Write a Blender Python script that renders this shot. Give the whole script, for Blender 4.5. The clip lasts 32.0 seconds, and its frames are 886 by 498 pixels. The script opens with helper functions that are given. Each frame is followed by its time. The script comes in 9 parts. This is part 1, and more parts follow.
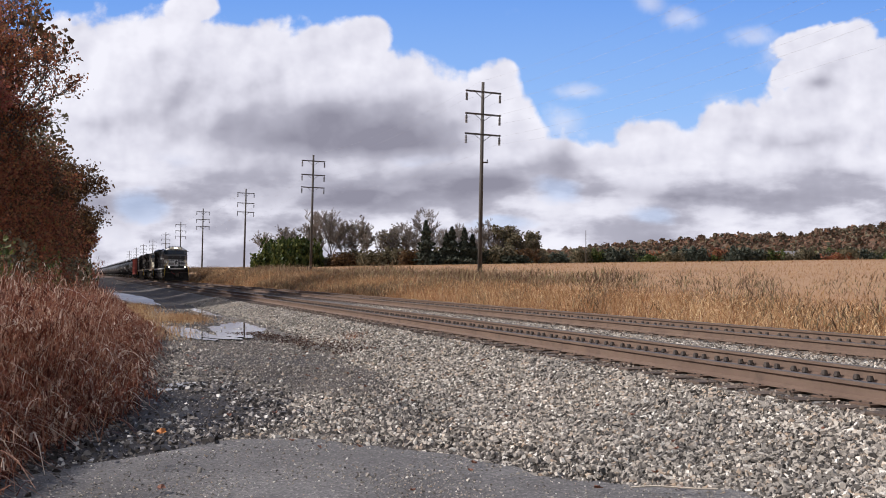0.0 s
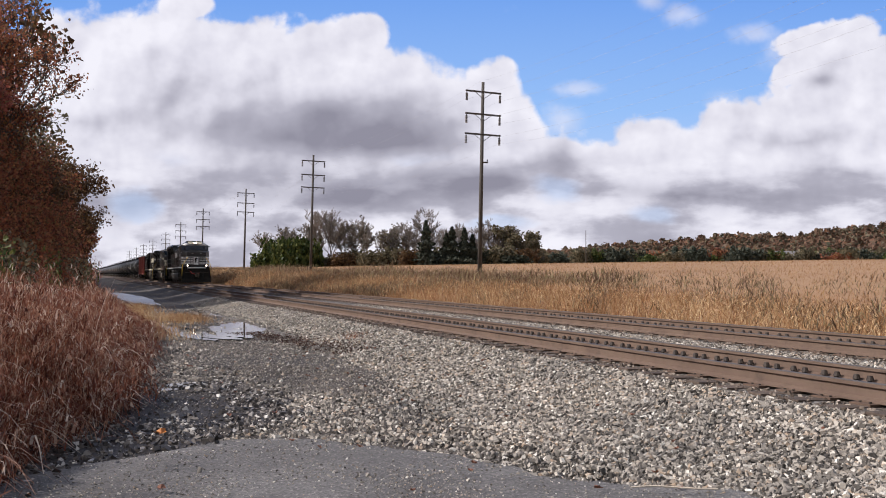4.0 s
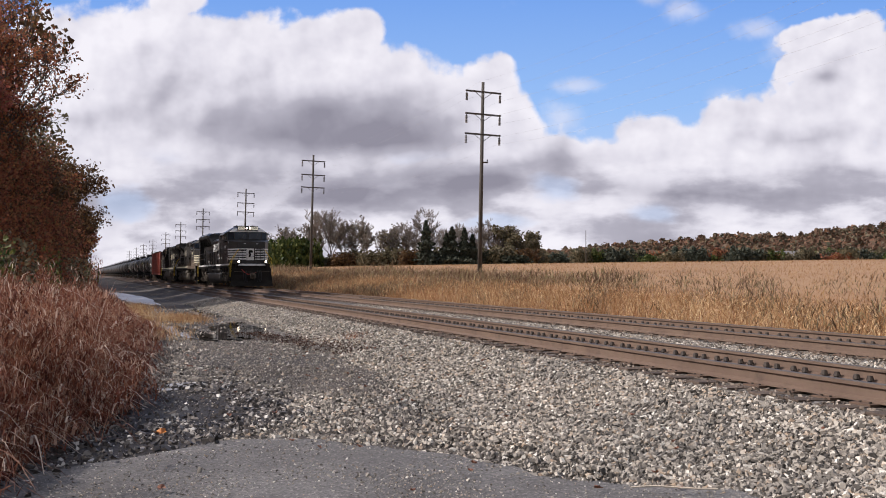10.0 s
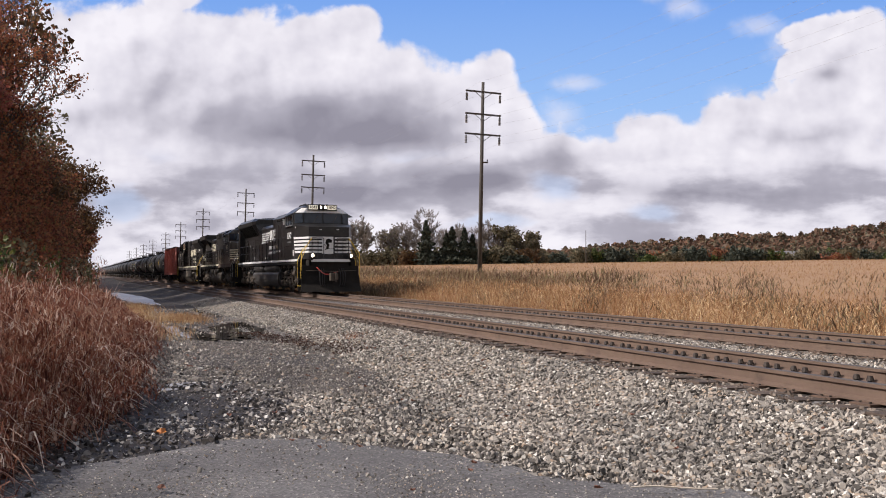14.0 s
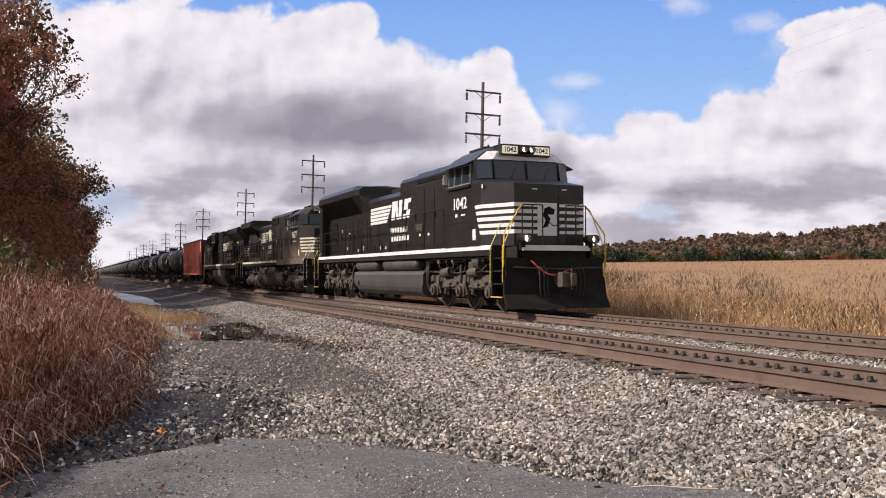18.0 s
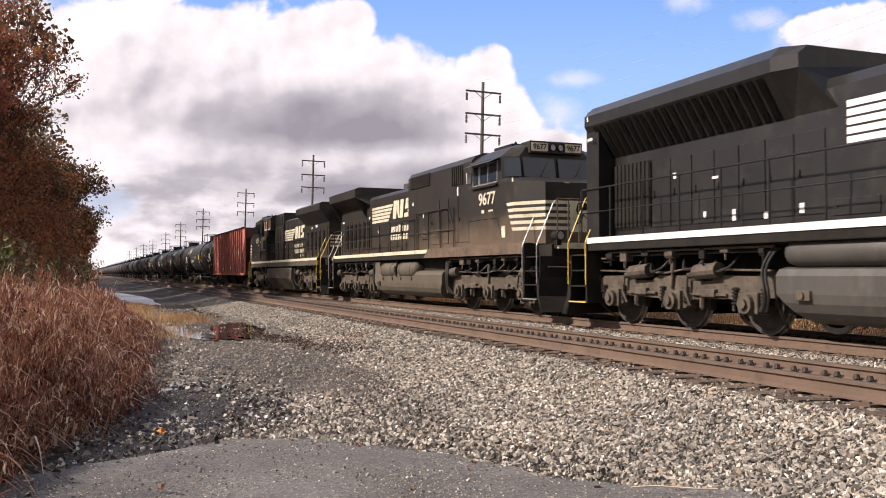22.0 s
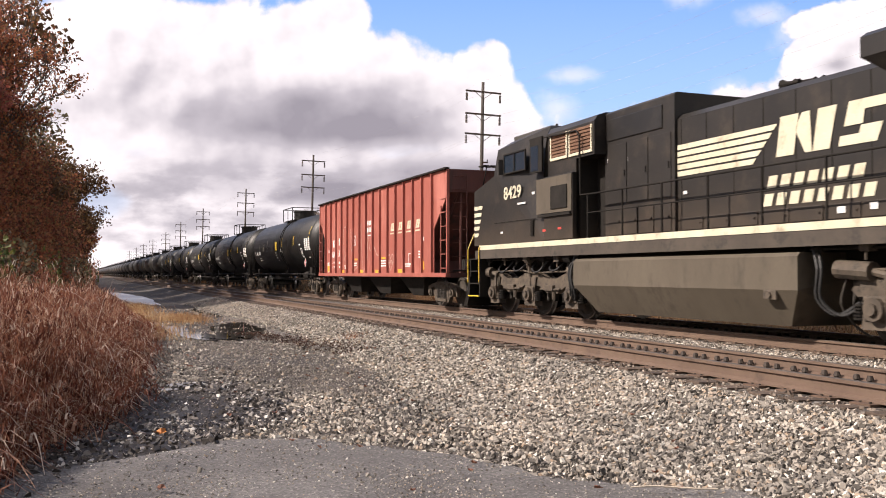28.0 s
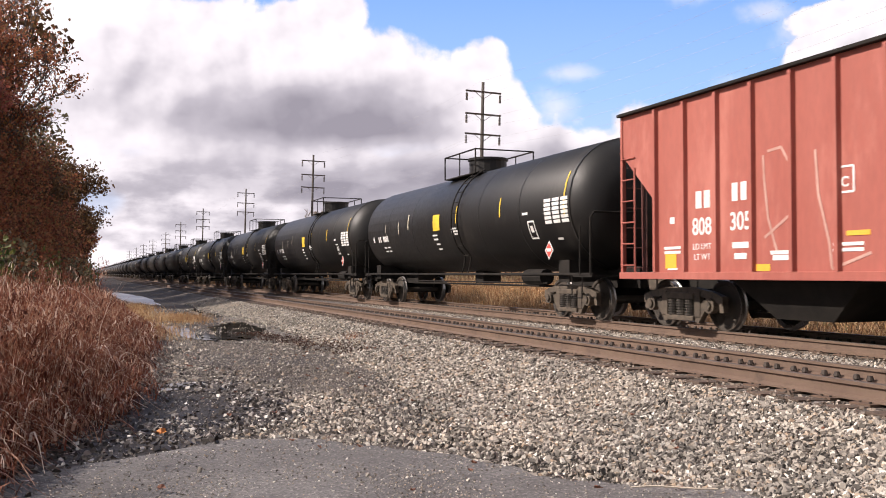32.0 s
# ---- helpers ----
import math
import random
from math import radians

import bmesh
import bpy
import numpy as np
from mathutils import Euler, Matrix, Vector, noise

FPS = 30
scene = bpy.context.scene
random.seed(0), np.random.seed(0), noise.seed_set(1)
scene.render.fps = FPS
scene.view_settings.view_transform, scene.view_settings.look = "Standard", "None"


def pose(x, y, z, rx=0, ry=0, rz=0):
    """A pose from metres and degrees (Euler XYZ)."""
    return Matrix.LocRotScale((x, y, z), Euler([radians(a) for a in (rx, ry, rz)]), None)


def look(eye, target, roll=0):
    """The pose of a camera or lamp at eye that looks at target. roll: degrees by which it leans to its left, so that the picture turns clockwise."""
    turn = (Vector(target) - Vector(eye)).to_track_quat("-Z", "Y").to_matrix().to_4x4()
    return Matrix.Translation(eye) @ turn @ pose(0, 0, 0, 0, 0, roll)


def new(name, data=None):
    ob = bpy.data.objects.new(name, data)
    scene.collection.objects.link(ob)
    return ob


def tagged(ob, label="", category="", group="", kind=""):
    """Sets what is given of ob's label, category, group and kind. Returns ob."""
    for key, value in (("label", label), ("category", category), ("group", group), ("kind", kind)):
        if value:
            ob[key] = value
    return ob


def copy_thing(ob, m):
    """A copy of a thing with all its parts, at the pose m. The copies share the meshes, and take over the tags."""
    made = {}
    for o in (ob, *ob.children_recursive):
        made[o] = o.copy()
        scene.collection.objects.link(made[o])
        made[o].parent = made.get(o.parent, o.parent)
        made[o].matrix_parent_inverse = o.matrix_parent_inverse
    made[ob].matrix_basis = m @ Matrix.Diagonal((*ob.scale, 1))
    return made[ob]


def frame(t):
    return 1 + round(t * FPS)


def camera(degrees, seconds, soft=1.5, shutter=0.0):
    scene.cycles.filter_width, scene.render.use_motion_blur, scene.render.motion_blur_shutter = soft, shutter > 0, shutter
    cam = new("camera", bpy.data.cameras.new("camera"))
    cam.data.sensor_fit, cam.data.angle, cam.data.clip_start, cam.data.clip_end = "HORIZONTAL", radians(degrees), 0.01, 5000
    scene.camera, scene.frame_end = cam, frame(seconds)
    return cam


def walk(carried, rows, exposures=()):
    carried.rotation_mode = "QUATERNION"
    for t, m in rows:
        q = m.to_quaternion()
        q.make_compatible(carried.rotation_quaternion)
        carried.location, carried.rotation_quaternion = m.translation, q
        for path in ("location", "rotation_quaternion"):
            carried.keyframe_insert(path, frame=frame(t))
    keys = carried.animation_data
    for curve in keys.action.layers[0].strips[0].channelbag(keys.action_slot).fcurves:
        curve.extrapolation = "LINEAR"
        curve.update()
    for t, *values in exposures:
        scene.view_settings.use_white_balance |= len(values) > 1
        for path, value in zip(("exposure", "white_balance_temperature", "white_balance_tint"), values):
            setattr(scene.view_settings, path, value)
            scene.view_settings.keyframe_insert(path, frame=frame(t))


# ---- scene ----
# ---- camera: stands still on the roadside, looking along the double track ----
FOV, EYE = 52.5, (0.0, 0.0, 1.03)
YAW, TILT, ROLL = 20.87, 1.585, 0.0
FWD = Vector((math.sin(radians(YAW)) * math.cos(radians(TILT)), math.cos(radians(YAW)) * math.cos(radians(TILT)), math.sin(radians(TILT))))
cam = camera(FOV, 32.0, soft=0.95, shutter=0.2)
STAND = look(EYE, Vector(EYE) + FWD, ROLL)
walk(cam, [(0.0, STAND), (32.0, STAND)], exposures=[(0.0, 0.12, 6200, 15), (10.0, 0.12, 6350, 16), (18.0, 0.17, 6550, 17), (22.0, 0.42, 6900, 18), (28.0, 0.5, 6900, 18), (32.0, 0.45, 6750, 18)])

# ---- daylight: sun from across the road, behind broken cumulus ----
SUN_AZ, SUN_EL = -76.0, 39.0          # azimuth from +y towards +x
world = bpy.data.worlds.new("sky")
scene.world = world
world.use_nodes = True
wn = world.node_tree.nodes
sky = wn.new("ShaderNodeTexSky")
sky.sky_type, sky.sun_disc = "NISHITA", False
sky.sun_elevation, sky.sun_rotation = radians(SUN_EL), radians(SUN_AZ)
sky.dust_density = 1.0
wl = world.node_tree.links
wtc = wn.new("ShaderNodeTexCoord")
wno = wn.new("ShaderNodeTexNoise")
wno.inputs["Scale"].default_value, wno.inputs["Detail"].default_value = 2.2, 6.0
wl.new(wtc.outputs["Generated"], wno.inputs["Vector"])
wrm = wn.new("ShaderNodeMapRange")
wrm.interpolation_type = "SMOOTHSTEP"
wl.new(wno.outputs["Fac"], wrm.inputs[0])
wrm.inputs[1].default_value, wrm.inputs[2].default_value = 0.4, 0.56
wbg = wn["Background"]
wbg.inputs["Strength"].default_value = 0.085
wl.new(sky.outputs[0], wbg.inputs["Color"])
wcl = wn.new("ShaderNodeBackground")      # sunlit cumulus over the rest of the sky
wcl.inputs["Color"].default_value, wcl.inputs["Strength"].default_value = (0.97, 0.97, 1.0, 1.0), 0.5
wmx = wn.new("ShaderNodeMixShader")
wl.new(wrm.outputs[0], wmx.inputs[0])
wl.new(wbg.outputs[0], wmx.inputs[1])
wl.new(wcl.outputs[0], wmx.inputs[2])
wl.new(wmx.outputs[0], wn["World Output"].inputs[0])
sun = new("sun", bpy.data.lights.new("sun", "SUN"))
sun.data.energy, sun.data.angle, sun.data.color = 4.9, radians(0.6), (1.0, 0.94, 0.85)
sa, se = radians(SUN_AZ), radians(SUN_EL)
SUN_DIR = Vector((math.sin(sa) * math.cos(se), math.cos(sa) * math.cos(se), math.sin(se)))
sun.matrix_world = look(SUN_DIR * 100, (0, 0, 0))
# ---- material helpers ----
def node_mat(name):
    m = bpy.data.materials.new(name)
    m.use_nodes = True
    nt = m.node_tree
    return m, nt, nt.nodes["Principled BSDF"]


def ramp(nt, fac, stops):
    r = nt.nodes.new("ShaderNodeValToRGB")
    els = r.color_ramp.elements
    while len(els) < len(stops):
        els.new(0.5)
    for e, (p, c) in zip(els, stops):
        e.position, e.color = p, (*c, 1.0)
    nt.links.new(fac, r.inputs["Fac"])
    return r.outputs["Color"]


def fbm(nt, scale, detail=5.0, rough=0.55, vec=None, stretch=None, warp=0.0):
    n = nt.nodes.new("ShaderNodeTexNoise")
    n.inputs["Scale"].default_value, n.inputs["Detail"].default_value = scale, detail
    n.inputs["Roughness"].default_value, n.inputs["Distortion"].default_value = rough, warp
    if vec is None:
        vec = nt.nodes.new("ShaderNodeTexCoord").outputs["Object"]
    if stretch:
        mp = nt.nodes.new("ShaderNodeMapping")
        mp.inputs["Scale"].default_value = stretch
        nt.links.new(vec, mp.inputs["Vector"])
        vec = mp.outputs[0]
    nt.links.new(vec, n.inputs["Vector"])
    return n.outputs["Fac"]


def mix(nt, fac, a, b, mode="MIX"):
    x = nt.nodes.new("ShaderNodeMix")
    x.data_type, x.blend_type = "RGBA", mode
    for sock, v in ((x.inputs[0], fac), (x.inputs[6], a), (x.inputs[7], b)):
        if isinstance(v, (int, float)):
            sock.default_value = v
        elif isinstance(v, tuple):
            sock.default_value = (*v, 1.0)
        else:
            nt.links.new(v, sock)
    return x.outputs[2]


def calc(nt, op, a, b=0.0, c=0.0, clamp=False):
    m = nt.nodes.new("ShaderNodeMath")
    m.operation, m.use_clamp = op, clamp
    for sock, v in zip(m.inputs, (a, b, c)):
        if isinstance(v, (int, float)):
            sock.default_value = v
        else:
            nt.links.new(v, sock)
    return m.outputs[0]


def smooth(nt, v, lo, hi, a=0.0, b=1.0):
    m = nt.nodes.new("ShaderNodeMapRange")
    m.interpolation_type = "SMOOTHSTEP"
    nt.links.new(v, m.inputs[0])
    for i, x in enumerate((lo, hi, a, b)):
        m.inputs[1 + i].default_value = x
    return m.outputs[0]


def bump(nt, bsdf, height, strength=0.3, dist=0.01):
    b = nt.nodes.new("ShaderNodeBump")
    b.inputs["Strength"].default_value, b.inputs["Distance"].default_value = strength, dist
    nt.links.new(height, b.inputs["Height"])
    nt.links.new(b.outputs[0], bsdf.inputs["Normal"])


def worn(name, c1, c2, scale=3.0, rough=0.6, metal=0.0, c3=None, grain=40.0, bumps=0.15, stretch=None, rand=0.0, spec=0.5):
    """Paint, wood or stone of two tones in broad stains, a fine grain, and dirt c3 in patches."""
    m, nt, b = node_mat(name)
    col = ramp(nt, fbm(nt, scale, 6, 0.6, stretch=stretch), [(0.3, c1), (0.7, c2)])
    g = fbm(nt, grain, 3, 0.6, stretch=stretch)
    col = mix(nt, 0.35, col, ramp(nt, g, [(0.3, (0.55,) * 3), (0.7, (1.0,) * 3)]), "MULTIPLY")
    if c3:
        col = mix(nt, smooth(nt, fbm(nt, scale * 2.3, 6, 0.65, stretch=stretch), 0.5, 0.72), col, c3)
    if rand:
        info = nt.nodes.new("ShaderNodeObjectInfo")
        col = mix(nt, 1.0, col, ramp(nt, info.outputs["Random"], [(0.0, (1.0 - rand,) * 3), (1.0, (1.0,) * 3)]), "MULTIPLY")
    nt.links.new(col, b.inputs["Base Color"])
    b.inputs["Metallic"].default_value, b.inputs["Specular IOR Level"].default_value = metal, spec
    r = nt.nodes.new("ShaderNodeMapRange")
    nt.links.new(g, r.inputs[0])
    r.inputs[3].default_value, r.inputs[4].default_value = max(0.05, rough - 0.12), min(1.0, rough + 0.12)
    nt.links.new(r.outputs[0], b.inputs["Roughness"])
    if bumps:
        bump(nt, b, g, bumps)
    return m


def island(name, stops, rough=0.8, trans=0.0, scale=0.6, tones=((0.25, (0.6,) * 3), (0.75, (1.15,) * 3))):
    """Many small pieces in one mesh: the tone differs from piece to piece and in broad patches."""
    m, nt, b = node_mat(name)
    geo = nt.nodes.new("ShaderNodeNewGeometry")
    col = ramp(nt, geo.outputs["Random Per Island"], stops)
    col = mix(nt, 1.0, col, ramp(nt, fbm(nt, scale, 3), list(tones)), "MULTIPLY")
    nt.links.new(col, b.inputs["Base Color"])
    b.inputs["Roughness"].default_value, b.inputs["Specular IOR Level"].default_value = rough, 0.25
    if trans:
        b.inputs["Transmission Weight"].default_value = 0.0
        t = nt.nodes.new("ShaderNodeBsdfTranslucent")
        nt.links.new(col, t.inputs[0])
        mx = nt.nodes.new("ShaderNodeMixShader")
        mx.inputs[0].default_value = trans
        nt.links.new(b.outputs[0], mx.inputs[1])
        nt.links.new(t.outputs[0], mx.inputs[2])
        nt.links.new(mx.outputs[0], nt.nodes["Material Output"].inputs[0])
    return m


# ---- mesh helpers ----
def part(name, bm, material, parent=None, label="", smooth_faces=False):
    """Links a bmesh as one mesh object under a thing or a part."""
    me = bpy.data.meshes.new(name)
    bmesh.ops.recalc_face_normals(bm, faces=bm.faces)
    bm.to_mesh(me)
    bm.free()
    for mt in (material if isinstance(material, (list, tuple)) else (material,)):
        me.materials.append(mt)
    if smooth_faces:
        me.shade_smooth()
    ob = new(name, me)
    if parent:
        ob.parent = parent
    if label:
        tagged(ob, label)
    return ob


def again(ob, name, m, parent):
    """The same mesh as another object under parent."""
    o = new(name, ob.data)
    o.parent = parent
    o.matrix_basis = m
    for key in ("label",):
        if key in ob.keys():
            o[key] = ob[key]
    return o


def empty(name, m, label, category, group="", kind=""):
    e = new(name)
    e.empty_display_size = 0.3
    e.matrix_basis = m
    return tagged(e, label, category, group, kind)


def box(bm, x0, x1, y0, y1, z0, z1, bevel=0.0, m=None):
    r = bmesh.ops.create_cube(bm, size=1.0)
    vs = r["verts"]
    bmesh.ops.scale(bm, vec=(x1 - x0, y1 - y0, z1 - z0), verts=vs)
    bmesh.ops.translate(bm, vec=((x0 + x1) / 2, (y0 + y1) / 2, (z0 + z1) / 2), verts=vs)
    if bevel:
        es = list({e for v in vs for e in v.link_edges})
        vs = list({v for f in bmesh.ops.bevel(bm, geom=es, offset=bevel, segments=2, affect="EDGES", profile=0.6)["faces"] for v in f.verts} | {v for v in vs if v.is_valid})
    if m is not None:
        bmesh.ops.transform(bm, matrix=m, verts=[v for v in vs if v.is_valid])
    return bm


def bar(bm, a, b, r=0.02, n=6, r2=None):
    """A round bar from a to b."""
    a, b = Vector(a), Vector(b)
    d = b - a
    q = d.to_track_quat("Z", "Y").to_matrix().to_4x4()
    m = Matrix.Translation((a + b) / 2) @ q
    bmesh.ops.create_cone(bm, cap_ends=True, segments=n, radius1=r, radius2=r if r2 is None else r2, depth=d.length, matrix=m)
    return bm


def pipe(bm, pts, r=0.02, n=6):
    for a, b in zip(pts, pts[1:]):
        bar(bm, a, b, r, n)
    return bm


def prism(bm, outline, axis, a, b):
    """A closed outline swept straight from a to b along an axis ('x', 'y' or 'z')."""
    def at(p, s):
        return {"x": (s, p[0], p[1]), "y": (p[0], s, p[1]), "z": (p[0], p[1], s)}[axis]
    lo = [bm.verts.new(at(p, a)) for p in outline]
    hi = [bm.verts.new(at(p, b)) for p in outline]
    bm.faces.new(lo), bm.faces.new(hi)
    n = len(outline)
    for i in range(n):
        bm.faces.new((lo[i], lo[(i + 1) % n], hi[(i + 1) % n], hi[i]))
    return bm


def loft(bm, rings, caps=True):
    """Skin over rings of points, all with the same count."""
    vs = [[bm.verts.new(p) for p in r] for r in rings]
    n = len(rings[0])
    for r0, r1 in zip(vs, vs[1:]):
        for i in range(n):
            bm.faces.new((r0[i], r0[(i + 1) % n], r1[(i + 1) % n], r1[i]))
    if caps:
        bm.faces.new(vs[0]), bm.faces.new(vs[-1])
    return bm


def np_mesh(name, verts, faces, material, smooth_faces=False):
    """A mesh object from arrays of vertices and of equal-sided faces."""
    verts, faces = np.asarray(verts, np.float32), np.asarray(faces, np.int32)
    me = bpy.data.meshes.new(name)
    me.vertices.add(len(verts))
    me.vertices.foreach_set("co", verts.ravel())
    k = faces.shape[1]
    me.loops.add(faces.size)
    me.loops.foreach_set("vertex_index", faces.ravel())
    me.polygons.add(len(faces))
    me.polygons.foreach_set("loop_start", np.arange(0, faces.size, k, dtype=np.int32))
    me.polygons.foreach_set("use_smooth", np.full(len(faces), smooth_faces, dtype=bool))
    me.update(calc_edges=True)
    me.materials.append(material)
    return new(name, me)
# ---- plan: tracks run along +y; near track centre x = 7.6, far track centre x = 11.34, rail top z = 0 ----
NEAR, FAR, GAUGE = 7.6, 11.34, 1.435
CANT = 0.05      # the outer rail of the near track lies lower
ROAD_Z = -0.56


def bend(y):
    """Sideways drift of the line as it bends gently away in the distance."""
    y = np.maximum(y, 0.0)
    return -0.019 * (np.sqrt(y * y + 1089.0) - 33.0)


def bend_angle(y):
    y = max(y, 0.0)
    return math.atan(0.019 * y / math.sqrt(y * y + 1089.0))


def lerp(x, xs, ys):
    return np.interp(x, xs, ys)


def far_rise(d):
    """Height of the field by distance from the line."""
    return lerp(d, [0, 14.0, 16.5, 25, 53, 130, 200, 900, 3000], [-0.75, -0.75, -0.7, -0.3, 0.75, 2.6, 4.0, 4.6, 6.0])


def ground_z(x, y):
    x, y = np.asarray(x, float), np.asarray(y, float)
    xr = x - bend(y)
    left = lerp(xr, [-400, -60, -8, -2.0, 0.0, 14.0], [2.0, 0.6, -0.1, -0.62, ROAD_Z - 0.08, ROAD_Z - 0.08])
    right = far_rise(xr + 0.35 * np.maximum(y, 0))
    right = lerp(xr, [13.5, 17], [0, 1]) * right + (1 - lerp(xr, [13.5, 17], [0, 1])) * (ROAD_Z - 0.1)
    return np.where(xr < 13.5, left, right)


def grid_mesh(name, xs, ys, zf, material, follow=True, smooth_faces=True):
    X, Y = np.meshgrid(xs, ys)
    if follow:
        X = X + bend(Y)
    Z = zf(X, Y)
    v = np.stack([X, Y, Z], -1).reshape(-1, 3)
    nx, ny = len(xs), len(ys)
    i = (np.arange(ny - 1)[:, None] * nx + np.arange(nx - 1)[None, :]).ravel()
    return np_mesh(name, v, np.stack([i, i + 1, i + nx + 1, i + nx], 1), material, smooth_faces)


def wobble(x, y, s, seed=0.0):
    return np.array([noise.noise(Vector((float(a) * s, float(b) * s, seed))) for a, b in zip(np.ravel(x), np.ravel(y))]).reshape(np.shape(x))


# ground sheet: dry soil and mown stubble, out to the horizon
m_ground, nt, b = node_mat("field_soil")
base = ramp(nt, fbm(nt, 0.05, 6, 0.6), [(0.3, (0.31, 0.175, 0.09)), (0.5, (0.36, 0.215, 0.115)), (0.7, (0.30, 0.18, 0.095))])
fine = fbm(nt, 3.0, 6, 0.7)
nt.links.new(mix(nt, 0.6, base, ramp(nt, fine, [(0.25, (0.5, 0.5, 0.5)), (0.75, (1.2, 1.15, 1.0))]), "MULTIPLY"), b.inputs["Base Color"])
b.inputs["Roughness"].default_value = 0.95
bump(nt, b, fine, 0.8, 0.15)

xs = np.concatenate([-np.geomspace(3000, 20, 22), np.linspace(-18, 30, 60), np.geomspace(32, 3000, 34)])
ys = np.concatenate([-np.geomspace(600, 22, 12), np.linspace(-20, 140, 90), np.geomspace(145, 4200, 40)])
ground = tagged(grid_mesh("ground", xs, ys, ground_z, m_ground), "dry brown autumn field rising to a distant tree line", "ground", kind="structure")

# ballast bed under both tracks
m_bed, nt, b = node_mat("ballast_bed")
vor = nt.nodes.new("ShaderNodeTexVoronoi")
vor.inputs["Scale"].default_value = 17.0
nt.links.new(nt.nodes.new("ShaderNodeTexCoord").outputs["Object"], vor.inputs["Vector"])
stone = ramp(nt, vor.outputs["Color"], [(0.15, (0.06, 0.053, 0.047)), (0.5, (0.17, 0.15, 0.13)), (0.85, (0.32, 0.29, 0.26))])
# shade in the pits between stones, painted towards each cell's edge
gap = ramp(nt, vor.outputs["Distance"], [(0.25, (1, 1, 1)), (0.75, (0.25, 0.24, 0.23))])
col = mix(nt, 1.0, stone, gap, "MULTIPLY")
brown = smooth(nt, fbm(nt, 0.5, 4), 0.4, 0.7)
col = mix(nt, calc(nt, "MULTIPLY", brown, 0.5), col, (0.10, 0.075, 0.055))
along = nt.nodes.new("ShaderNodeSeparateXYZ")      # tree shade painted on the bed farther along the line, with pale streaks left between
nt.links.new(nt.nodes.new("ShaderNodeTexCoord").outputs["Object"], along.inputs[0])
tree_shade = smooth(nt, calc(nt, "ADD", along.outputs["Y"], calc(nt, "MULTIPLY", fbm(nt, 0.12, 4), 14.0)), 42.0, 52.0)
tree_shade = calc(nt, "MULTIPLY", tree_shade, smooth(nt, fbm(nt, 0.25, 4, 0.6, stretch=(1.0, 0.25, 1.0)), 0.66, 0.5))
nt.links.new(mix(nt, calc(nt, "MULTIPLY", tree_shade, 0.85), col, (0.055, 0.043, 0.036)), b.inputs["Base Color"])
b.inputs["Roughness"].default_value = 0.92
bump(nt, b, vor.outputs["Distance"], 1.0, -0.04)


def bed_z(x, y):
    xr = x - bend(y)
    z = lerp(xr, [2.2, 4.3, 5.2, 6.15, 6.4, 8.9, 9.2, 9.7, 10.0, 12.7, 13.3, 15.2], [-0.64, -0.575, -0.44, -0.23, -0.2, -0.255, -0.22, -0.17, -0.2, -0.2, -0.3, -0.85])
    calm = np.clip((58 - y) / 25, 0, 1)      # smoother in the distance
    return z - 0.03 * (1 - calm) * (xr > 6.2) + calm * (0.02 * wobble(x, y, 0.7) * (xr < 6) + 0.012 * wobble(x, y, 3.0, 5.0))


ys_bed = np.concatenate([np.linspace(-60, -4, 20), np.linspace(-3, 40, 140), np.linspace(41, 140, 80), np.geomspace(145, 1300, 40)])
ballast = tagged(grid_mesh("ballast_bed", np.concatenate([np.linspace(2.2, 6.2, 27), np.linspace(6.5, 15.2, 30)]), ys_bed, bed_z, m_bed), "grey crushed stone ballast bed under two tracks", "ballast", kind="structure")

# rails: heavy section on tie plates
m_rail = worn("rail_steel", (0.125, 0.081, 0.058), (0.175, 0.117, 0.083), 2.0, 0.7, 0.1, (0.09, 0.06, 0.044), 60, 0.2)
m_head = worn("rail_head", (0.075, 0.06, 0.05), (0.12, 0.098, 0.082), 4.0, 0.62, 0.35, None, 50, 0.05)
RAIL = [(-0.076, -0.18), (0.076, -0.18), (0.076, -0.168), (0.012, -0.14), (0.009, -0.055), (0.037, -0.04), (0.038, -0.006), (0.03, 0.0), (-0.03, 0.0), (-0.038, -0.006), (-0.037, -0.04), (-0.009, -0.055), (-0.012, -0.14), (-0.076, -0.168)]
ys_rail = np.concatenate([np.linspace(-60, 0, 4), np.linspace(6, 200, 34), np.geomspace(215, 1300, 24)])


def rail(cx, label, drop=0.0):
    bm = bmesh.new()
    loft(bm, [[(cx + p[0] + float(bend(y)), float(y), p[1] - drop) for p in RAIL] for y in ys_rail])
    for f in bm.faces:
        zs = [v.co.z for v in f.verts]
        f.material_index = 1 if min(zs) > -0.008 - drop else 0
    return tagged(part("rail", bm, [m_rail, m_head]), label, "rail", "running rails", "structure")


for cx, which in ((NEAR, "near"), (FAR, "far")):
    for side in (-1, 1):
        rail(cx + side * (GAUGE / 2 + 0.037), drop=CANT if cx == NEAR and side > 0 else 0.0, label="rusty brown steel rail with a polished head on wooden ties")
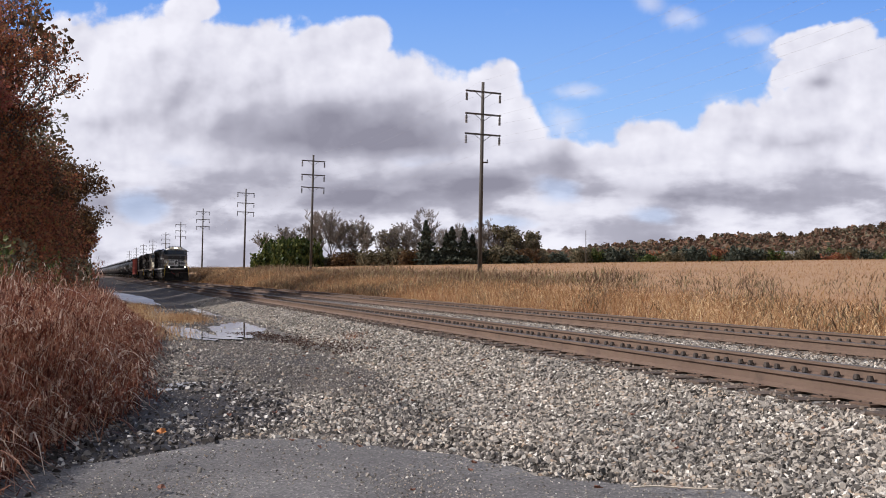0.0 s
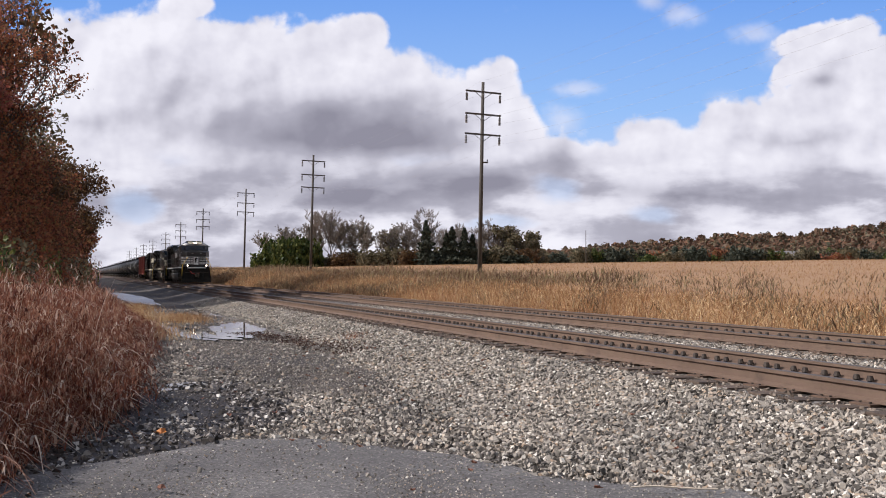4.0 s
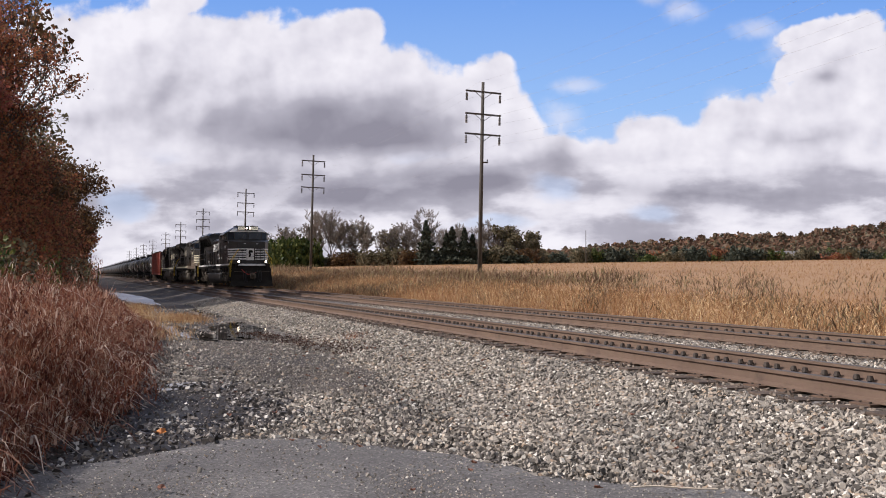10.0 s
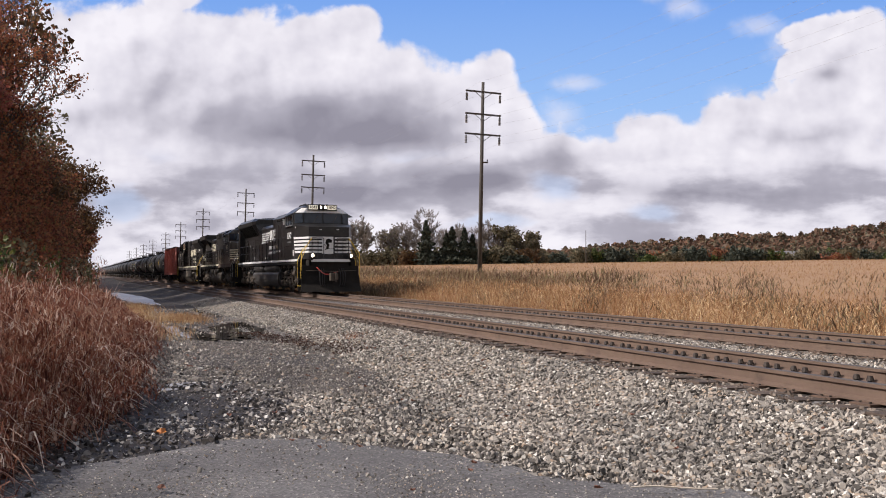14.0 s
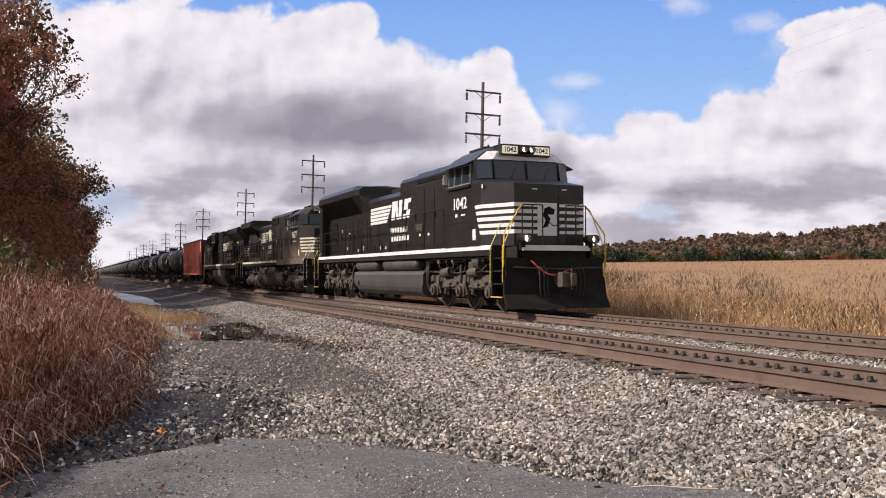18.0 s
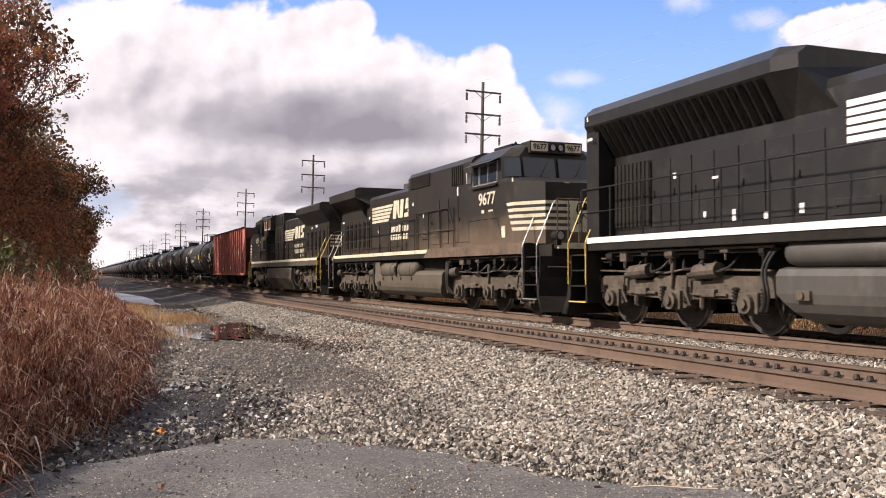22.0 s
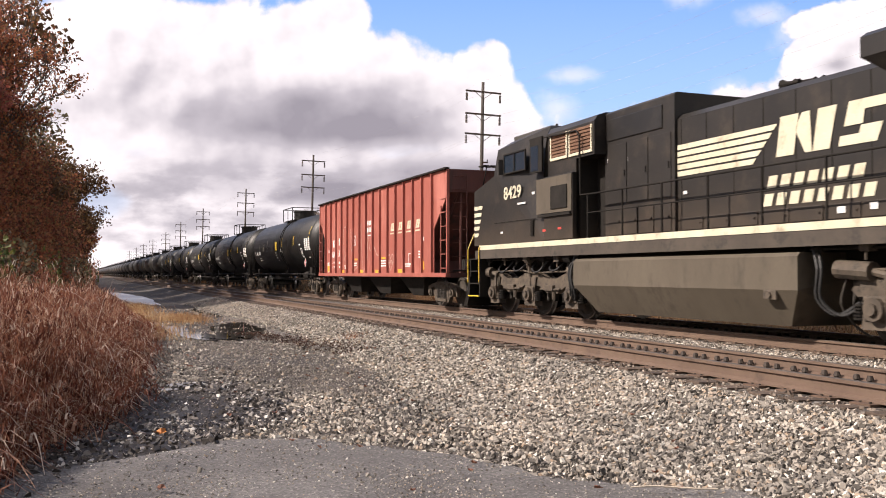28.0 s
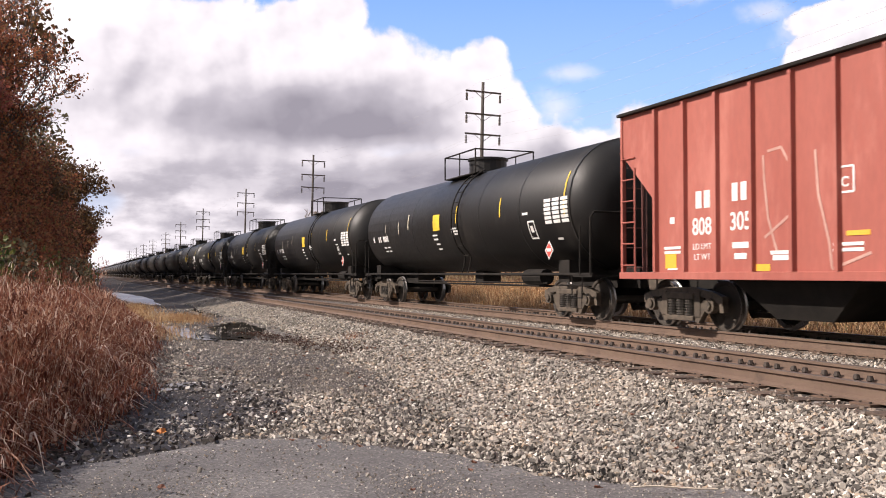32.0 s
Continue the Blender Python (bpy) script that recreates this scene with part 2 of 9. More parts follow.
# ---- roadside: dirt and gravel track, asphalt apron, puddles ----
m_dirt, nt, b = node_mat("gravel_dirt")
pos = nt.nodes.new("ShaderNodeTexCoord").outputs["Object"]
patch = fbm(nt, 0.45, 5, 0.6)
col = ramp(nt, patch, [(0.3, (0.06, 0.05, 0.044)), (0.5, (0.10, 0.086, 0.076)), (0.7, (0.15, 0.131, 0.116))])
grit = nt.nodes.new("ShaderNodeTexVoronoi")
grit.inputs["Scale"].default_value = 34.0
nt.links.new(pos, grit.inputs["Vector"])
col = mix(nt, 0.7, col, ramp(nt, grit.outputs["Color"], [(0.2, (0.5, 0.5, 0.5)), (0.6, (1.0, 0.98, 0.95)), (0.9, (1.7, 1.65, 1.55))]), "MULTIPLY")
damp = smooth(nt, fbm(nt, 0.33, 4, 0.55, warp=0.4), 0.44, 0.6)
spot = nt.nodes.new("ShaderNodeVectorMath")      # the low wet strip beside the verge, with the grass's shadow painted in
spot.operation = "DISTANCE"
flatten = nt.nodes.new("ShaderNodeMapping")
flatten.inputs["Scale"].default_value = (1.0, 0.45, 0.0)
nt.links.new(pos, flatten.inputs["Vector"])
nt.links.new(flatten.outputs[0], spot.inputs[0])
spot.inputs[1].default_value = (0.5, 4.7, 0.0)
seep_shade = smooth(nt, calc(nt, "ADD", spot.outputs["Value"], calc(nt, "MULTIPLY", calc(nt, "SUBTRACT", fbm(nt, 1.5, 5, 0.6), 0.5), 1.6)), 1.9, 0.7)
damp = calc(nt, "MAXIMUM", damp, calc(nt, "MULTIPLY", seep_shade, 1.5))
col = mix(nt, calc(nt, "MULTIPLY", damp, 0.55, clamp=True), col, (0.05, 0.045, 0.042))
nt.links.new(mix(nt, calc(nt, "MULTIPLY", seep_shade, 0.9), col, (0.024, 0.02, 0.018)), b.inputs["Base Color"])
b.inputs["Specular IOR Level"].default_value = 0.2
nt.links.new(calc(nt, "SUBTRACT", 0.95, calc(nt, "MULTIPLY", damp, 0.2)), b.inputs["Roughness"])
bump(nt, b, calc(nt, "ADD", grit.outputs["Distance"], fbm(nt, 9.0, 5, 0.7)), 0.7, 0.02)


def road_z(x, y):
    return ROAD_Z + 0.025 * wobble(x, y, 0.5, 2.0) + 0.01 * wobble(x, y, 2.5, 7.0)


def toe(y):
    return np.interp(y, [0, 5, 8, 10, 14, 19, 24, 45, 120], [4.6, 4.2, 3.4, 3.9, 4.6, 5.0, 5.15, 5.0, 4.9])


ROAD_EDGE = ([-60, -20, 0, 9, 11, 15, 25, 40, 400], [-6.0, -6.0, -3.4, -2.2, -1.4, -0.6, 0.2, 1.2, 2.5])
road_ys = np.concatenate([np.linspace(-60, 2, 16), np.linspace(2.5, 45, 140), np.linspace(46, 420, 60)])
X, Y = np.meshgrid(np.linspace(0, 1, 40), road_ys)
x0 = np.interp(Y, *ROAD_EDGE)
X = x0 + X * (5.0 - x0)
dip = 0.3 * np.clip((X - toe(Y) + 0.35) / 0.5, 0, 1)      # runs in under the ballast
X = X + bend(Y)
v = np.stack([X, Y, road_z(X, Y) - dip], -1).reshape(-1, 3)
i = (np.arange(len(road_ys) - 1)[:, None] * 40 + np.arange(39)[None, :]).ravel()
road = tagged(np_mesh("road", v, np.stack([i, i + 1, i + 41, i + 40], 1), m_dirt, True), "damp grey dirt and gravel service road beside the tracks", "road", kind="structure")

m_asph, nt, b = node_mat("old_asphalt")
vor = nt.nodes.new("ShaderNodeTexVoronoi")
vor.inputs["Scale"].default_value = 55.0
nt.links.new(nt.nodes.new("ShaderNodeTexCoord").outputs["Object"], vor.inputs["Vector"])
col = ramp(nt, fbm(nt, 0.8, 6, 0.6), [(0.25, (0.075, 0.068, 0.064)), (0.5, (0.115, 0.107, 0.101)), (0.75, (0.155, 0.146, 0.138))])
col = mix(nt, 0.6, col, ramp(nt, vor.outputs["Color"], [(0.15, (0.35, 0.34, 0.33)), (0.6, (1.0, 1.0, 1.0)), (0.82, (1.5, 1.48, 1.45)), (0.94, (3.2, 3.1, 2.95))]), "MULTIPLY")
nt.links.new(col, b.inputs["Base Color"])
b.inputs["Roughness"].default_value = 0.8
bump(nt, b, calc(nt, "ADD", vor.outputs["Distance"], fbm(nt, 30, 4, 0.7)), 0.7, 0.01)
edge = [(-9.0, 5.0), (-3.2, 6.6), (-0.6, 7.7), (0.1, 8.1), (1.1, 8.65), (1.95, 8.45), (2.75, 7.6), (3.15, 6.3), (4.25, 5.25), (4.7, 3.6), (4.8, 0.0), (4.8, -14.0), (-9.0, -14.0)]
ring = []
for (ax, ay), (bx, by) in zip(edge, edge[1:] + edge[:1]):
    k = max(1, int(math.hypot(bx - ax, by - ay) / 0.12))
    for j in range(k):
        t = j / k
        px, py = ax + (bx - ax) * t, ay + (by - ay) * t
        w = 0.16 * noise.noise(Vector((px * 1.6, py * 1.6, 3.0))) + 0.05 * noise.noise(Vector((px * 7, py * 7, 1.0)))
        ring.append((px + w, py + w))
bm = bmesh.new()
top = bm.faces.new([bm.verts.new((px, py, ROAD_Z + 0.022)) for px, py in ring])
ext = bmesh.ops.extrude_face_region(bm, geom=[top])
bmesh.ops.translate(bm, vec=(0, 0, -0.08), verts=[g for g in ext["geom"] if isinstance(g, bmesh.types.BMVert)])
bmesh.ops.triangulate(bm, faces=bm.faces[:])
tagged(part("asphalt_apron", bm, m_asph), "worn grey asphalt apron with a ragged edge", "asphalt", kind="structure")

m_water, nt, b = node_mat("puddle_water")
b.inputs["Base Color"].default_value = (0.035, 0.03, 0.025, 1)
b.inputs["Roughness"].default_value, b.inputs["IOR"].default_value, b.inputs["Specular IOR Level"].default_value = 0.03, 1.33, 0.6
bump(nt, b, fbm(nt, 6, 3), 0.03, 0.01)


m_silt = worn("pale_wet_silt", (0.26, 0.25, 0.255), (0.38, 0.365, 0.37), 0.4, 0.4, 0, (0.16, 0.15, 0.145), 6, 0.1)


def puddle(cx, cy, rx, ry, turn, seed, lift):
    bm = bmesh.new()
    pts = []
    for j in range(90):
        a = j / 90 * 2 * math.pi
        r = 1 + 0.35 * noise.noise(Vector((math.cos(a) * 1.3, math.sin(a) * 1.3, seed))) + 0.22 * noise.noise(Vector((math.cos(a) * 5, math.sin(a) * 5, seed + 9)))
        px, py = rx * r * math.cos(a), ry * r * math.sin(a)
        pts.append((cx + px * math.cos(turn) - py * math.sin(turn), cy + px * math.sin(turn) + py * math.cos(turn)))
    bm.faces.new([bm.verts.new((px, py, ROAD_Z + 0.024 + lift)) for px, py in pts])
    bmesh.ops.triangulate(bm, faces=bm.faces[:])
    tagged(part("puddle", bm, m_silt if rx > 0.9 else m_water), "pale wet silt on the far dirt road" if rx > 0.9 else "shallow rain puddle reflecting the sky on the dirt road", "puddle", "puddles", "structure")


PUDDLES = []
for args in ((2.2, 25.2, 0.45, 3.4, 0.08, 1.0), (3.75, 26.2, 0.75, 3.2, -0.12, 2.5), (2.75, 22.6, 0.3, 0.8, 0.4, 3.0), (4.1, 38.0, 0.35, 4.2, 0.05, 4.0), (1.9, 64.0, 0.95, 15.0, 0.04, 5.2), (1.15, 13.3, 0.3, 0.22, 0.3, 6.0), (0.85, 12.8, 0.16, 0.12, 0.0, 7.0)):
    puddle(*args, len(PUDDLES) * 0.004 if len(PUDDLES) < 3 else -0.004)
    PUDDLES.append(args)

# ---- loose stones ----
rng = np.random.default_rng(11)
# crushed stone: blocks with broken corners
BLOCK_V = np.array([(x, y, z) for x in (-1, 1) for y in (-1, 1) for z in (-1, 1)], float)
BLOCK_F = np.array([(0, 1, 3), (0, 3, 2), (4, 6, 7), (4, 7, 5), (0, 4, 5), (0, 5, 1), (2, 3, 7), (2, 7, 6), (0, 2, 6), (0, 6, 4), (1, 5, 7), (1, 7, 3)])
ROCKS = [BLOCK_V * (0.35 + 0.6 * rng.random((8, 3))) * np.array([1.1, 0.8, 0.62]) * rng.uniform(0.8, 1.25, (1, 3)) for _ in range(60)]


def turned_about(n):
    """Random turns as n matrices."""
    q = rng.normal(size=(n, 4))
    q /= np.linalg.norm(q, axis=1, keepdims=True)
    w, x, y, z = q.T
    return np.stack([1 - 2 * (y * y + z * z), 2 * (x * y - z * w), 2 * (x * z + y * w), 2 * (x * y + z * w), 1 - 2 * (x * x + z * z), 2 * (y * z - x * w), 2 * (x * z - y * w), 2 * (y * z + x * w), 1 - 2 * (x * x + y * y)], -1).reshape(n, 3, 3)


def stones(name, pts, zs, sizes, material, label, category, sink=0.25):
    n = len(pts)
    vs = np.stack(ROCKS)[rng.integers(0, len(ROCKS), n)] * sizes[:, None, None]
    vs = np.einsum("nij,nkj->nki", turned_about(n), vs)
    vs += np.stack([pts[:, 0], pts[:, 1], zs + sizes * sink], -1)[:, None, :]
    fs = BLOCK_F[None] + (np.arange(n) * 8)[:, None, None]
    return tagged(np_mesh(name, vs.reshape(-1, 3), fs.reshape(-1, 3), material), label, category, kind="stuff")


def scatter(x0, x1, y0, y1, per_m2, keep=None):
    n = int((x1 - x0) * (y1 - y0) * per_m2)
    p = np.stack([rng.uniform(x0, x1, n), rng.uniform(y0, y1, n)], -1)
    p = p[rng.random(n) < keep(p[:, 0], p[:, 1])] if keep else p
    p[:, 0] += bend(p[:, 1])
    return p


m_stone = island("ballast_stone", [(0.0, (0.05, 0.045, 0.04)), (0.25, (0.17, 0.155, 0.138)), (0.5, (0.31, 0.283, 0.25)), (0.78, (0.45, 0.415, 0.365)), (0.88, (0.38, 0.29, 0.21)), (0.95, (0.70, 0.67, 0.61))], 0.85, scale=0.5, tones=((0.25, (0.7, 0.7, 0.7)), (0.75, (1.1, 1.07, 1.03))))


def apron(x, y):
    """1 on the asphalt apron."""
    edge_y = np.interp(x, [-9, -3.2, -0.6, 0.1, 1.1, 1.95, 2.75, 3.15, 4.25, 4.7], [5.0, 6.6, 7.7, 8.1, 8.65, 8.45, 7.6, 6.3, 5.25, 3.6])
    return np.clip((edge_y - y) / 0.55 + 0.25 + 0.5 * wobble(x, y, 2.2, 21.0), 0, 1) ** 0.6


def slope_keep(x, y):
    return (x > toe(y) - 0.5 + 0.5 * rng.random(len(x))) * (1 - 0.97 * apron(x, y))


def bare(x, y):
    """Trodden patches where few stones lie."""
    n = wobble(x, y, 0.35, 4.0)
    mid = np.exp(-((x - np.interp(y, [12, 22, 40], [2.9, 3.4, 3.4])) / 1.5) ** 2) * np.clip((y - 10.6) / 2.6, 0, 1)
    return np.clip(0.72 - 0.85 * mid + 0.75 * n + 0.35 * wobble(x, y, 1.4, 14.0), 0.06, 1)


def mud(x, y):
    """The soft wet strip between the verge and the gravel."""
    return np.exp(-((x - 0.85) / 1.05) ** 4 - ((y - 11.4) / 1.9) ** 4)


p = np.concatenate([scatter(2.8, 6.25, 3, 13, 1700, slope_keep), scatter(3.4, 6.25, 13, 20, 1150, slope_keep)])
stones("ballast_stones", p, bed_z(p[:, 0], p[:, 1]), 0.012 + 0.024 * rng.random(len(p)) ** 1.5, m_stone, "coarse grey crushed stones heaped along the track shoulder", "gravel")
p = scatter(4.2, 6.25, 20, 48, 560, slope_keep)
stones("ballast_stones", p, bed_z(p[:, 0], p[:, 1]), rng.uniform(0.018, 0.036, len(p)), m_stone, "coarse grey crushed stones heaped along the track shoulder", "gravel")
p = scatter(6.2, 13.6, 3, 34, 110)
xr = p[:, 0] - bend(p[:, 1])
p = p[(np.abs(xr - NEAR) > 0.9) & (np.abs(xr - FAR) > 0.9)]
m_crib = island("fouled_ballast", [(0.0, (0.05, 0.038, 0.03)), (0.4, (0.13, 0.10, 0.078)), (0.75, (0.21, 0.165, 0.13)), (0.95, (0.40, 0.34, 0.28))], 0.9, scale=0.5)
stones("crib_stones", p, bed_z(p[:, 0], p[:, 1]), rng.uniform(0.02, 0.036, len(p)), m_crib, "brown fouled stones between the tie ends", "gravel", 0.0)
p = scatter(9.0, 9.98, 3, 34, 950)
stones("centre_stones", p, bed_z(p[:, 0], p[:, 1]), rng.uniform(0.014, 0.032, len(p)), m_stone, "pale grey crushed stones between the two tracks", "gravel", 0.1)
p = scatter(6.85, 8.45, 3, 34, 260)
stones("crib_fines", p, bed_z(p[:, 0], p[:, 1]) - 0.02, rng.uniform(0.012, 0.024, len(p)), m_crib, "brown dust-caked fines between the rails", "gravel", 0.0)
# wet stone, its tones darkened further for the verge grass's shadow
m_wetshade = island("wet_shaded_stone", [(0.0, (0.022, 0.019, 0.017)), (0.4, (0.065, 0.056, 0.05)), (0.72, (0.15, 0.13, 0.115)), (0.88, (0.34, 0.31, 0.28)), (0.97, (0.6, 0.57, 0.53))], 0.45, scale=0.5)
p = scatter(-2.6, 5.0, 6.0, 13.5, 820, lambda x, y: (1 - 0.985 * apron(x, y)) * bare(x, y) * (1 - 0.93 * mud(x, y)) * (x > np.interp(y, *ROAD_EDGE) - 0.3) * (x < toe(y) + 0.2))
wet = p[:, 0] < np.interp(p[:, 1], [6, 9, 10, 13.5], [1.0, 1.3, 2.3, 2.2]) + 0.9 * wobble(p[:, 0], p[:, 1], 0.9, 12.0)
wet &= (rng.random(len(p)) < 0.62) | (p[:, 1] > 9.6)
stones("wet_gravel", p[wet], road_z(p[wet, 0], p[wet, 1]) - 0.004, 0.010 + 0.036 * rng.random(wet.sum()) ** 1.7, m_wetshade, "dark wet gravel beside the verge", "gravel", 0.1)
p = p[p[:, 0] > np.interp(p[:, 1], [6, 9, 10, 13.5], [1.0, 1.3, 2.3, 2.2]) - 0.2]
stones("road_gravel", p, road_z(p[:, 0], p[:, 1]), 0.008 + 0.027 * rng.random(len(p)) ** 1.6, m_stone, "loose mixed gravel strewn over the dirt road", "gravel", 0.1)
p = scatter(-0.5, 5.2, 13.5, 42, 300, lambda x, y: bare(x, y) * (x > np.interp(y, *ROAD_EDGE)) * (x < toe(y) + 0.2))
stones("road_gravel", p, road_z(p[:, 0], p[:, 1]), 0.012 + 0.028 * rng.random(len(p)) ** 1.6, m_stone, "loose mixed gravel strewn over the dirt road", "gravel", 0.1)
p = scatter(-3, 4.8, 2.5, 8.8, 1100, lambda x, y: apron(x, y) * np.clip(0.45 + 0.9 * wobble(x, y, 1.1, 31.0), 0.05, 1))
stones("grit", p, np.full(len(p), ROAD_Z + 0.022), 0.003 + 0.009 * rng.random(len(p)) ** 2.5, m_stone, "fine grit on the asphalt apron", "grit", 0.2)

p = scatter(0.2, 5.0, 9.0, 22, 300, lambda x, y: (x > np.interp(y, *ROAD_EDGE) + 1.0) * (x < toe(y) + 0.1) * (1 - 0.9 * apron(x, y)) * (1 - 0.92 * mud(x, y)))
stones("pea_gravel", p, road_z(p[:, 0], p[:, 1]), rng.uniform(0.005, 0.014, len(p)), m_stone, "small pale gravel trodden into the dirt road", "gravel", 0.1)
p = scatter(-0.6, 5.0, 11.0, 30, 420, lambda x, y: (x > np.interp(y, *ROAD_EDGE)) * (x < toe(y) + 0.1))
stones("fine_gravel", p, road_z(p[:, 0], p[:, 1]), rng.uniform(0.004, 0.011, len(p)), m_wetshade, "fine damp gravel pressed into the dirt road", "gravel", 0.1)
p = scatter(3.2, 5.3, 17.0, 24.5, 420, lambda x, y: np.exp(-((x - np.interp(y, [17, 24], [4.9, 3.9])) / 0.4) ** 2))
n = len(p)
lv = np.einsum("nij,kj->nki", turned_about(n), np.array([[-1, -0.6, 0], [1, -0.6, 0.2], [1, 0.6, 0], [-1, 0.6, 0.2]])) * rng.uniform(0.007, 0.02, n)[:, None, None]
lv += np.stack([p[:, 0], p[:, 1], np.maximum(road_z(p[:, 0], p[:, 1]), bed_z(p[:, 0], p[:, 1])) + 0.03], -1)[:, None, :]
m_litter = island("leaf_litter", [(0.0, (0.03, 0.017, 0.013)), (0.5, (0.07, 0.034, 0.024)), (0.9, (0.12, 0.06, 0.04))], 0.8)
tagged(np_mesh("leaf_litter", lv.reshape(-1, 3), np.arange(4 * n).reshape(n, 4), m_litter), "dark brown leaf litter drifted beside the puddle", "leaves", kind="stuff")

# fallen leaves, a twig and dark stones
def fallen_leaf(x, y, z, size, material, label):
    bm = bmesh.new()
    r = random.Random(int(x * 100))
    pts = []
    for k in range(11):
        a = k / 11 * 2 * math.pi
        q = size * (1.0 if k % 2 else 0.55) * r.uniform(0.8, 1.1)
        pts.append(bm.verts.new((q * math.cos(a), q * math.sin(a) * 0.8, 0.02 * r.random() + size * 0.35 * abs(math.sin(a * 1.5)))))
    c = bm.verts.new((0, 0, size * 0.1))
    for k in range(11):
        bm.faces.new((c, pts[k], pts[(k + 1) % 11]))
    o = tagged(part("fallen_leaf", bm, material), label, "leaf", "fallen leaves")
    o.matrix_basis = pose(x, y, z, 12, -8, x * 50)


m_fallen = worn("orange_leaf", (0.40, 0.13, 0.02), (0.55, 0.22, 0.04), 20, 0.6)
m_fallen2 = worn("brown_leaf", (0.18, 0.07, 0.04), (0.26, 0.10, 0.05), 20, 0.6)
fallen_leaf(0.56, 9.07, ROAD_Z + 0.05, 0.085, m_fallen, "bright orange fallen leaf lying on wet gravel")
for k in range(60):
    x, y = random.uniform(0.2, 5.8), random.uniform(5.5, 18)
    z = float(bed_z(np.array([x]), np.array([y]))[0]) if x > 3.6 else ROAD_Z
    fallen_leaf(x, y, z + 0.05, random.uniform(0.025, 0.05), m_fallen2, "small brown fallen leaf on the gravel")
m_stick = worn("bleached_twig", (0.45, 0.38, 0.3), (0.6, 0.52, 0.43), 10, 0.8)
bm = bmesh.new()
pipe(bm, [(3.55, 5.55, ROAD_Z + 0.07), (3.72, 5.5, ROAD_Z + 0.075), (3.95, 5.35, ROAD_Z + 0.07), (4.12, 5.32, ROAD_Z + 0.06)], 0.007, 5)
tagged(part("twig", bm, m_stick), "bleached dry twig lying at the ballast edge", "twig")
p = np.array([[0.75, 7.35], [1.95, 6.75], [2.6, 6.3], [1.35, 6.9], [0.2, 6.6], [2.3, 7.2]])
stones("loose_stones", p, np.full(len(p), ROAD_Z + 0.03), np.array([0.028, 0.022, 0.018, 0.012, 0.014, 0.013]), m_stone, "single dark stones lying on the asphalt", "stone", 0.3)

# ---- ties, tie plates and fastenings ----
m_tie = worn("dust_browned_tie", (0.075, 0.052, 0.038), (0.145, 0.102, 0.074), 3.0, 0.9, 0, (0.18, 0.128, 0.092), 40, 0.5, stretch=(0.4, 4, 4), rand=0.4)
m_plate = worn("rusty_plate", (0.10, 0.065, 0.045), (0.16, 0.10, 0.07), 6.0, 0.75, 0.2, None, 60, 0.3)
m_bolt = worn("dark_bolt", (0.03, 0.022, 0.018), (0.06, 0.045, 0.035), 8.0, 0.7, 0.3, None, 60, 0.2)


def tie_mesh():
    bm = bmesh.new()
    box(bm, -1.3, 1.3, -0.115, 0.115, -0.16, 0.0, 0.012)
    me = bpy.data.meshes.new("tie")
    bm.to_mesh(me)
    bm.free()
    me.materials.append(m_tie)
    return me


def plate_mesh():
    bm = bmesh.new()
    box(bm, -0.18, 0.18, -0.125, 0.125, 0.0, 0.02)
    for sy in (-0.1, 0.1):      # clip bolts on the gauge side, low spikes on the field side
        bar(bm, (0.1, sy, 0.02), (0.1, sy, 0.075), 0.026, 6)
        bar(bm, (0.09, sy, 0.06), (0.09, sy, 0.112), 0.046, 8, 0.028)
        bar(bm, (-0.11, sy * 0.6, 0.02), (-0.11, sy * 0.6, 0.034), 0.014, 6)
    me = bpy.data.meshes.new("tie_plate")
    bm.to_mesh(me)
    bm.free()
    me.materials.append(m_plate)
    me.materials.append(m_bolt)
    for f in me.polygons:
        f.material_index = 1 if f.center.z > 0.021 else 0
    return me


TIE, PLATE = tie_mesh(), plate_mesh()
TIES = []
for cx, which in ((NEAR, "near"), (FAR, "far")):
    track = empty("railway_track", pose(cx, 0, 0), "railway track of wooden ties and rusty fastenings in ballast", "railway track", "double track", "structure")
    rest = []
    for j in range(-10, 400):
        y = j * 0.5 + random.uniform(-0.02, 0.02)
        low = CANT if cx == NEAR else 0.0
        m = pose(float(bend(y)) + random.uniform(-0.03, 0.03), y, -0.2 - low / 2, 0, math.degrees(low / 1.51) + random.uniform(-0.2, 0.2), random.uniform(-0.8, 0.8))
        if 2 <= y < 42:
            t = new("tie", TIE)
            t.parent, t.matrix_basis = track, m
            for side in (-1, 1):
                q = new("tie_plate", PLATE)
                q.parent, q.matrix_basis = track, pose(float(bend(y)) + side * (GAUGE / 2 + 0.037), y, -0.2 - (low if side > 0 else 0.0), 0, 0, 180 if side > 0 else 0)
        else:
            rest.append(m)
    tf = [list(p.vertices) for p in TIE.polygons]
    bm = bmesh.new()
    for m in rest:
        vs = [bm.verts.new(m @ v.co) for v in TIE.vertices]
        for f in tf:
            bm.faces.new([vs[a] for a in f])
    tagged(part("tie_row", bm, m_tie, track), kind="stuff")
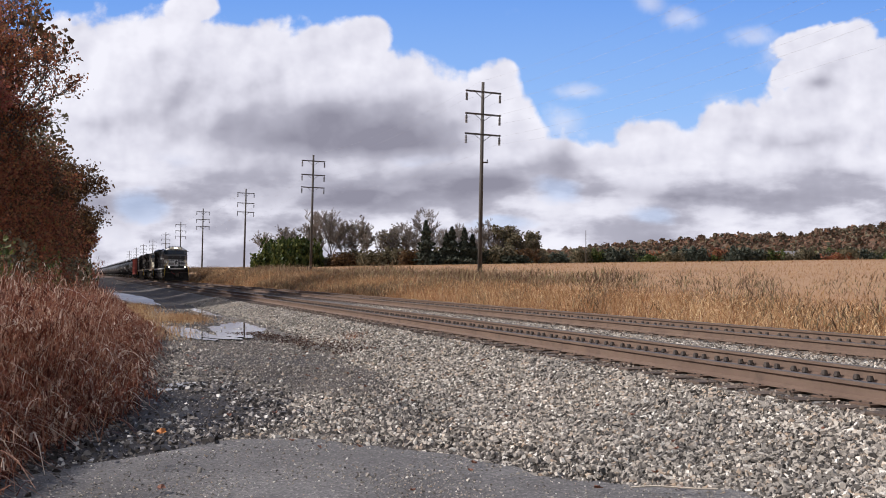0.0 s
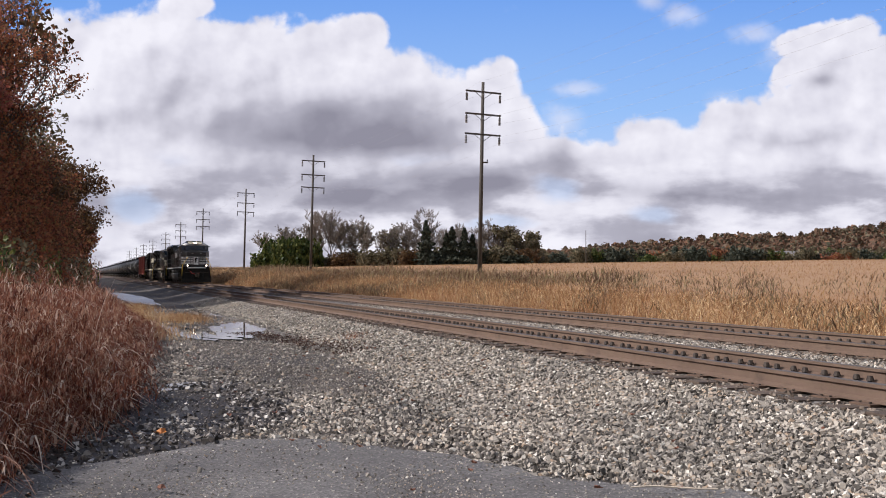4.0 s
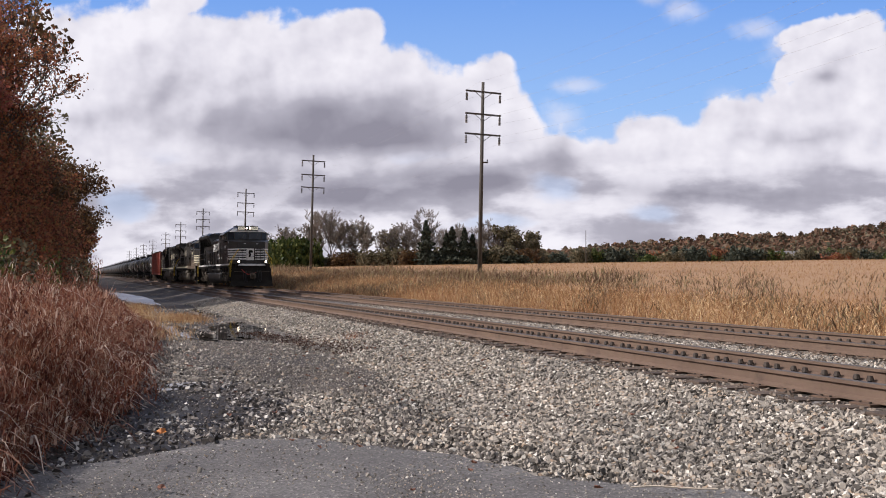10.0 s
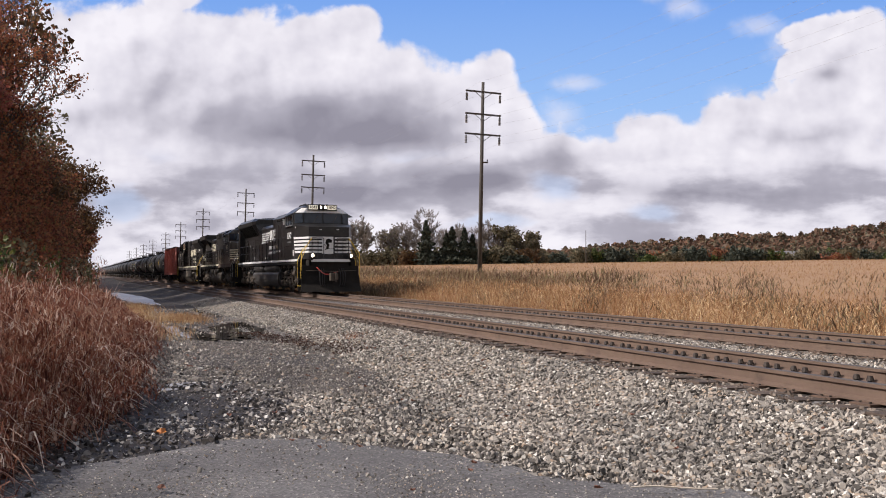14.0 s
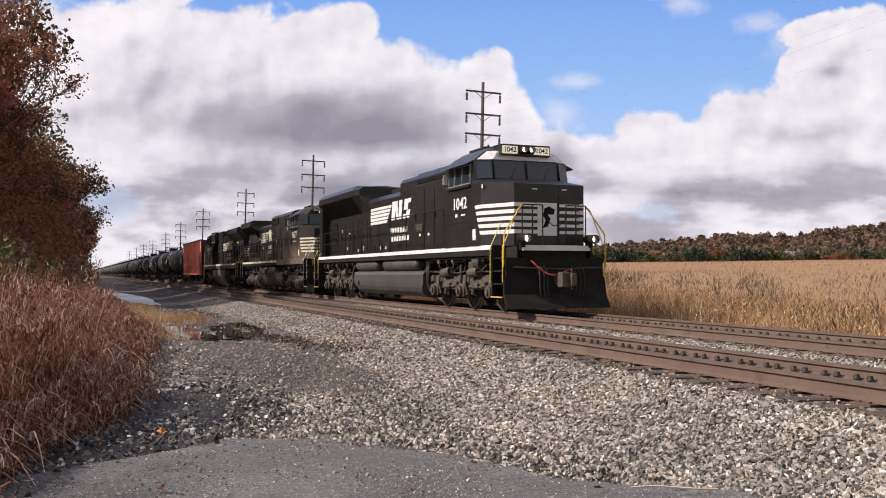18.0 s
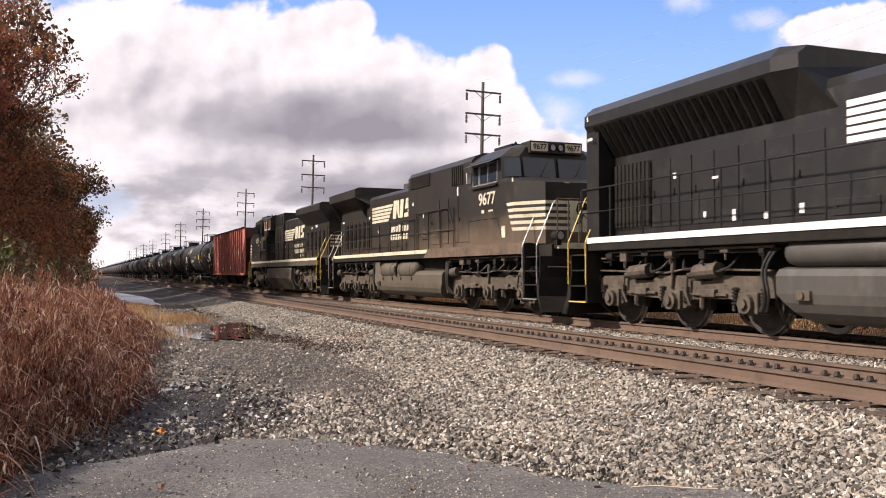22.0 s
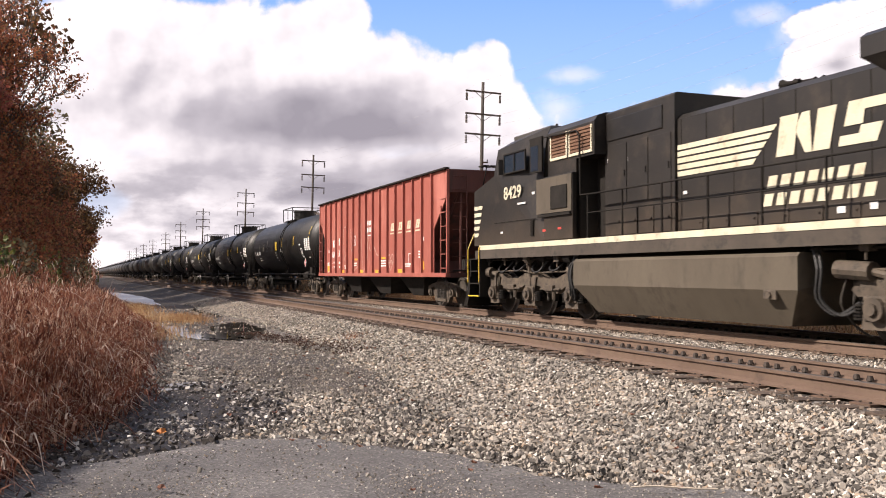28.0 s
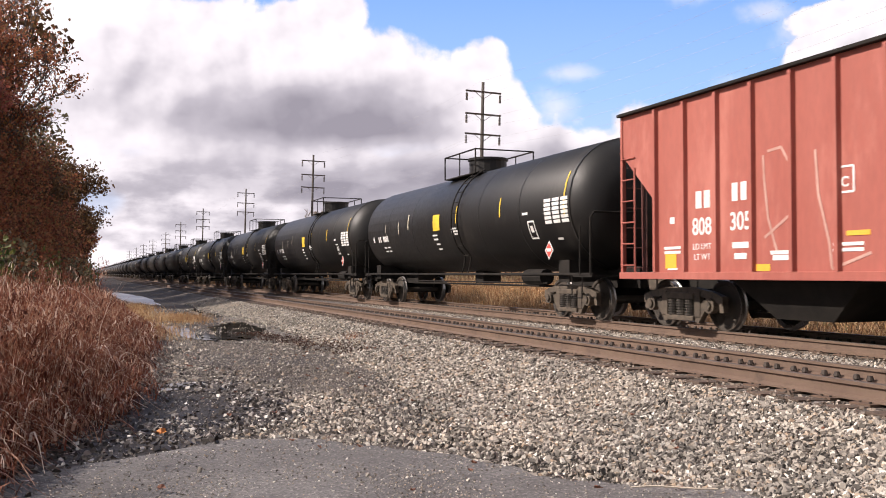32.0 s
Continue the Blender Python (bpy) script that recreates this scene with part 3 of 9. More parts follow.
# ---- tall dry grass ----
def blades(name, base, height, width, lean, material, label, category, seg=3, droop=0.35):
    """Bent tapering strips: base (n, 3), height, width and lean per strip."""
    n = len(base)
    a = rng.uniform(0, 2 * np.pi, n)
    d = np.stack([np.cos(a), np.sin(a)], -1)
    b2 = rng.uniform(0, 2 * np.pi, n)
    w = np.stack([np.cos(b2), np.sin(b2)], -1)
    vs = np.zeros((n, seg + 1, 2, 3), np.float32)
    for k in range(seg + 1):
        t = k / seg
        out = lean * height * (t ** 2)
        z = height * (t - droop * lean * t ** 3)
        half = width * (1 - 0.85 * t) * 0.5
        c = base + np.concatenate([d * out[:, None], z[:, None]], 1)
        for s, sign in ((0, -1), (1, 1)):
            vs[:, k, s] = c
            vs[:, k, s, :2] += sign * w * half[:, None]
    f = np.array([[2 * k, 2 * k + 1, 2 * k + 3, 2 * k + 2] for k in range(seg)])
    fs = f[None] + (np.arange(n) * (seg + 1) * 2)[:, None, None]
    return tagged(np_mesh(name, vs.reshape(-1, 3), fs.reshape(-1, 4), material), label, category, kind="stuff")


m_reed = island("dry_red_grass", [(0.0, (0.05, 0.015, 0.01)), (0.4, (0.20, 0.062, 0.034)), (0.68, (0.37, 0.145, 0.082)), (0.86, (0.55, 0.32, 0.20)), (1.0, (0.84, 0.68, 0.53))], 0.75, 0.35, scale=0.8)
m_straw = island("straw_grass", [(0.0, (0.21, 0.10, 0.05)), (0.4, (0.35, 0.21, 0.11)), (0.75, (0.50, 0.35, 0.205)), (1.0, (0.72, 0.58, 0.40))], 0.85, 0.2, scale=0.22, tones=((0.3, (0.70, 0.52, 0.40)), (0.5, (0.98, 0.9, 0.78)), (0.7, (1.15, 1.12, 1.0))))
m_field = island("field_grass", [(0.0, (0.26, 0.15, 0.075)), (0.5, (0.37, 0.225, 0.12)), (0.85, (0.46, 0.315, 0.175)), (1.0, (0.28, 0.23, 0.11))], 0.9, 0.15, scale=0.06, tones=((0.35, (0.75, 0.62, 0.5)), (0.65, (1.1, 1.05, 0.95))))


m_pale = island("pale_dry_leaves", [(0.0, (0.055, 0.017, 0.011)), (0.4, (0.22, 0.07, 0.042)), (0.68, (0.39, 0.175, 0.108)), (0.84, (0.66, 0.46, 0.34)), (1.0, (0.92, 0.79, 0.66))], 0.7, 0.35, scale=0.8)


def edge_x(y):
    return np.interp(y, [4, 7.6, 9, 10.6, 12, 15, 19, 25, 30], [-1.6, -1.0, -0.6, 0.0, 0.15, 0.3, 0.7, 1.05, 0.9])


n = 46000
y = 6.5 + 27.0 * rng.random(n) ** 1.5
x = edge_x(y) - 7.0 * rng.random(n) ** 1.8 + 0.18 * rng.normal(size=n)
deep = np.clip((edge_x(y) - x) / 0.9, 0, 1)
h = (0.5 + 1.1 * deep) * rng.uniform(0.6, 1.14, n) * np.interp(y, [6, 14, 24, 34], [0.98, 1.0, 0.8, 0.55]) * (1 + 0.3 * wobble(x, y, 0.8, 8.0))
base = np.stack([x, y, ground_z(x, y) - 0.02], -1)
# the stand sways in clumps: each clump is one rigid piece about its own foot
SWAY = []
clump = np.clip(((y - 6.5) / 3.4).astype(int), 0, 6) * 2 + (x < edge_x(y) - 1.3)
for c in np.unique(clump):
    sel = clump == c
    foot = np.array([x[sel].mean(), y[sel].mean(), -0.5])
    bs, hs = base[sel] - foot, h[sel]
    m = len(bs)
    made = [blades("tall_grass", bs, hs, rng.uniform(0.005, 0.016, m), rng.uniform(0.05, 0.7, m), m_reed, "tall reddish-brown dry grass swaying on the verge", "grass")]
    for rep in range(2):      # drooping leaves higher on the stalks
        k = rng.random(m) < 0.7
        b2 = bs[k].copy()
        b2[:, 2] += hs[k] * rng.uniform(0.2, 0.9, k.sum())
        b2[:, :2] += rng.normal(scale=0.06, size=(k.sum(), 2))
        made.append(blades("grass_leaves", b2, rng.uniform(0.08, 0.34, k.sum()), rng.uniform(0.01, 0.034, k.sum()), rng.uniform(0.6, 2.2, k.sum()), m_pale, "curling dry leaf blades in the tall verge grass", "grass", 4, 0.8))
    k = rng.random(m) < 0.3      # feathery seed heads
    b2 = bs[k].copy()
    b2[:, 2] += hs[k] * 0.88
    b2 = np.repeat(b2, 4, 0) + rng.normal(scale=0.025, size=(4 * k.sum(), 3))
    made.append(blades("seed_heads", b2, rng.uniform(0.06, 0.16, len(b2)), rng.uniform(0.006, 0.014, len(b2)), rng.uniform(0.2, 0.9, len(b2)), m_reed, "feathery seed heads of dry grass", "grass", 2))
    if c % 2 == 0 and c < 6:      # a few tall plumes rise over the stand
        q = 9
        pb = np.stack([rng.uniform(-0.9, 0.3, q) + (edge_x(foot[1] + 0 * np.arange(q)) - foot[0]) - 0.6, rng.uniform(-1.4, 1.4, q), np.zeros(q)], -1)
        ph = rng.uniform(1.35, 1.9, q)
        made.append(blades("tall_stalks", pb, ph, np.full(q, 0.011), rng.uniform(0.05, 0.3, q), m_pale, "single tall bleached stalks over the verge grass", "grass", 4))
        tops = np.repeat(pb + np.stack([0 * ph, 0 * ph, ph * 0.82], -1), 46, 0) + rng.normal(size=(46 * q, 3)) * np.array([0.05, 0.05, 0.13])
        made.append(blades("plumes", tops, rng.uniform(0.05, 0.14, len(tops)), rng.uniform(0.006, 0.016, len(tops)), rng.uniform(0.3, 1.5, len(tops)), m_pale, "feathery pale plumes of tall dry grass", "grass", 2))
    for o in made:
        SWAY.append((o, foot, int(c)))


def sway():
    """Gusts: each clump leans a little to and fro."""
    for o, foot, c in SWAY:
        rows = []
        for k in range(65):
            t = k * 0.5
            a = 1.6 * math.sin(t * 2.1 + c * 0.8) + 1.1 * math.sin(t * 0.63 + c * 1.7)
            b = 0.9 * math.sin(t * 1.7 + c * 2.3)
            rows.append((t, pose(*foot, b, a + 0.6, 0)))
        walk(o, rows)


# low straw beyond and round the puddles
n = 9000
y = rng.uniform(22, 46, n)
x = np.interp(y, [22, 30, 46], [1.1, 1.2, 1.6]) + rng.normal(scale=0.55, size=n) - 0.4
base = np.stack([x, y, ground_z(x, y) + 0.02], -1)
blades("low_straw", base, rng.uniform(0.15, 0.5, n), rng.uniform(0.008, 0.02, n), rng.uniform(0.3, 0.9, n), m_straw, "low bleached straw beside the dirt road", "grass")
n = 1800
y = rng.normal(32.5, 1.5, n)
x = rng.normal(2.7, 0.4, n)
base = np.stack([x, y, np.full(n, ROAD_Z)], -1)
blades("low_straw", base, rng.uniform(0.08, 0.3, n), rng.uniform(0.008, 0.02, n), rng.uniform(0.3, 0.9, n), m_straw, "low bleached straw between the puddles", "grass")
n = 160
base = np.stack([rng.normal(5.3, 0.12, n), rng.normal(19.3, 0.2, n), np.full(n, -0.46)], -1)
blades("weed_tuft", base, rng.uniform(0.12, 0.32, n), rng.uniform(0.006, 0.014, n), rng.uniform(0.3, 0.9, n), m_reed, "small dry weed tuft growing in the ballast", "weed")

# far side: tall straw along the line, then the open field
n = 70000
y = -6 + 150 * rng.random(n) ** 1.35
x = 14.2 + 8.0 * rng.random(n) ** 1.6 + 0.5 * wobble(np.zeros(n), y, 0.4, 3.0)
h = np.interp(x, [14, 15.0, 18, 22], [0.45, 0.95, 0.85, 0.55]) * rng.uniform(0.35, 1.1, n) * (1 + 0.45 * wobble(x, y, 0.45, 6.0))
base = np.stack([x + bend(y), y, ground_z(x + bend(y), y) - 0.02], -1)
blades("straw_grass", base, h, rng.uniform(0.008, 0.022, n), rng.uniform(0.1, 1.0, n), m_straw, "tall bleached straw grass beyond the tracks", "grass", 2)
k = rng.random(n) < 0.45
b2 = base[k].copy()
b2[:, 2] += h[k] * rng.uniform(0.5, 0.95, k.sum())
blades("straw_heads", b2, rng.uniform(0.1, 0.26, k.sum()), rng.uniform(0.012, 0.03, k.sum()), rng.uniform(0.5, 1.6, k.sum()), m_straw, "nodding seed heads of bleached straw grass", "grass", 2, 0.6)
n = 90000
y = -10 + 260 * rng.random(n) ** 1.2
x = 20 + 130 * rng.random(n) ** 1.7
h = rng.uniform(0.1, 0.35, n) * (1 + 0.5 * wobble(x, y, 0.12, 2.0))
base = np.stack([x, y, ground_z(x, y) - 0.02], -1)
blades("field_grass", base, h, rng.uniform(0.015, 0.05, n), rng.uniform(0.2, 1.2, n), m_field, "low rust-brown field crop running to the trees", "grass", 1)
# taller weeds standing in the straw
m_weed = island("brown_weeds", [(0.0, (0.12, 0.07, 0.045)), (0.5, (0.22, 0.14, 0.085)), (0.8, (0.26, 0.22, 0.11)), (1.0, (0.42, 0.32, 0.22))], 0.85, 0.2, scale=0.15)
nc = 420
cy = -4 + 130 * rng.random(nc) ** 1.2
cx = 14.8 + 16.0 * rng.random(nc) ** 1.3
ch = rng.uniform(0.5, 1.25, nc)
k = rng.integers(0, nc, 26000)
x = cx[k] + rng.normal(scale=0.22, size=len(k)) * (1 + cy[k] / 60)
y = cy[k] + rng.normal(scale=0.3, size=len(k))
base = np.stack([x + bend(y), y, ground_z(x + bend(y), y)], -1)
base[:, 2] += ch[k] * rng.random(len(k)) ** 1.5 * 0.75
blades("weeds", base, ch[k] * rng.uniform(0.15, 0.5, len(k)), rng.uniform(0.012, 0.04, len(k)), rng.uniform(0.3, 1.4, len(k)), m_weed, "brown and olive weeds standing in the straw grass", "weeds", 2)
n = 34000      # rank weeds along the far side of the line in the distance
y = 46 + 190 * rng.random(n) ** 1.3
x = 14.4 + 17.0 * rng.random(n) ** 1.5
tuft = np.clip(0.55 + 0.9 * wobble(x, y, 0.13, 41.0), 0.1, 1.2)
base = np.stack([x + bend(y), y, ground_z(x + bend(y), y) - 0.05], -1)
base[:, 2] += tuft * rng.random(n) * 0.7
blades("rank_weeds", base, tuft * rng.uniform(0.4, 1.0, n), rng.uniform(0.03, 0.09, n), rng.uniform(0.2, 1.1, n), m_weed, "rank brown and olive weeds beyond the line", "weeds", 2)
# ---- sky backdrop: a patch of a great sphere ahead, with drifting cumulus ----
CLOUD_R = 3800.0
CLOUD_FROM = (0.0, 0.0, 0.0)
drift = Vector((math.sin(radians(YAW + 12.0)), math.cos(radians(YAW + 12.0)), 0.0)) * (-0.09 * CLOUD_R)
CLOUD_TO = (drift.x, drift.y, 0.0)
FOCAL = 784.0 / math.tan(radians(FOV / 2))
RIGHT = Vector((math.cos(radians(YAW)), -math.sin(radians(YAW)), 0.0))
UPW = RIGHT.cross(FWD)

m_sky, nt, b = node_mat("cloudy_sky")
nt.nodes.remove(b)
em = nt.nodes.new("ShaderNodeEmission")
nt.links.new(em.outputs[0], nt.nodes["Material Output"].inputs[0])
uv = nt.nodes.new("ShaderNodeUVMap").outputs[0]


def vec_add(a, b2):
    m = nt.nodes.new("ShaderNodeVectorMath")
    m.operation = "ADD"
    nt.links.new(a, m.inputs[0])
    if isinstance(b2, tuple):
        m.inputs[1].default_value = b2
    else:
        nt.links.new(b2, m.inputs[1])
    return m.outputs[0]


def vec_noise(vec, scale, amount, detail=4.0):
    n = nt.nodes.new("ShaderNodeTexNoise")
    n.inputs["Scale"].default_value, n.inputs["Detail"].default_value = scale, detail
    nt.links.new(vec, n.inputs["Vector"])
    a = nt.nodes.new("ShaderNodeVectorMath")
    a.operation = "SUBTRACT"
    nt.links.new(n.outputs["Color"], a.inputs[0])
    a.inputs[1].default_value = (0.5, 0.5, 0.5)
    s = nt.nodes.new("ShaderNodeVectorMath")
    s.operation = "SCALE"
    nt.links.new(a.outputs[0], s.inputs[0])
    s.inputs["Scale"].default_value = amount
    return s.outputs[0]


def blob(vec, cx, cy, rx, ry, amount):
    mp = nt.nodes.new("ShaderNodeMapping")
    mp.vector_type = "TEXTURE"
    mp.inputs["Location"].default_value, mp.inputs["Scale"].default_value = (cx, cy, 0), (rx, ry, 1)
    nt.links.new(vec, mp.inputs["Vector"])
    g = nt.nodes.new("ShaderNodeTexGradient")
    g.gradient_type = "QUADRATIC_SPHERE"
    nt.links.new(mp.outputs[0], g.inputs[0])
    return calc(nt, "MULTIPLY", g.outputs["Fac"], amount)


def total(vals):
    s = vals[0]
    for v2 in vals[1:]:
        s = calc(nt, "ADD", s, v2)
    return s


# billows: the sheet's coordinates are thousands of units across the view, downwards
def heap(vec, cx, cy, rx, ry):
    """1 at the heart of an oval heap of cloud, 0 at its rim."""
    mp2 = nt.nodes.new("ShaderNodeMapping")
    mp2.vector_type = "TEXTURE"
    mp2.inputs["Location"].default_value, mp2.inputs["Scale"].default_value = (cx, cy, 0), (rx, ry, 1)
    nt.links.new(vec, mp2.inputs["Vector"])
    g = nt.nodes.new("ShaderNodeTexGradient")
    g.gradient_type = "SPHERICAL"
    nt.links.new(mp2.outputs[0], g.inputs[0])
    return g.outputs["Fac"]


def union(vals, soft):
    u = vals[0]
    for v2 in vals[1:]:
        u = calc(nt, "SMOOTH_MAX", u, v2, soft)
    return u


def puffs(vec, scale):
    """Rounded billows."""
    v3 = nt.nodes.new("ShaderNodeTexVoronoi")
    v3.feature = "SMOOTH_F1"
    v3.inputs["Scale"].default_value, v3.inputs["Detail"].default_value = scale, 2.0
    v3.inputs["Roughness"].default_value, v3.inputs["Smoothness"].default_value = 0.5, 0.6
    v3.voronoi_dimensions = "2D"
    nt.links.new(vec, v3.inputs["Vector"])
    return calc(nt, "SUBTRACT", 0.5, v3.outputs["Distance"])


flat = nt.nodes.new("ShaderNodeVectorMath")      # the sheet's coordinates in one plane
flat.operation = "MULTIPLY"
nt.links.new(uv, flat.inputs[0])
flat.inputs[1].default_value = (1.0, 1.0, 0.0)
uv = flat.outputs[0]
wuv = vec_add(uv, vec_add(vec_noise(uv, 7.0, 0.05, 1.0), vec_noise(uv, 30.0, 0.012, 2.0)))
HEAPS = [(0.14, 0.22, 0.22, 0.24), (0.30, 0.14, 0.20, 0.155), (0.335, 0.02, 0.07, 0.045), (0.47, 0.16, 0.21, 0.145), (0.58, 0.12, 0.13, 0.11), (0.635, 0.075, 0.075, 0.075), (0.70, 0.17, 0.13, 0.11),
         (0.78, 0.21, 0.12, 0.10), (0.875, 0.185, 0.08, 0.085), (0.90, 0.24, 0.085, 0.11), (0.97, 0.30, 0.10, 0.075), (0.55, 0.26, 0.55, 0.14),
         (1.17, 0.285, 0.14, 0.09), (1.27, 0.29, 0.13, 0.075), (1.34, 0.245, 0.12, 0.09), (1.45, 0.205, 0.15, 0.095), (1.56, 0.18, 0.13, 0.115), (1.43, 0.085, 0.09, 0.045), (1.50, 0.075, 0.07, 0.05), (1.535, 0.12, 0.10, 0.07), (1.40, 0.13, 0.05, 0.04), (1.62, 0.11, 0.1, 0.08), (1.46, 0.125, 0.08, 0.06),
         (0.88, 0.31, 0.22, 0.10), (1.06, 0.315, 0.14, 0.08), (1.38, 0.29, 0.30, 0.10), (0.45, 0.40, 1.0, 0.16), (1.35, 0.385, 0.8, 0.13), (0.30, 0.30, 0.35, 0.18), (0.6, -0.35, 0.6, 0.2), (1.5, -0.3, 0.5, 0.2), (-0.35, 0.1, 0.42, 0.4), (2.0, 0.1, 0.4, 0.3)]
thick = union([heap(wuv, *q) for q in HEAPS], 0.06)
puv = vec_add(uv, vec_noise(uv, 9.0, 0.035, 1.0))
puff, small = puffs(puv, 9.0), puffs(puv, 24.0)
fine = calc(nt, "SUBTRACT", fbm(nt, 30.0, 6, 0.6, uv), 0.5)
ragged = total([calc(nt, "MULTIPLY", calc(nt, "SUBTRACT", puff, 0.12), 0.42), calc(nt, "MULTIPLY", calc(nt, "SUBTRACT", small, 0.12), 0.18), calc(nt, "MULTIPLY", fine, 0.5)])
low = nt.nodes.new("ShaderNodeSeparateXYZ")
nt.links.new(uv, low.inputs[0])
lowness = smooth(nt, low.outputs["Y"], 0.26, 0.36)
dens = total([calc(nt, "MULTIPLY", thick, 2.4), calc(nt, "MULTIPLY", lowness, 0.5), calc(nt, "MULTIPLY", calc(nt, "MULTIPLY", ragged, 1.3), smooth(nt, thick, 0.0, 0.1))])
# thin wisps, and rifts of pale blue in the low layer
WISPS = [(1.215, 0.028, 0.065, 0.035), (1.15, 0.008, 0.06, 0.03), (1.33, 0.066, 0.08, 0.03), (1.02, 0.168, 0.07, 0.025), (1.38, 0.10, 0.07, 0.05), (1.30, 0.20, 0.08, 0.05), (0.99, 0.22, 0.06, 0.05)]
wisp = smooth(nt, calc(nt, "ADD", union([heap(wuv, *q) for q in WISPS], 0.05), calc(nt, "MULTIPLY", fine, 0.7)), 0.2, 1.0, 0.0, 0.5)
bands = nt.nodes.new("ShaderNodeMapping")
bands.inputs["Scale"].default_value = (1.0, 2.4, 1.0)
nt.links.new(uv, bands.inputs["Vector"])
layer = fbm(nt, 6.5, 6, 0.52, bands.outputs[0])
RIFTS = [(1.15, 0.385, 0.10, 0.035), (0.25, 0.37, 0.09, 0.045), (0.31, 0.285, 0.09, 0.03), (1.0, 0.335, 0.08, 0.035), (0.75, 0.285, 0.12, 0.02), (0.88, 0.40, 0.12, 0.025)]
rift = union([heap(wuv, *q) for q in RIFTS], 0.08)
open_sky = calc(nt, "MULTIPLY", smooth(nt, calc(nt, "ADD", rift, calc(nt, "MULTIPLY", calc(nt, "SUBTRACT", 0.5, layer), 1.6)), 0.3, 0.75), calc(nt, "MULTIPLY", lowness, 0.5))
mask = calc(nt, "MULTIPLY", calc(nt, "MAXIMUM", smooth(nt, dens, 0.10, 0.52), wisp), calc(nt, "SUBTRACT", 1.0, open_sky))
# grey undersides: the flat dark base of the great cloud, and long patches in the layer below
SHADES = [(0.67, 0.24, 0.32, 0.10, 0.85), (0.60, 0.20, 0.38, 0.13, 0.42), (0.71, 0.26, 0.26, 0.045, 0.5), (0.52, 0.25, 0.2, 0.05, 0.3), (0.40, 0.225, 0.30, 0.09, 0.5), (0.33, 0.15, 0.18, 0.07, 0.32), (0.84, 0.325, 0.34, 0.05, 0.7), (0.62, 0.345, 0.40, 0.06, 0.5), (0.24, 0.375, 0.14, 0.06, 0.6), (0.45, 0.32, 0.3, 0.06, 0.35),
          (0.99, 0.29, 0.10, 0.05, 0.55), (1.42, 0.255, 0.3, 0.04, 0.4), (1.25, 0.345, 0.4, 0.05, 0.6), (1.5, 0.31, 0.25, 0.04, 0.5), (1.45, 0.15, 0.06, 0.03, 0.4), (0.15, 0.22, 0.15, 0.05, 0.25)]
swuv = vec_add(uv, vec_noise(uv, 6.0, 0.035, 1.0))
shade = total([blob(swuv, *q) for q in SHADES])
shade = calc(nt, "ADD", shade, calc(nt, "MULTIPLY", smooth(nt, layer, 0.38, 0.66), calc(nt, "ADD", 0.04, calc(nt, "MULTIPLY", lowness, 0.5))))
soft = fbm(nt, 7.0, 4, 0.5, uv)
lit = calc(nt, "SUBTRACT", fbm(nt, 7.0, 4, 0.5, vec_add(uv, (0.016, 0.02, 0.0))), soft)      # sunlit from the upper left
billow = calc(nt, "SUBTRACT", puff, puffs(vec_add(puv, (0.012, 0.016, 0.0)), 9.0))
upper = calc(nt, "SUBTRACT", 1.0, calc(nt, "MULTIPLY", lowness, 0.5))
shade = calc(nt, "ADD", shade, calc(nt, "MULTIPLY", upper, total([calc(nt, "MULTIPLY", lit, 1.25), calc(nt, "MULTIPLY", billow, -0.16), calc(nt, "MULTIPLY", calc(nt, "SUBTRACT", soft, 0.45), 0.35)])))
shade = calc(nt, "ADD", shade, calc(nt, "MULTIPLY", fine, 0.05))
shade = calc(nt, "ADD", shade, 0.07)
cloud = ramp(nt, shade, [(0.0, (0.95, 0.945, 0.965)), (0.22, (0.78, 0.775, 0.82)), (0.55, (0.48, 0.475, 0.53)), (1.0, (0.30, 0.295, 0.345))])
blue = ramp(nt, low.outputs["Y"], [(0.0, (0.19, 0.40, 0.86)), (0.2, (0.33, 0.56, 0.93)), (0.42, (0.62, 0.76, 0.95))])
nt.links.new(mix(nt, mask, blue, cloud), em.inputs["Color"])
em.inputs["Strength"].default_value = 0.875

bm = bmesh.new()
NA, NE = 60, 30
lay = bm.loops.layers.uv.new("UVMap")
dirs = {}
gridv = []
for e in np.linspace(radians(-3), radians(42), NE):
    row = []
    for a in np.linspace(radians(YAW - 50), radians(YAW + 50), NA):
        d = Vector((math.sin(a) * math.cos(e), math.cos(a) * math.cos(e), math.sin(e)))
        vt = bm.verts.new(Vector(EYE) + CLOUD_R * d)
        k = FOCAL / d.dot(FWD)
        dirs[vt] = ((784 + k * d.dot(RIGHT)) / 1000.0, (441 - k * d.dot(UPW)) / 1000.0)
        row.append(vt)
    gridv.append(row)
for r0, r1 in zip(gridv, gridv[1:]):
    for i in range(NA - 1):
        f = bm.faces.new((r0[i], r0[i + 1], r1[i + 1], r1[i]))
        for lp in f.loops:
            lp[lay].uv = dirs[lp.vert]
backdrop = tagged(part("backdrop", bm, m_sky, smooth_faces=True), "blue sky with broken white and grey cumulus clouds", "sky", kind="structure")

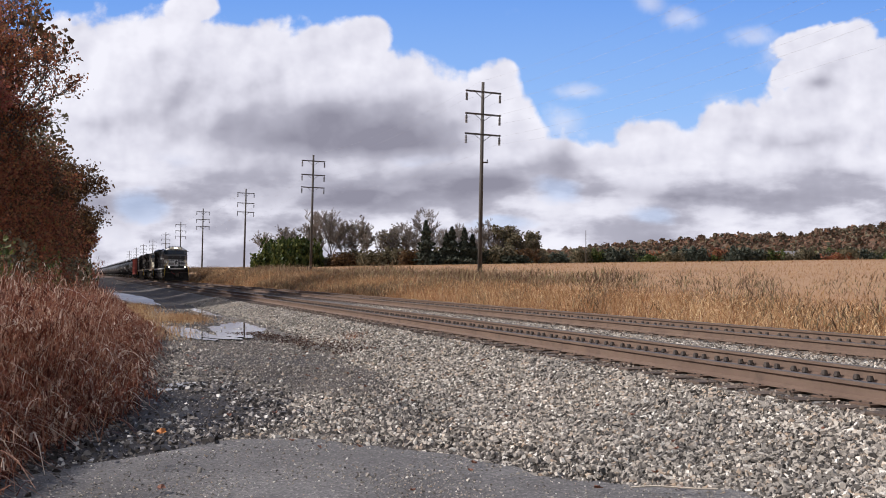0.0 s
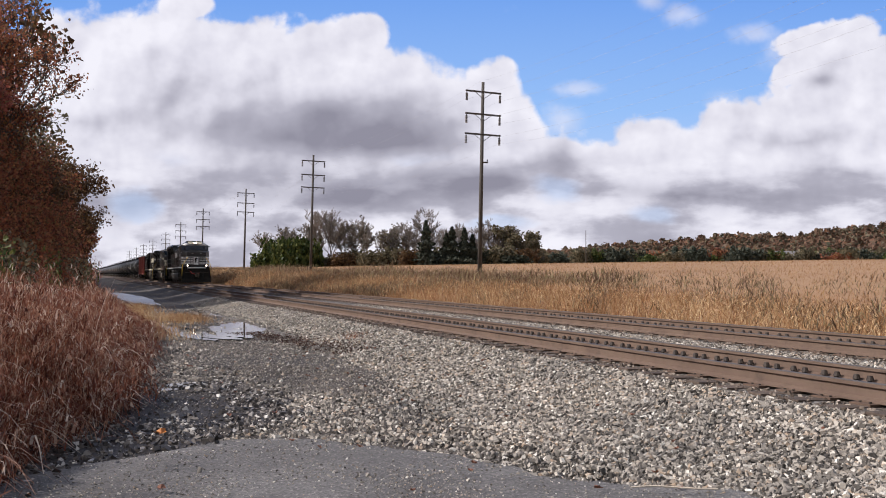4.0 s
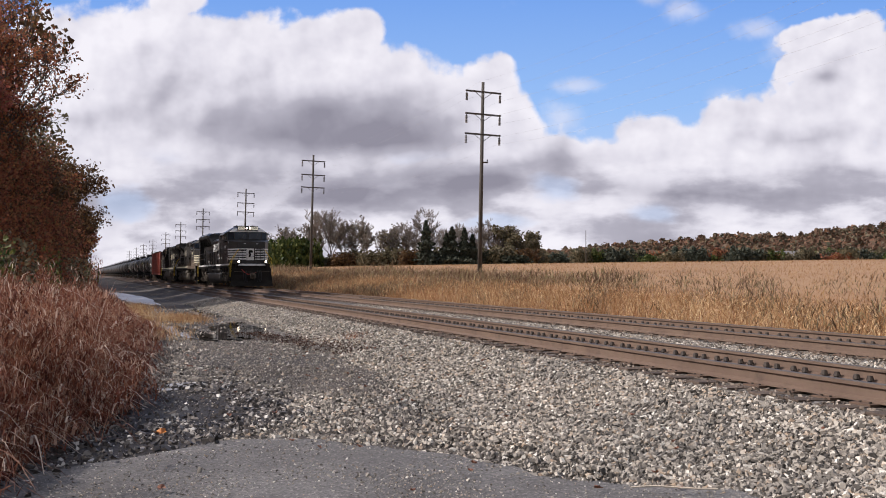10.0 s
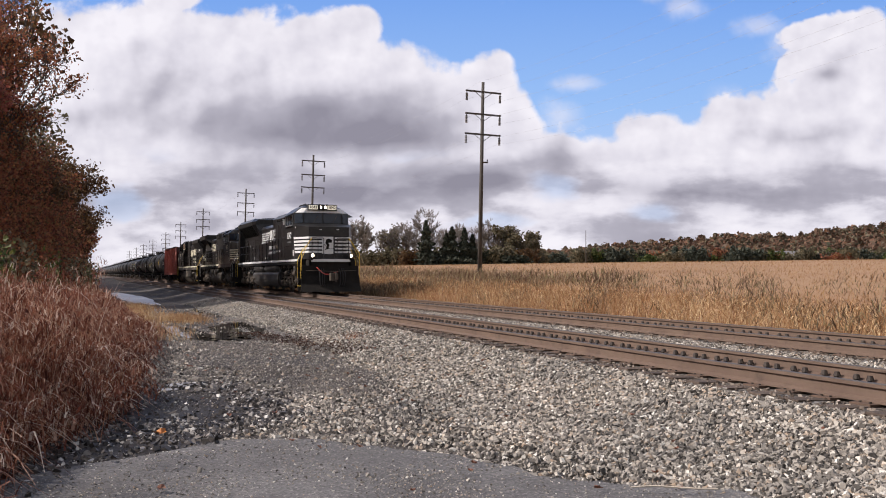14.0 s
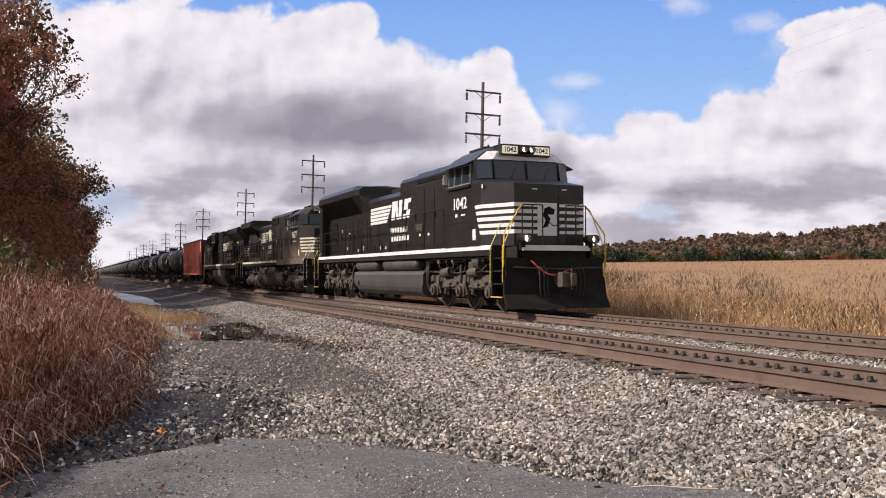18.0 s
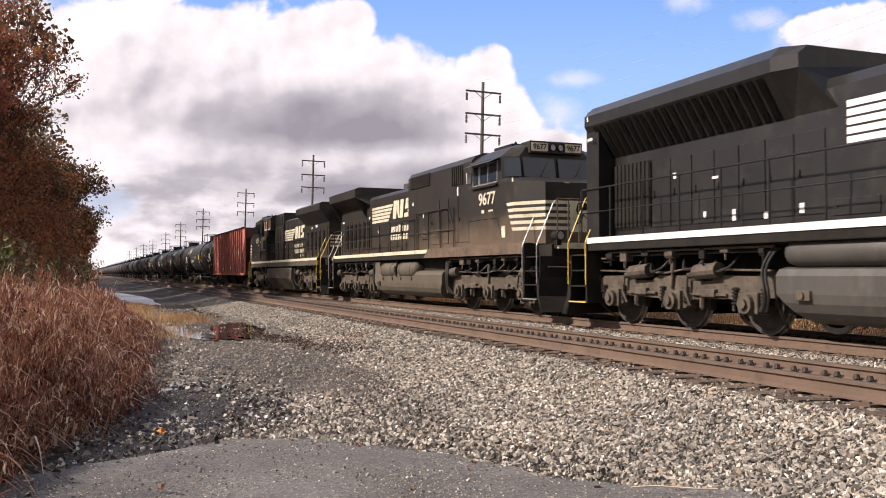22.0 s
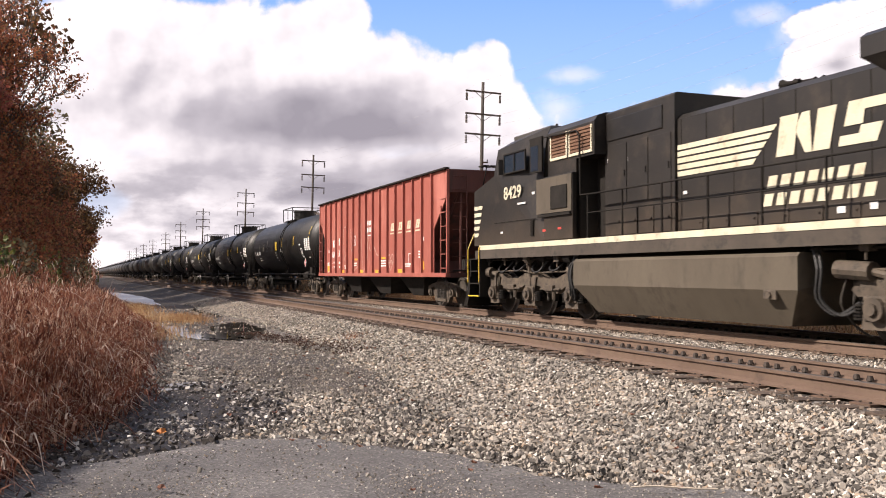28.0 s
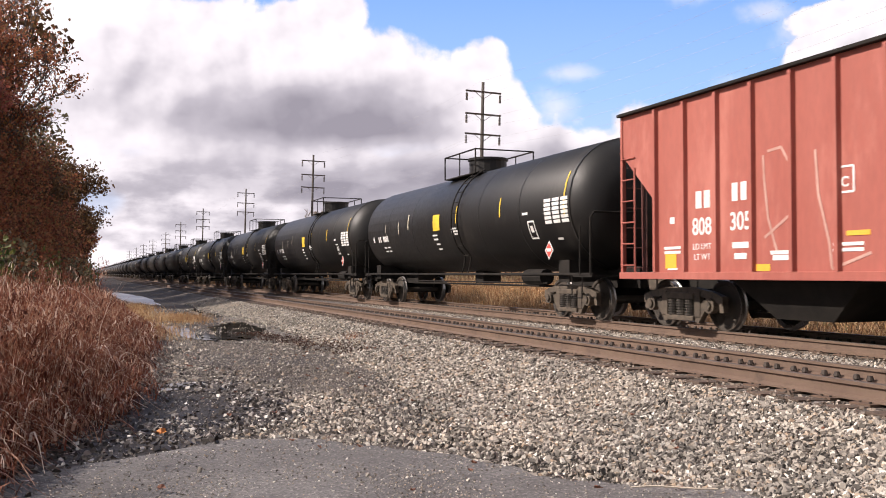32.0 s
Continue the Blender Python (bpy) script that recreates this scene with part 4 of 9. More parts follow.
# ---- pole line ----
m_pole = worn("weathered_pole", (0.05, 0.043, 0.037), (0.095, 0.082, 0.07), 1.5, 0.85, 0, None, 30, 0.3, stretch=(4, 4, 0.4))
m_insul = worn("dark_porcelain", (0.02, 0.018, 0.016), (0.035, 0.03, 0.028), 5, 0.3)
m_wire = worn("grey_conductor", (0.35, 0.35, 0.35), (0.42, 0.42, 0.42), 5, 0.5, 0.6)
POLES = [(29.7, 69.3), (26.6, 120.1), (25.4, 172.5), (23.4, 228.4), (23.1, 290.6), (23.3, 362.0), (22.6, 440.0), (21.5, 512.0), (20.3, 580.0), (18.5, 660.0)]
POLE_TOP = 17.2
ARMS = (0.85, 2.75, 4.45)


def pole(x, y, lean):
    z0 = float(ground_z(x, y))
    top = POLE_TOP - z0
    e = empty("utility_pole", pose(x, y, z0, 0, lean, 0), "tall weathered wooden pole with three crossarms and hanging insulators", "utility pole", "pole line")
    bm = bmesh.new()
    bar(bm, (0, 0, -1.0), (0, 0, top), 0.20, 12, 0.125)
    part("pole_shaft", bm, m_pole, e, smooth_faces=True)
    for k in ARMS:
        z = top - k
        bm = bmesh.new()
        box(bm, -1.62, 1.62, -0.2, -0.09, z - 0.07, z + 0.07, 0.01)
        arm = part("crossarm", bm, m_pole, e)
        for s in (-1, 1):
            bm = bmesh.new()
            bar(bm, (s * 0.75, -0.15, z - 0.05), (s * 0.08, -0.13, z - 0.55), 0.025, 5)
            part("brace", bm, m_pole, e)
            bm = bmesh.new()
            bar(bm, (s * 1.52, -0.145, z - 0.07), (s * 1.52, -0.145, z - 0.22), 0.03, 6)
            for q in range(5):
                bar(bm, (s * 1.52, -0.145, z - 0.2 - q * 0.13), (s * 1.52, -0.145, z - 0.29 - q * 0.13), 0.09, 8, 0.12)
            part("insulator", bm, m_insul, arm, "dark hanging insulator string")
    return e


for j, (x, y) in enumerate(POLES):
    pole(x, y, 1.2 if j < 3 else 0.8)
bm = bmesh.new()
box(bm, -0.02, 0.5, -0.2, -0.12, 9.55, 9.67)
bar(bm, (0.45, -0.16, 9.6), (0.45, -0.16, 9.85), 0.05, 6)
side = tagged(part("pole_bracket", bm, m_pole), "small bracket bolted to a utility pole", "bracket")
side.matrix_basis = pose(POLES[0][0] + 0.2, POLES[0][1], float(ground_z(*POLES[0])))


def wire(offset, drop):
    """One conductor from pole to pole, sagging in each span."""
    bm = bmesh.new()
    ends = [(31.5, 18.0), (33.0, -35.0)][::-1] + POLES[:8]
    pts = []
    for (ax, ay), (bx, by) in zip(ends, ends[1:]):
        for t in np.linspace(0, 1, 9)[:-1]:
            pts.append((ax + (bx - ax) * t + offset, ay + (by - ay) * t - 0.15, POLE_TOP - drop - 1.0 * 4 * t * (1 - t)))
    for p0, p1 in zip(pts, pts[1:]):
        bar(bm, p0, p1, 0.0045, 3)
    tagged(part("overhead_wire", bm, m_wire), "thin grey power conductor sagging between poles", "wire", "overhead wires")


for drop in ARMS:
    for s in (-1, 1):
        wire(s * 1.52, drop + 0.8)
wire(0.0, 0.0)

# ---- trees ----
m_bark = worn("grey_bark", (0.06, 0.05, 0.042), (0.12, 0.10, 0.085), 2.0, 0.9, 0, None, 20, 0.5, stretch=(3, 3, 0.6))
m_twig = worn("grey_twigs", (0.20, 0.165, 0.14), (0.30, 0.255, 0.22), 0.4, 0.9, 0, None, 12, 0.1)
LEAF = {
    "rust": island("rust_leaves", [(0.0, (0.14, 0.06, 0.045)), (0.35, (0.31, 0.12, 0.075)), (0.6, (0.42, 0.165, 0.09)), (0.8, (0.46, 0.235, 0.115)), (0.95, (0.27, 0.2, 0.10))], 0.6, 0.45, scale=0.16, tones=((0.3, (0.6, 0.55, 0.5)), (0.7, (1.1, 1.0, 0.9)))),
    "brown": island("brown_leaves", [(0.0, (0.06, 0.038, 0.022)), (0.5, (0.13, 0.07, 0.034)), (0.9, (0.20, 0.115, 0.05))], 0.65, 0.35, scale=0.16),
    "red": island("dark_red_leaves", [(0.0, (0.16, 0.06, 0.05)), (0.5, (0.38, 0.125, 0.092)), (0.85, (0.40, 0.18, 0.11)), (1.0, (0.22, 0.18, 0.085))], 0.6, 0.45, scale=0.2),
    "green": island("green_leaves", [(0.0, (0.03, 0.05, 0.015)), (0.5, (0.07, 0.10, 0.025)), (0.9, (0.14, 0.15, 0.04))], 0.6, 0.3, scale=0.2),
    "olive": island("olive_leaves", [(0.0, (0.09, 0.08, 0.05)), (0.5, (0.17, 0.145, 0.085)), (0.9, (0.25, 0.2, 0.12))], 0.65, 0.3, scale=0.2),
    # needle tones lifted to stand in for distance haze
    "fir": island("fir_needles", [(0.0, (0.03, 0.038, 0.028)), (0.6, (0.06, 0.072, 0.052)), (1.0, (0.095, 0.10, 0.07))], 0.7, 0.1, scale=0.2),
}


def limbs(rnd, height, spread, low=0, levels=4, up=0.55):
    """Segments (a, b, ra, rb) of a trunk and its limbs, and the tips."""
    segs, tips = [], []

    def grow(p, d, length, r, level):
        n = 3 if level < 2 else 2
        for j in range(n):
            d2 = (d + Vector((rnd.gauss(0, 0.16), rnd.gauss(0, 0.16), rnd.gauss(0, 0.08)))).normalized()
            q = p + d2 * (length / n)
            r2 = max(r * 0.82, 0.012)
            segs.append((p, q, r, r2))
            if level < levels and (level > 0 or j > 0 or low > 0):
                for _ in range(2 if level else 3):
                    a = rnd.uniform(0, 2 * math.pi)
                    side = Vector((math.cos(a), math.sin(a), 0)) * spread
                    d3 = (d2 * up + side * rnd.uniform(0.5, 1.0) + Vector((0, 0, rnd.uniform(0.0, 0.5)))).normalized()
                    grow(q, d3, length * rnd.uniform(0.42, 0.66), r2 * 0.6, level + 1)
            p, d, r = q, d2, r2
        tips.append((p, level))
    grow(Vector((0, 0, 0)), Vector((0, 0, 1)), height * 0.6, height * 0.016, 0)
    return segs, tips


def limb_mesh(segs, thin=0.0, sides=5):
    """Tapered bars for all segments, as arrays."""
    vs, fs = [], []
    ang = np.linspace(0, 2 * np.pi, sides, endpoint=False)
    for a, b2, ra, rb in segs:
        d = (b2 - a).normalized()
        u = d.orthogonal().normalized()
        w = d.cross(u)
        k = len(vs)
        for p, r in ((a, max(ra, thin)), (b2, max(rb, thin))):
            for t in ang:
                vs.append(p + u * (r * math.cos(t)) + w * (r * math.sin(t)))
        for i in range(sides):
            fs.append((k + i, k + (i + 1) % sides, k + sides + (i + 1) % sides, k + sides + i))
    return np.array([v[:] for v in vs]), np.array(fs)


def leaf_quads(centres, size, squash=0.7):
    n = len(centres)
    q = np.array([[-0.5, -0.35, 0], [0.5, -0.35, 0], [0.5, 0.35, 0.12], [-0.5, 0.35, -0.12]])
    vs = np.einsum("nij,kj->nki", turned_about(n), q) * size[:, None, None]
    vs += centres[:, None, :]
    return vs.reshape(-1, 3), np.arange(4 * n).reshape(n, 4)


def tree(name, seed, height, spread, leaves, mat, leaf, clump, label, category, m, low=0, thin=0.02, group="", levels=4, bark=None):
    """Trunk with limbs, and a crown of leaves round the limb tips; low: clumps down to the ground."""
    rnd = random.Random(seed)
    segs, tips = limbs(rnd, height, spread, 1 if bark else 0, levels)
    top = max(p.z for p, _ in tips)
    f = height / top
    segs = [(a * f, b2 * f, ra, rb) for a, b2, ra, rb in segs]
    pts = np.array([(p * f)[:] for p, lv in tips if lv >= 2])
    e = empty(name, m, label, category, group)
    v, q = limb_mesh(segs, thin)
    o = np_mesh("trunk", v, q, bark or m_bark, True)
    o.parent = e
    if leaves:
        r = np.random.default_rng(seed)
        c = pts[r.integers(0, len(pts), leaves)] + np.clip(r.normal(size=(leaves, 3)), -1.6, 1.6) * clump * np.array([1, 1, 0.6])
        if low:
            extra = np.stack([np.clip(r.normal(0, 1, low), -1.5, 1.5) * height * spread * 0.22, np.clip(r.normal(0, 1, low), -1.5, 1.5) * height * spread * 0.22, r.uniform(0.0, height * 0.5, low)], -1)
            extra += 0.6 * np.stack([np.sin(extra[:, 2] * 2 + extra[:, 1] * 1.7), np.cos(extra[:, 0] * 1.9), np.sin(extra[:, 0] + extra[:, 1])], -1)
            c = np.concatenate([c, extra])
        c = c[c[:, 2] > 0.05]
        v, q = leaf_quads(c, r.uniform(leaf * 0.6, leaf * 1.4, len(c)))
        o = np_mesh("crown", v, q, mat)
        o.parent = e
    return e


def at_view(px, dist):
    """A place on the ground at a distance ahead, by its bearing across the view."""
    k = (px - 784.0) / FOCAL
    x, y = dist * (math.sin(radians(YAW)) + k * math.cos(radians(YAW))), dist * (math.cos(radians(YAW)) - k * math.sin(radians(YAW)))
    return x, y, float(ground_z(x, y))


# woods along the road side
row = [(-7.0, 57.0, 18.2, 0.52, "rust", 17000, 0.12), (-10.0, 50.0, 17.0, 0.62, "red", 19000, 0.12), (-8.0, 67.0, 16.0, 0.6, "brown", 22000, 0.13), (-13.0, 60.0, 18.0, 0.6, "red", 20000, 0.13), (-5.2, 80.0, 14.5, 0.55, "rust", 16000, 0.16),
       (-5.5, 92.0, 14.0, 0.62, "brown", 6000, 0.22), (-4.8, 106.0, 14.5, 0.6, "rust", 5000, 0.24), (-5.0, 122.0, 14.0, 0.62, "brown", 5000, 0.26), (-5.2, 140.0, 14.5, 0.6, "rust", 4500, 0.28), (-5.4, 160.0, 14.0, 0.62, "brown", 4000, 0.3),
       (-5.8, 182.0, 14.0, 0.62, "rust", 3600, 0.34), (-6.0, 206.0, 14.0, 0.62, "brown", 3400, 0.38), (-6.4, 232.0, 14.0, 0.62, "rust", 3200, 0.42), (-6.8, 262.0, 14.0, 0.62, "brown", 3000, 0.46), (-7.2, 295.0, 14.0, 0.62, "olive", 3000, 0.5)]
for j, (x, y, h, sp, mt, nl, lf) in enumerate(row):
    words = {"rust": "roadside tree with thinning rust-orange autumn leaves", "red": "roadside tree with dark red autumn leaves", "brown": "roadside tree with brown autumn leaves down to the ground", "olive": "distant roadside tree with olive autumn leaves"}[mt]
    tree("autumn_tree", 100 + j, h, sp, nl, LEAF[mt], lf, 0.42 + 0.02 * j, words, "tree", pose(x, y, float(ground_z(x, y)) - 0.1, 0, 0, j * 47 + 60), low=int(nl * (0.8 if j < 2 else 0.45)), group="roadside trees", thin=0.018, levels=5 if j < 4 else 4)
# taller woods behind, whose shade lies over the line
for j in range(15):
    y = 70 + j * 16 + random.uniform(-3, 3)
    x, h = -12.5 - 0.006 * y + random.uniform(-1.0, 1.0), random.uniform(22.0, 24.5)
    mt = ("brown", "rust", "brown", "olive")[j % 4]
    words = {"rust": "tall roadside tree with thinning rust-orange autumn leaves", "brown": "tall roadside tree with brown autumn leaves", "olive": "tall roadside tree with olive autumn leaves"}[mt]
    tree("autumn_tree", 160 + j, h, 0.42, 5600, LEAF[mt], 0.34 + 0.012 * j, 0.8, words, "tree", pose(x, y, float(ground_z(x, y)) - 0.1, 0, 0, j * 53), low=2200, group="roadside trees", thin=0.03, levels=4)
# undergrowth between the woods and the verge
for j in range(16):
    x, y = -3.6 - 0.12 * (j % 3) - (2.6 if j < 5 else 0) + random.uniform(-1, 1), 38 + j * 9 + random.uniform(-2, 2)
    r = np.random.default_rng(500 + j)
    n = 2200
    c = np.clip(r.normal(size=(n, 3)), -1.7, 1.7) * np.array([1.6, 2.2, 0.9]) + np.array([0, 0, 1.3])
    c = c[c[:, 2] > 0.02]
    c[:, 2] += 0.5 * np.sin(c[:, 0] * 2.2 + j) * np.cos(c[:, 1] * 1.7)
    c = c[c[:, 2] > 0.02]
    v, q = leaf_quads(c, r.uniform(0.1, 0.24, len(c)))
    mt = ("green", "rust", "brown", "olive")[(j * 7) % 4]
    o = np_mesh("shrub", v, q, LEAF[mt])
    o.matrix_basis = pose(x, y, float(ground_z(x, y)))
    tagged(o, {"green": "leafy green shrub at the edge of the woods", "rust": "rust-brown shrub at the edge of the woods", "brown": "brown-leaved shrub at the edge of the woods", "olive": "olive shrub at the edge of the woods"}[mt], "shrub", "undergrowth")

# grove across the field: models, then copies

def fir(seed, height, m):
    r = np.random.default_rng(seed)
    n = 2600
    z = r.random(n) ** 0.8 * height * 0.95
    rad = (1 - z / height) * height * 0.42 * (0.65 + 0.35 * np.sin(z * 3.1 + seed) * np.cos(z * 1.3)) * r.random(n) ** 0.5
    a = r.uniform(0, 2 * np.pi, n)
    c = np.stack([rad * np.cos(a), rad * np.sin(a), z + 0.3 - rad * 0.3], -1)
    e = empty("fir_tree", m, "dark green conifer at the far edge of the field", "tree", "conifers across the field")
    v, q = leaf_quads(c, r.uniform(0.3, 0.8, n))
    np_mesh("crown", v, q, LEAF["fir"]).parent = e
    bm = bmesh.new()
    bar(bm, (0, 0, -0.3), (0, 0, height * 0.97), height * 0.02, 6, 0.03)
    part("trunk", bm, m_bark, e)
    return e


def bush(seed, w, h, mt, label, m):
    r = np.random.default_rng(seed)
    n = 1500
    c = np.clip(r.normal(size=(n, 3)), -1.7, 1.7) * np.array([w * 0.3, w * 0.25, h * 0.3]) + np.array([0, 0, h * 0.4])
    c[:, 2] += 0.2 * h * np.sin(c[:, 0] * 1.3 + seed) * np.cos(c[:, 1] * 1.1)
    c = c[c[:, 2] > 0]
    v, q = leaf_quads(c, r.uniform(0.35, 0.9, len(c)))
    o = np_mesh("bush", v, q, LEAF[mt])
    o.matrix_basis = m
    return tagged(o, label, "bush", "hedge across the field")


GD = 270.0
BARE = "bare grey-brown tree across the field"
models = {}
spots = [(560, 17.5, "bare"), (590, 18.5, "bare"), (612, 16.0, "bare"), (535, 14.0, "thin"), (508, 13.0, "thin"), (645, 15.5, "thin"), (675, 15.0, "thin"), (700, 12.5, "thin"), (718, 12.0, "bare"), (768, 18.5, "bare"), (745, 13.0, "bare"),
         (820, 14.0, "bare"), (850, 14.5, "bare"), (872, 12.5, "bare"), (893, 12.5, "thin"), (915, 12.0, "olive"), (938, 11.0, "olive"), (900, 11.0, "bare"), (490, 12.5, "thin"), (625, 12.0, "bare"), (785, 13.0, "bare"), (838, 12.5, "bare")]
kinds = {"bare": (0, "olive", 0.5, BARE), "thin": (170, "olive", 0.45, "thin-leaved olive-brown tree across the field"), "olive": (2600, "olive", 0.5, "dense olive tree across the field")}
for j, (px, h, kd) in enumerate(spots):
    x, y, z = at_view(px, GD + (j * 37 % 23))
    m = pose(x, y, z - 0.2, 0, 0, j * 71)
    key = (kd, j % 3)
    if key in models:
        src, h0 = models[key]
        o = copy_thing(src, m)
        o.scale = (h / h0,) * 3
    else:
        nl, mt, sp, words = kinds[kd]
        models[key] = (tree("field_tree", 300 + j, h, 0.55, nl, LEAF[mt], 0.55, 0.6, words, "tree", m, thin=0.045, group="trees across the field", bark=m_twig, levels=5), h)
for j, (px, h) in enumerate([(754, 13.5), (800, 11.5), (822, 11.0), (790, 9.5), (836, 9.0)]):
    x, y, z = at_view(px, GD - 8)
    fir(700 + j, h, pose(x, y, z - 0.2))
words = {"green": "leafy green bush at the edge of the field", "olive": "olive-brown bush at the edge of the field", "fir": "dark evergreen bush at the edge of the field", "rust": "rust-brown bush at the edge of the field", "brown": "brown leafless-looking bush at the edge of the field"}
bushes = {}
for j in range(74):
    px = 470 + j * 15.2 + random.uniform(-5, 5)
    kd = ("fir", "olive", "olive", "green", "olive", "olive", "brown")[(j * 5 + j // 3) % 7]
    w, h = random.uniform(6, 9), random.uniform(2.6, 5.2)
    if px < 560:
        kd, h = ("green" if px < 545 else "olive"), (8.0 if px > 485 else 5.0)
    elif px > 960:
        h = random.uniform(3.2, 6.2)
        kd = ("olive", "fir", "olive", "green", "rust", "olive", "fir")[j % 7]
    x, y, z = at_view(px, GD + random.uniform(-6, 10) + (40 if px > 960 else 0))
    m = pose(x, y, z - 0.3, 0, 0, 0)
    if (kd, j % 2) in bushes:
        o = copy_thing(bushes[(kd, j % 2)], m)
    else:
        o = bushes[(kd, j % 2)] = bush(800 + j, 7.5, 5.0, kd, words[kd], m)
    o.scale = (w / 7.5, w / 7.5, h / 5.0)

# low wooded hills far behind
m_hill = worn("wooded_hill", (0.10, 0.06, 0.035), (0.16, 0.10, 0.05), 0.01, 0.95, 0, (0.09, 0.09, 0.04), 0.1, 0.0)
# leaf colours paled and greyed with the haze of distance painted in
m_wood = island("far_wood_leaves", [(0.0, (0.12, 0.082, 0.06)), (0.25, (0.19, 0.10, 0.065)), (0.5, (0.165, 0.12, 0.082)), (0.7, (0.115, 0.112, 0.07)), (0.85, (0.24, 0.12, 0.07)), (1.0, (0.10, 0.10, 0.065))], 0.9, 0.2, scale=0.02)
HILL = ([300, 860, 960, 1080, 1130, 1200, 1300, 1400, 1470, 1568, 1750, 2100], [487, 485, 456, 442, 438, 434, 424, 424, 414, 404, 396, 400])


def hill_height(px, dist):
    """Height of the wooded ridge by bearing, rising with distance."""
    crest = EYE[2] + (485.0 - np.interp(px, *HILL)) * dist / FOCAL
    return crest


pxs, ds = np.linspace(300, 2100, 60), np.linspace(420, 900, 14)
v = []
for d in ds:
    t = (d - 420) / 480.0
    for px in pxs:
        x, y, z = at_view(px, d)
        v.append((x, y, z - 1.0 + (float(hill_height(px, 900)) - z) * t ** 1.3))
i = (np.arange(len(ds) - 1)[:, None] * 60 + np.arange(59)[None, :]).ravel()
hill = tagged(np_mesh("hillside", np.array(v), np.stack([i, i + 1, i + 61, i + 60], 1), m_hill, True), "low wooded hillside in autumn colours beyond the field", "hill", kind="structure")
hv = np.array(v).reshape(len(ds), 60, 3)
cs, ss = [], []
for j in range(1900):
    a, t = rng.integers(20, 59), rng.random()
    dd = rng.random() * (len(ds) - 1.001)
    k, fr = int(dd), dd - int(dd)
    p0 = hv[k, a] * (1 - fr) + hv[k + 1, a] * fr
    p1 = hv[k, a - 1] * (1 - fr) + hv[k + 1, a - 1] * fr
    p0 = p0 * t + p1 * (1 - t)
    r, hh = rng.uniform(2.5, 5.0), rng.uniform(5.0, 10.0)
    nq = 34
    d3 = rng.normal(size=(nq, 3))
    d3 /= np.linalg.norm(d3, axis=1, keepdims=True)
    cs.append(p0 + np.array([0, 0, hh * 0.55]) + d3 * np.array([r, r, hh * 0.45]) * rng.uniform(0.55, 1.0, (nq, 1)))
    ss.append(rng.uniform(1.6, 3.4, nq))
v, q = leaf_quads(np.concatenate(cs), np.concatenate(ss))
tagged(np_mesh("far_woods", v, q, m_wood), "mixed rust, brown and green woods on the far hills", "woods", kind="stuff")

# a lone pole and two pale farm buildings at the foot of the hills
x, y, z = at_view(1037, 300)
bm = bmesh.new()
bar(bm, (x, y, z - 0.5), (x, y, z + 11.5), 0.16, 6, 0.1)
tagged(part("far_pole", bm, m_pole), "lone wooden pole standing in the far hedge", "pole")
m_white = worn("white_siding", (0.62, 0.6, 0.56), (0.75, 0.73, 0.7), 1.0, 0.7, 0, None, 8, 0.1)
m_roof = worn("grey_shingle_roof", (0.16, 0.15, 0.15), (0.22, 0.21, 0.2), 1.0, 0.8)
for px, w, d in ((1392, 9.0, 345.0), (1535, 16.0, 350.0)):
    x, y, z = at_view(px, d)
    e = empty("farm_building", pose(x, y, z + 1.4, 0, 0, -YAW), "small white farm building far beyond the field", "building", "farm buildings")
    bm = bmesh.new()
    prism(bm, [(-3, -1.6), (3, -1.6), (3, 2.4), (0, 4.0), (-3, 2.4)], "x", -w / 2, w / 2)
    part("wall", bm, m_white, e)
    bm = bmesh.new()
    prism(bm, [(-3.3, 2.3), (0, 4.1), (3.3, 2.3), (3.3, 2.5), (0, 4.3), (-3.3, 2.5)], "x", -w / 2 - 0.3, w / 2 + 0.3)
    part("roof", bm, m_roof, e)
    for k in range(int(w / 3)):
        bm = bmesh.new()
        box(bm, -w / 2 + 1 + k * 3, -w / 2 + 2 + k * 3, -3.05, -2.95, 0.2, 1.5)
        part("window", bm, m_insul, e)
# ---- the train: seconds and the y of its leading coupler on the far track ----
RUN = [(0, 123.9), (2, 113.1), (3.5, 104.5), (5.5, 92.8), (7, 84.0), (9, 72.66), (10, 66.96), (11, 61.1), (12, 55.6), (13, 49.7), (14, 43.9), (14.5, 40.96), (16.5, 29.0), (17, 26.35), (18, 20.4), (19, 14.35), (20, 8.37), (21, 2.26), (22, -3.7), (23, -9.7), (24, -15.7), (25, -21.7), (25.5, -24.7), (28, -40.1), (29, -46.4), (30, -52.7), (31, -59.0), (32, -65.2)]
CARS = []      # (object, offset of its middle behind the leading coupler, turned end for end)


def car_rows(off, turned):
    rows = []
    for t, y in RUN:
        yc = y + off
        rows.append((t, pose(FAR + float(bend(yc)), yc, 0.0, 0, 0, math.degrees(bend_angle(yc)) + (180 if turned else 0))))
    return rows


def motions():
    for ob, off, turned in CARS:
        walk(ob, car_rows(off, turned))
    walk(backdrop, [(0.0, pose(*CLOUD_FROM)), (32.0, pose(*CLOUD_TO))])
    spin_wheels()
    sway()
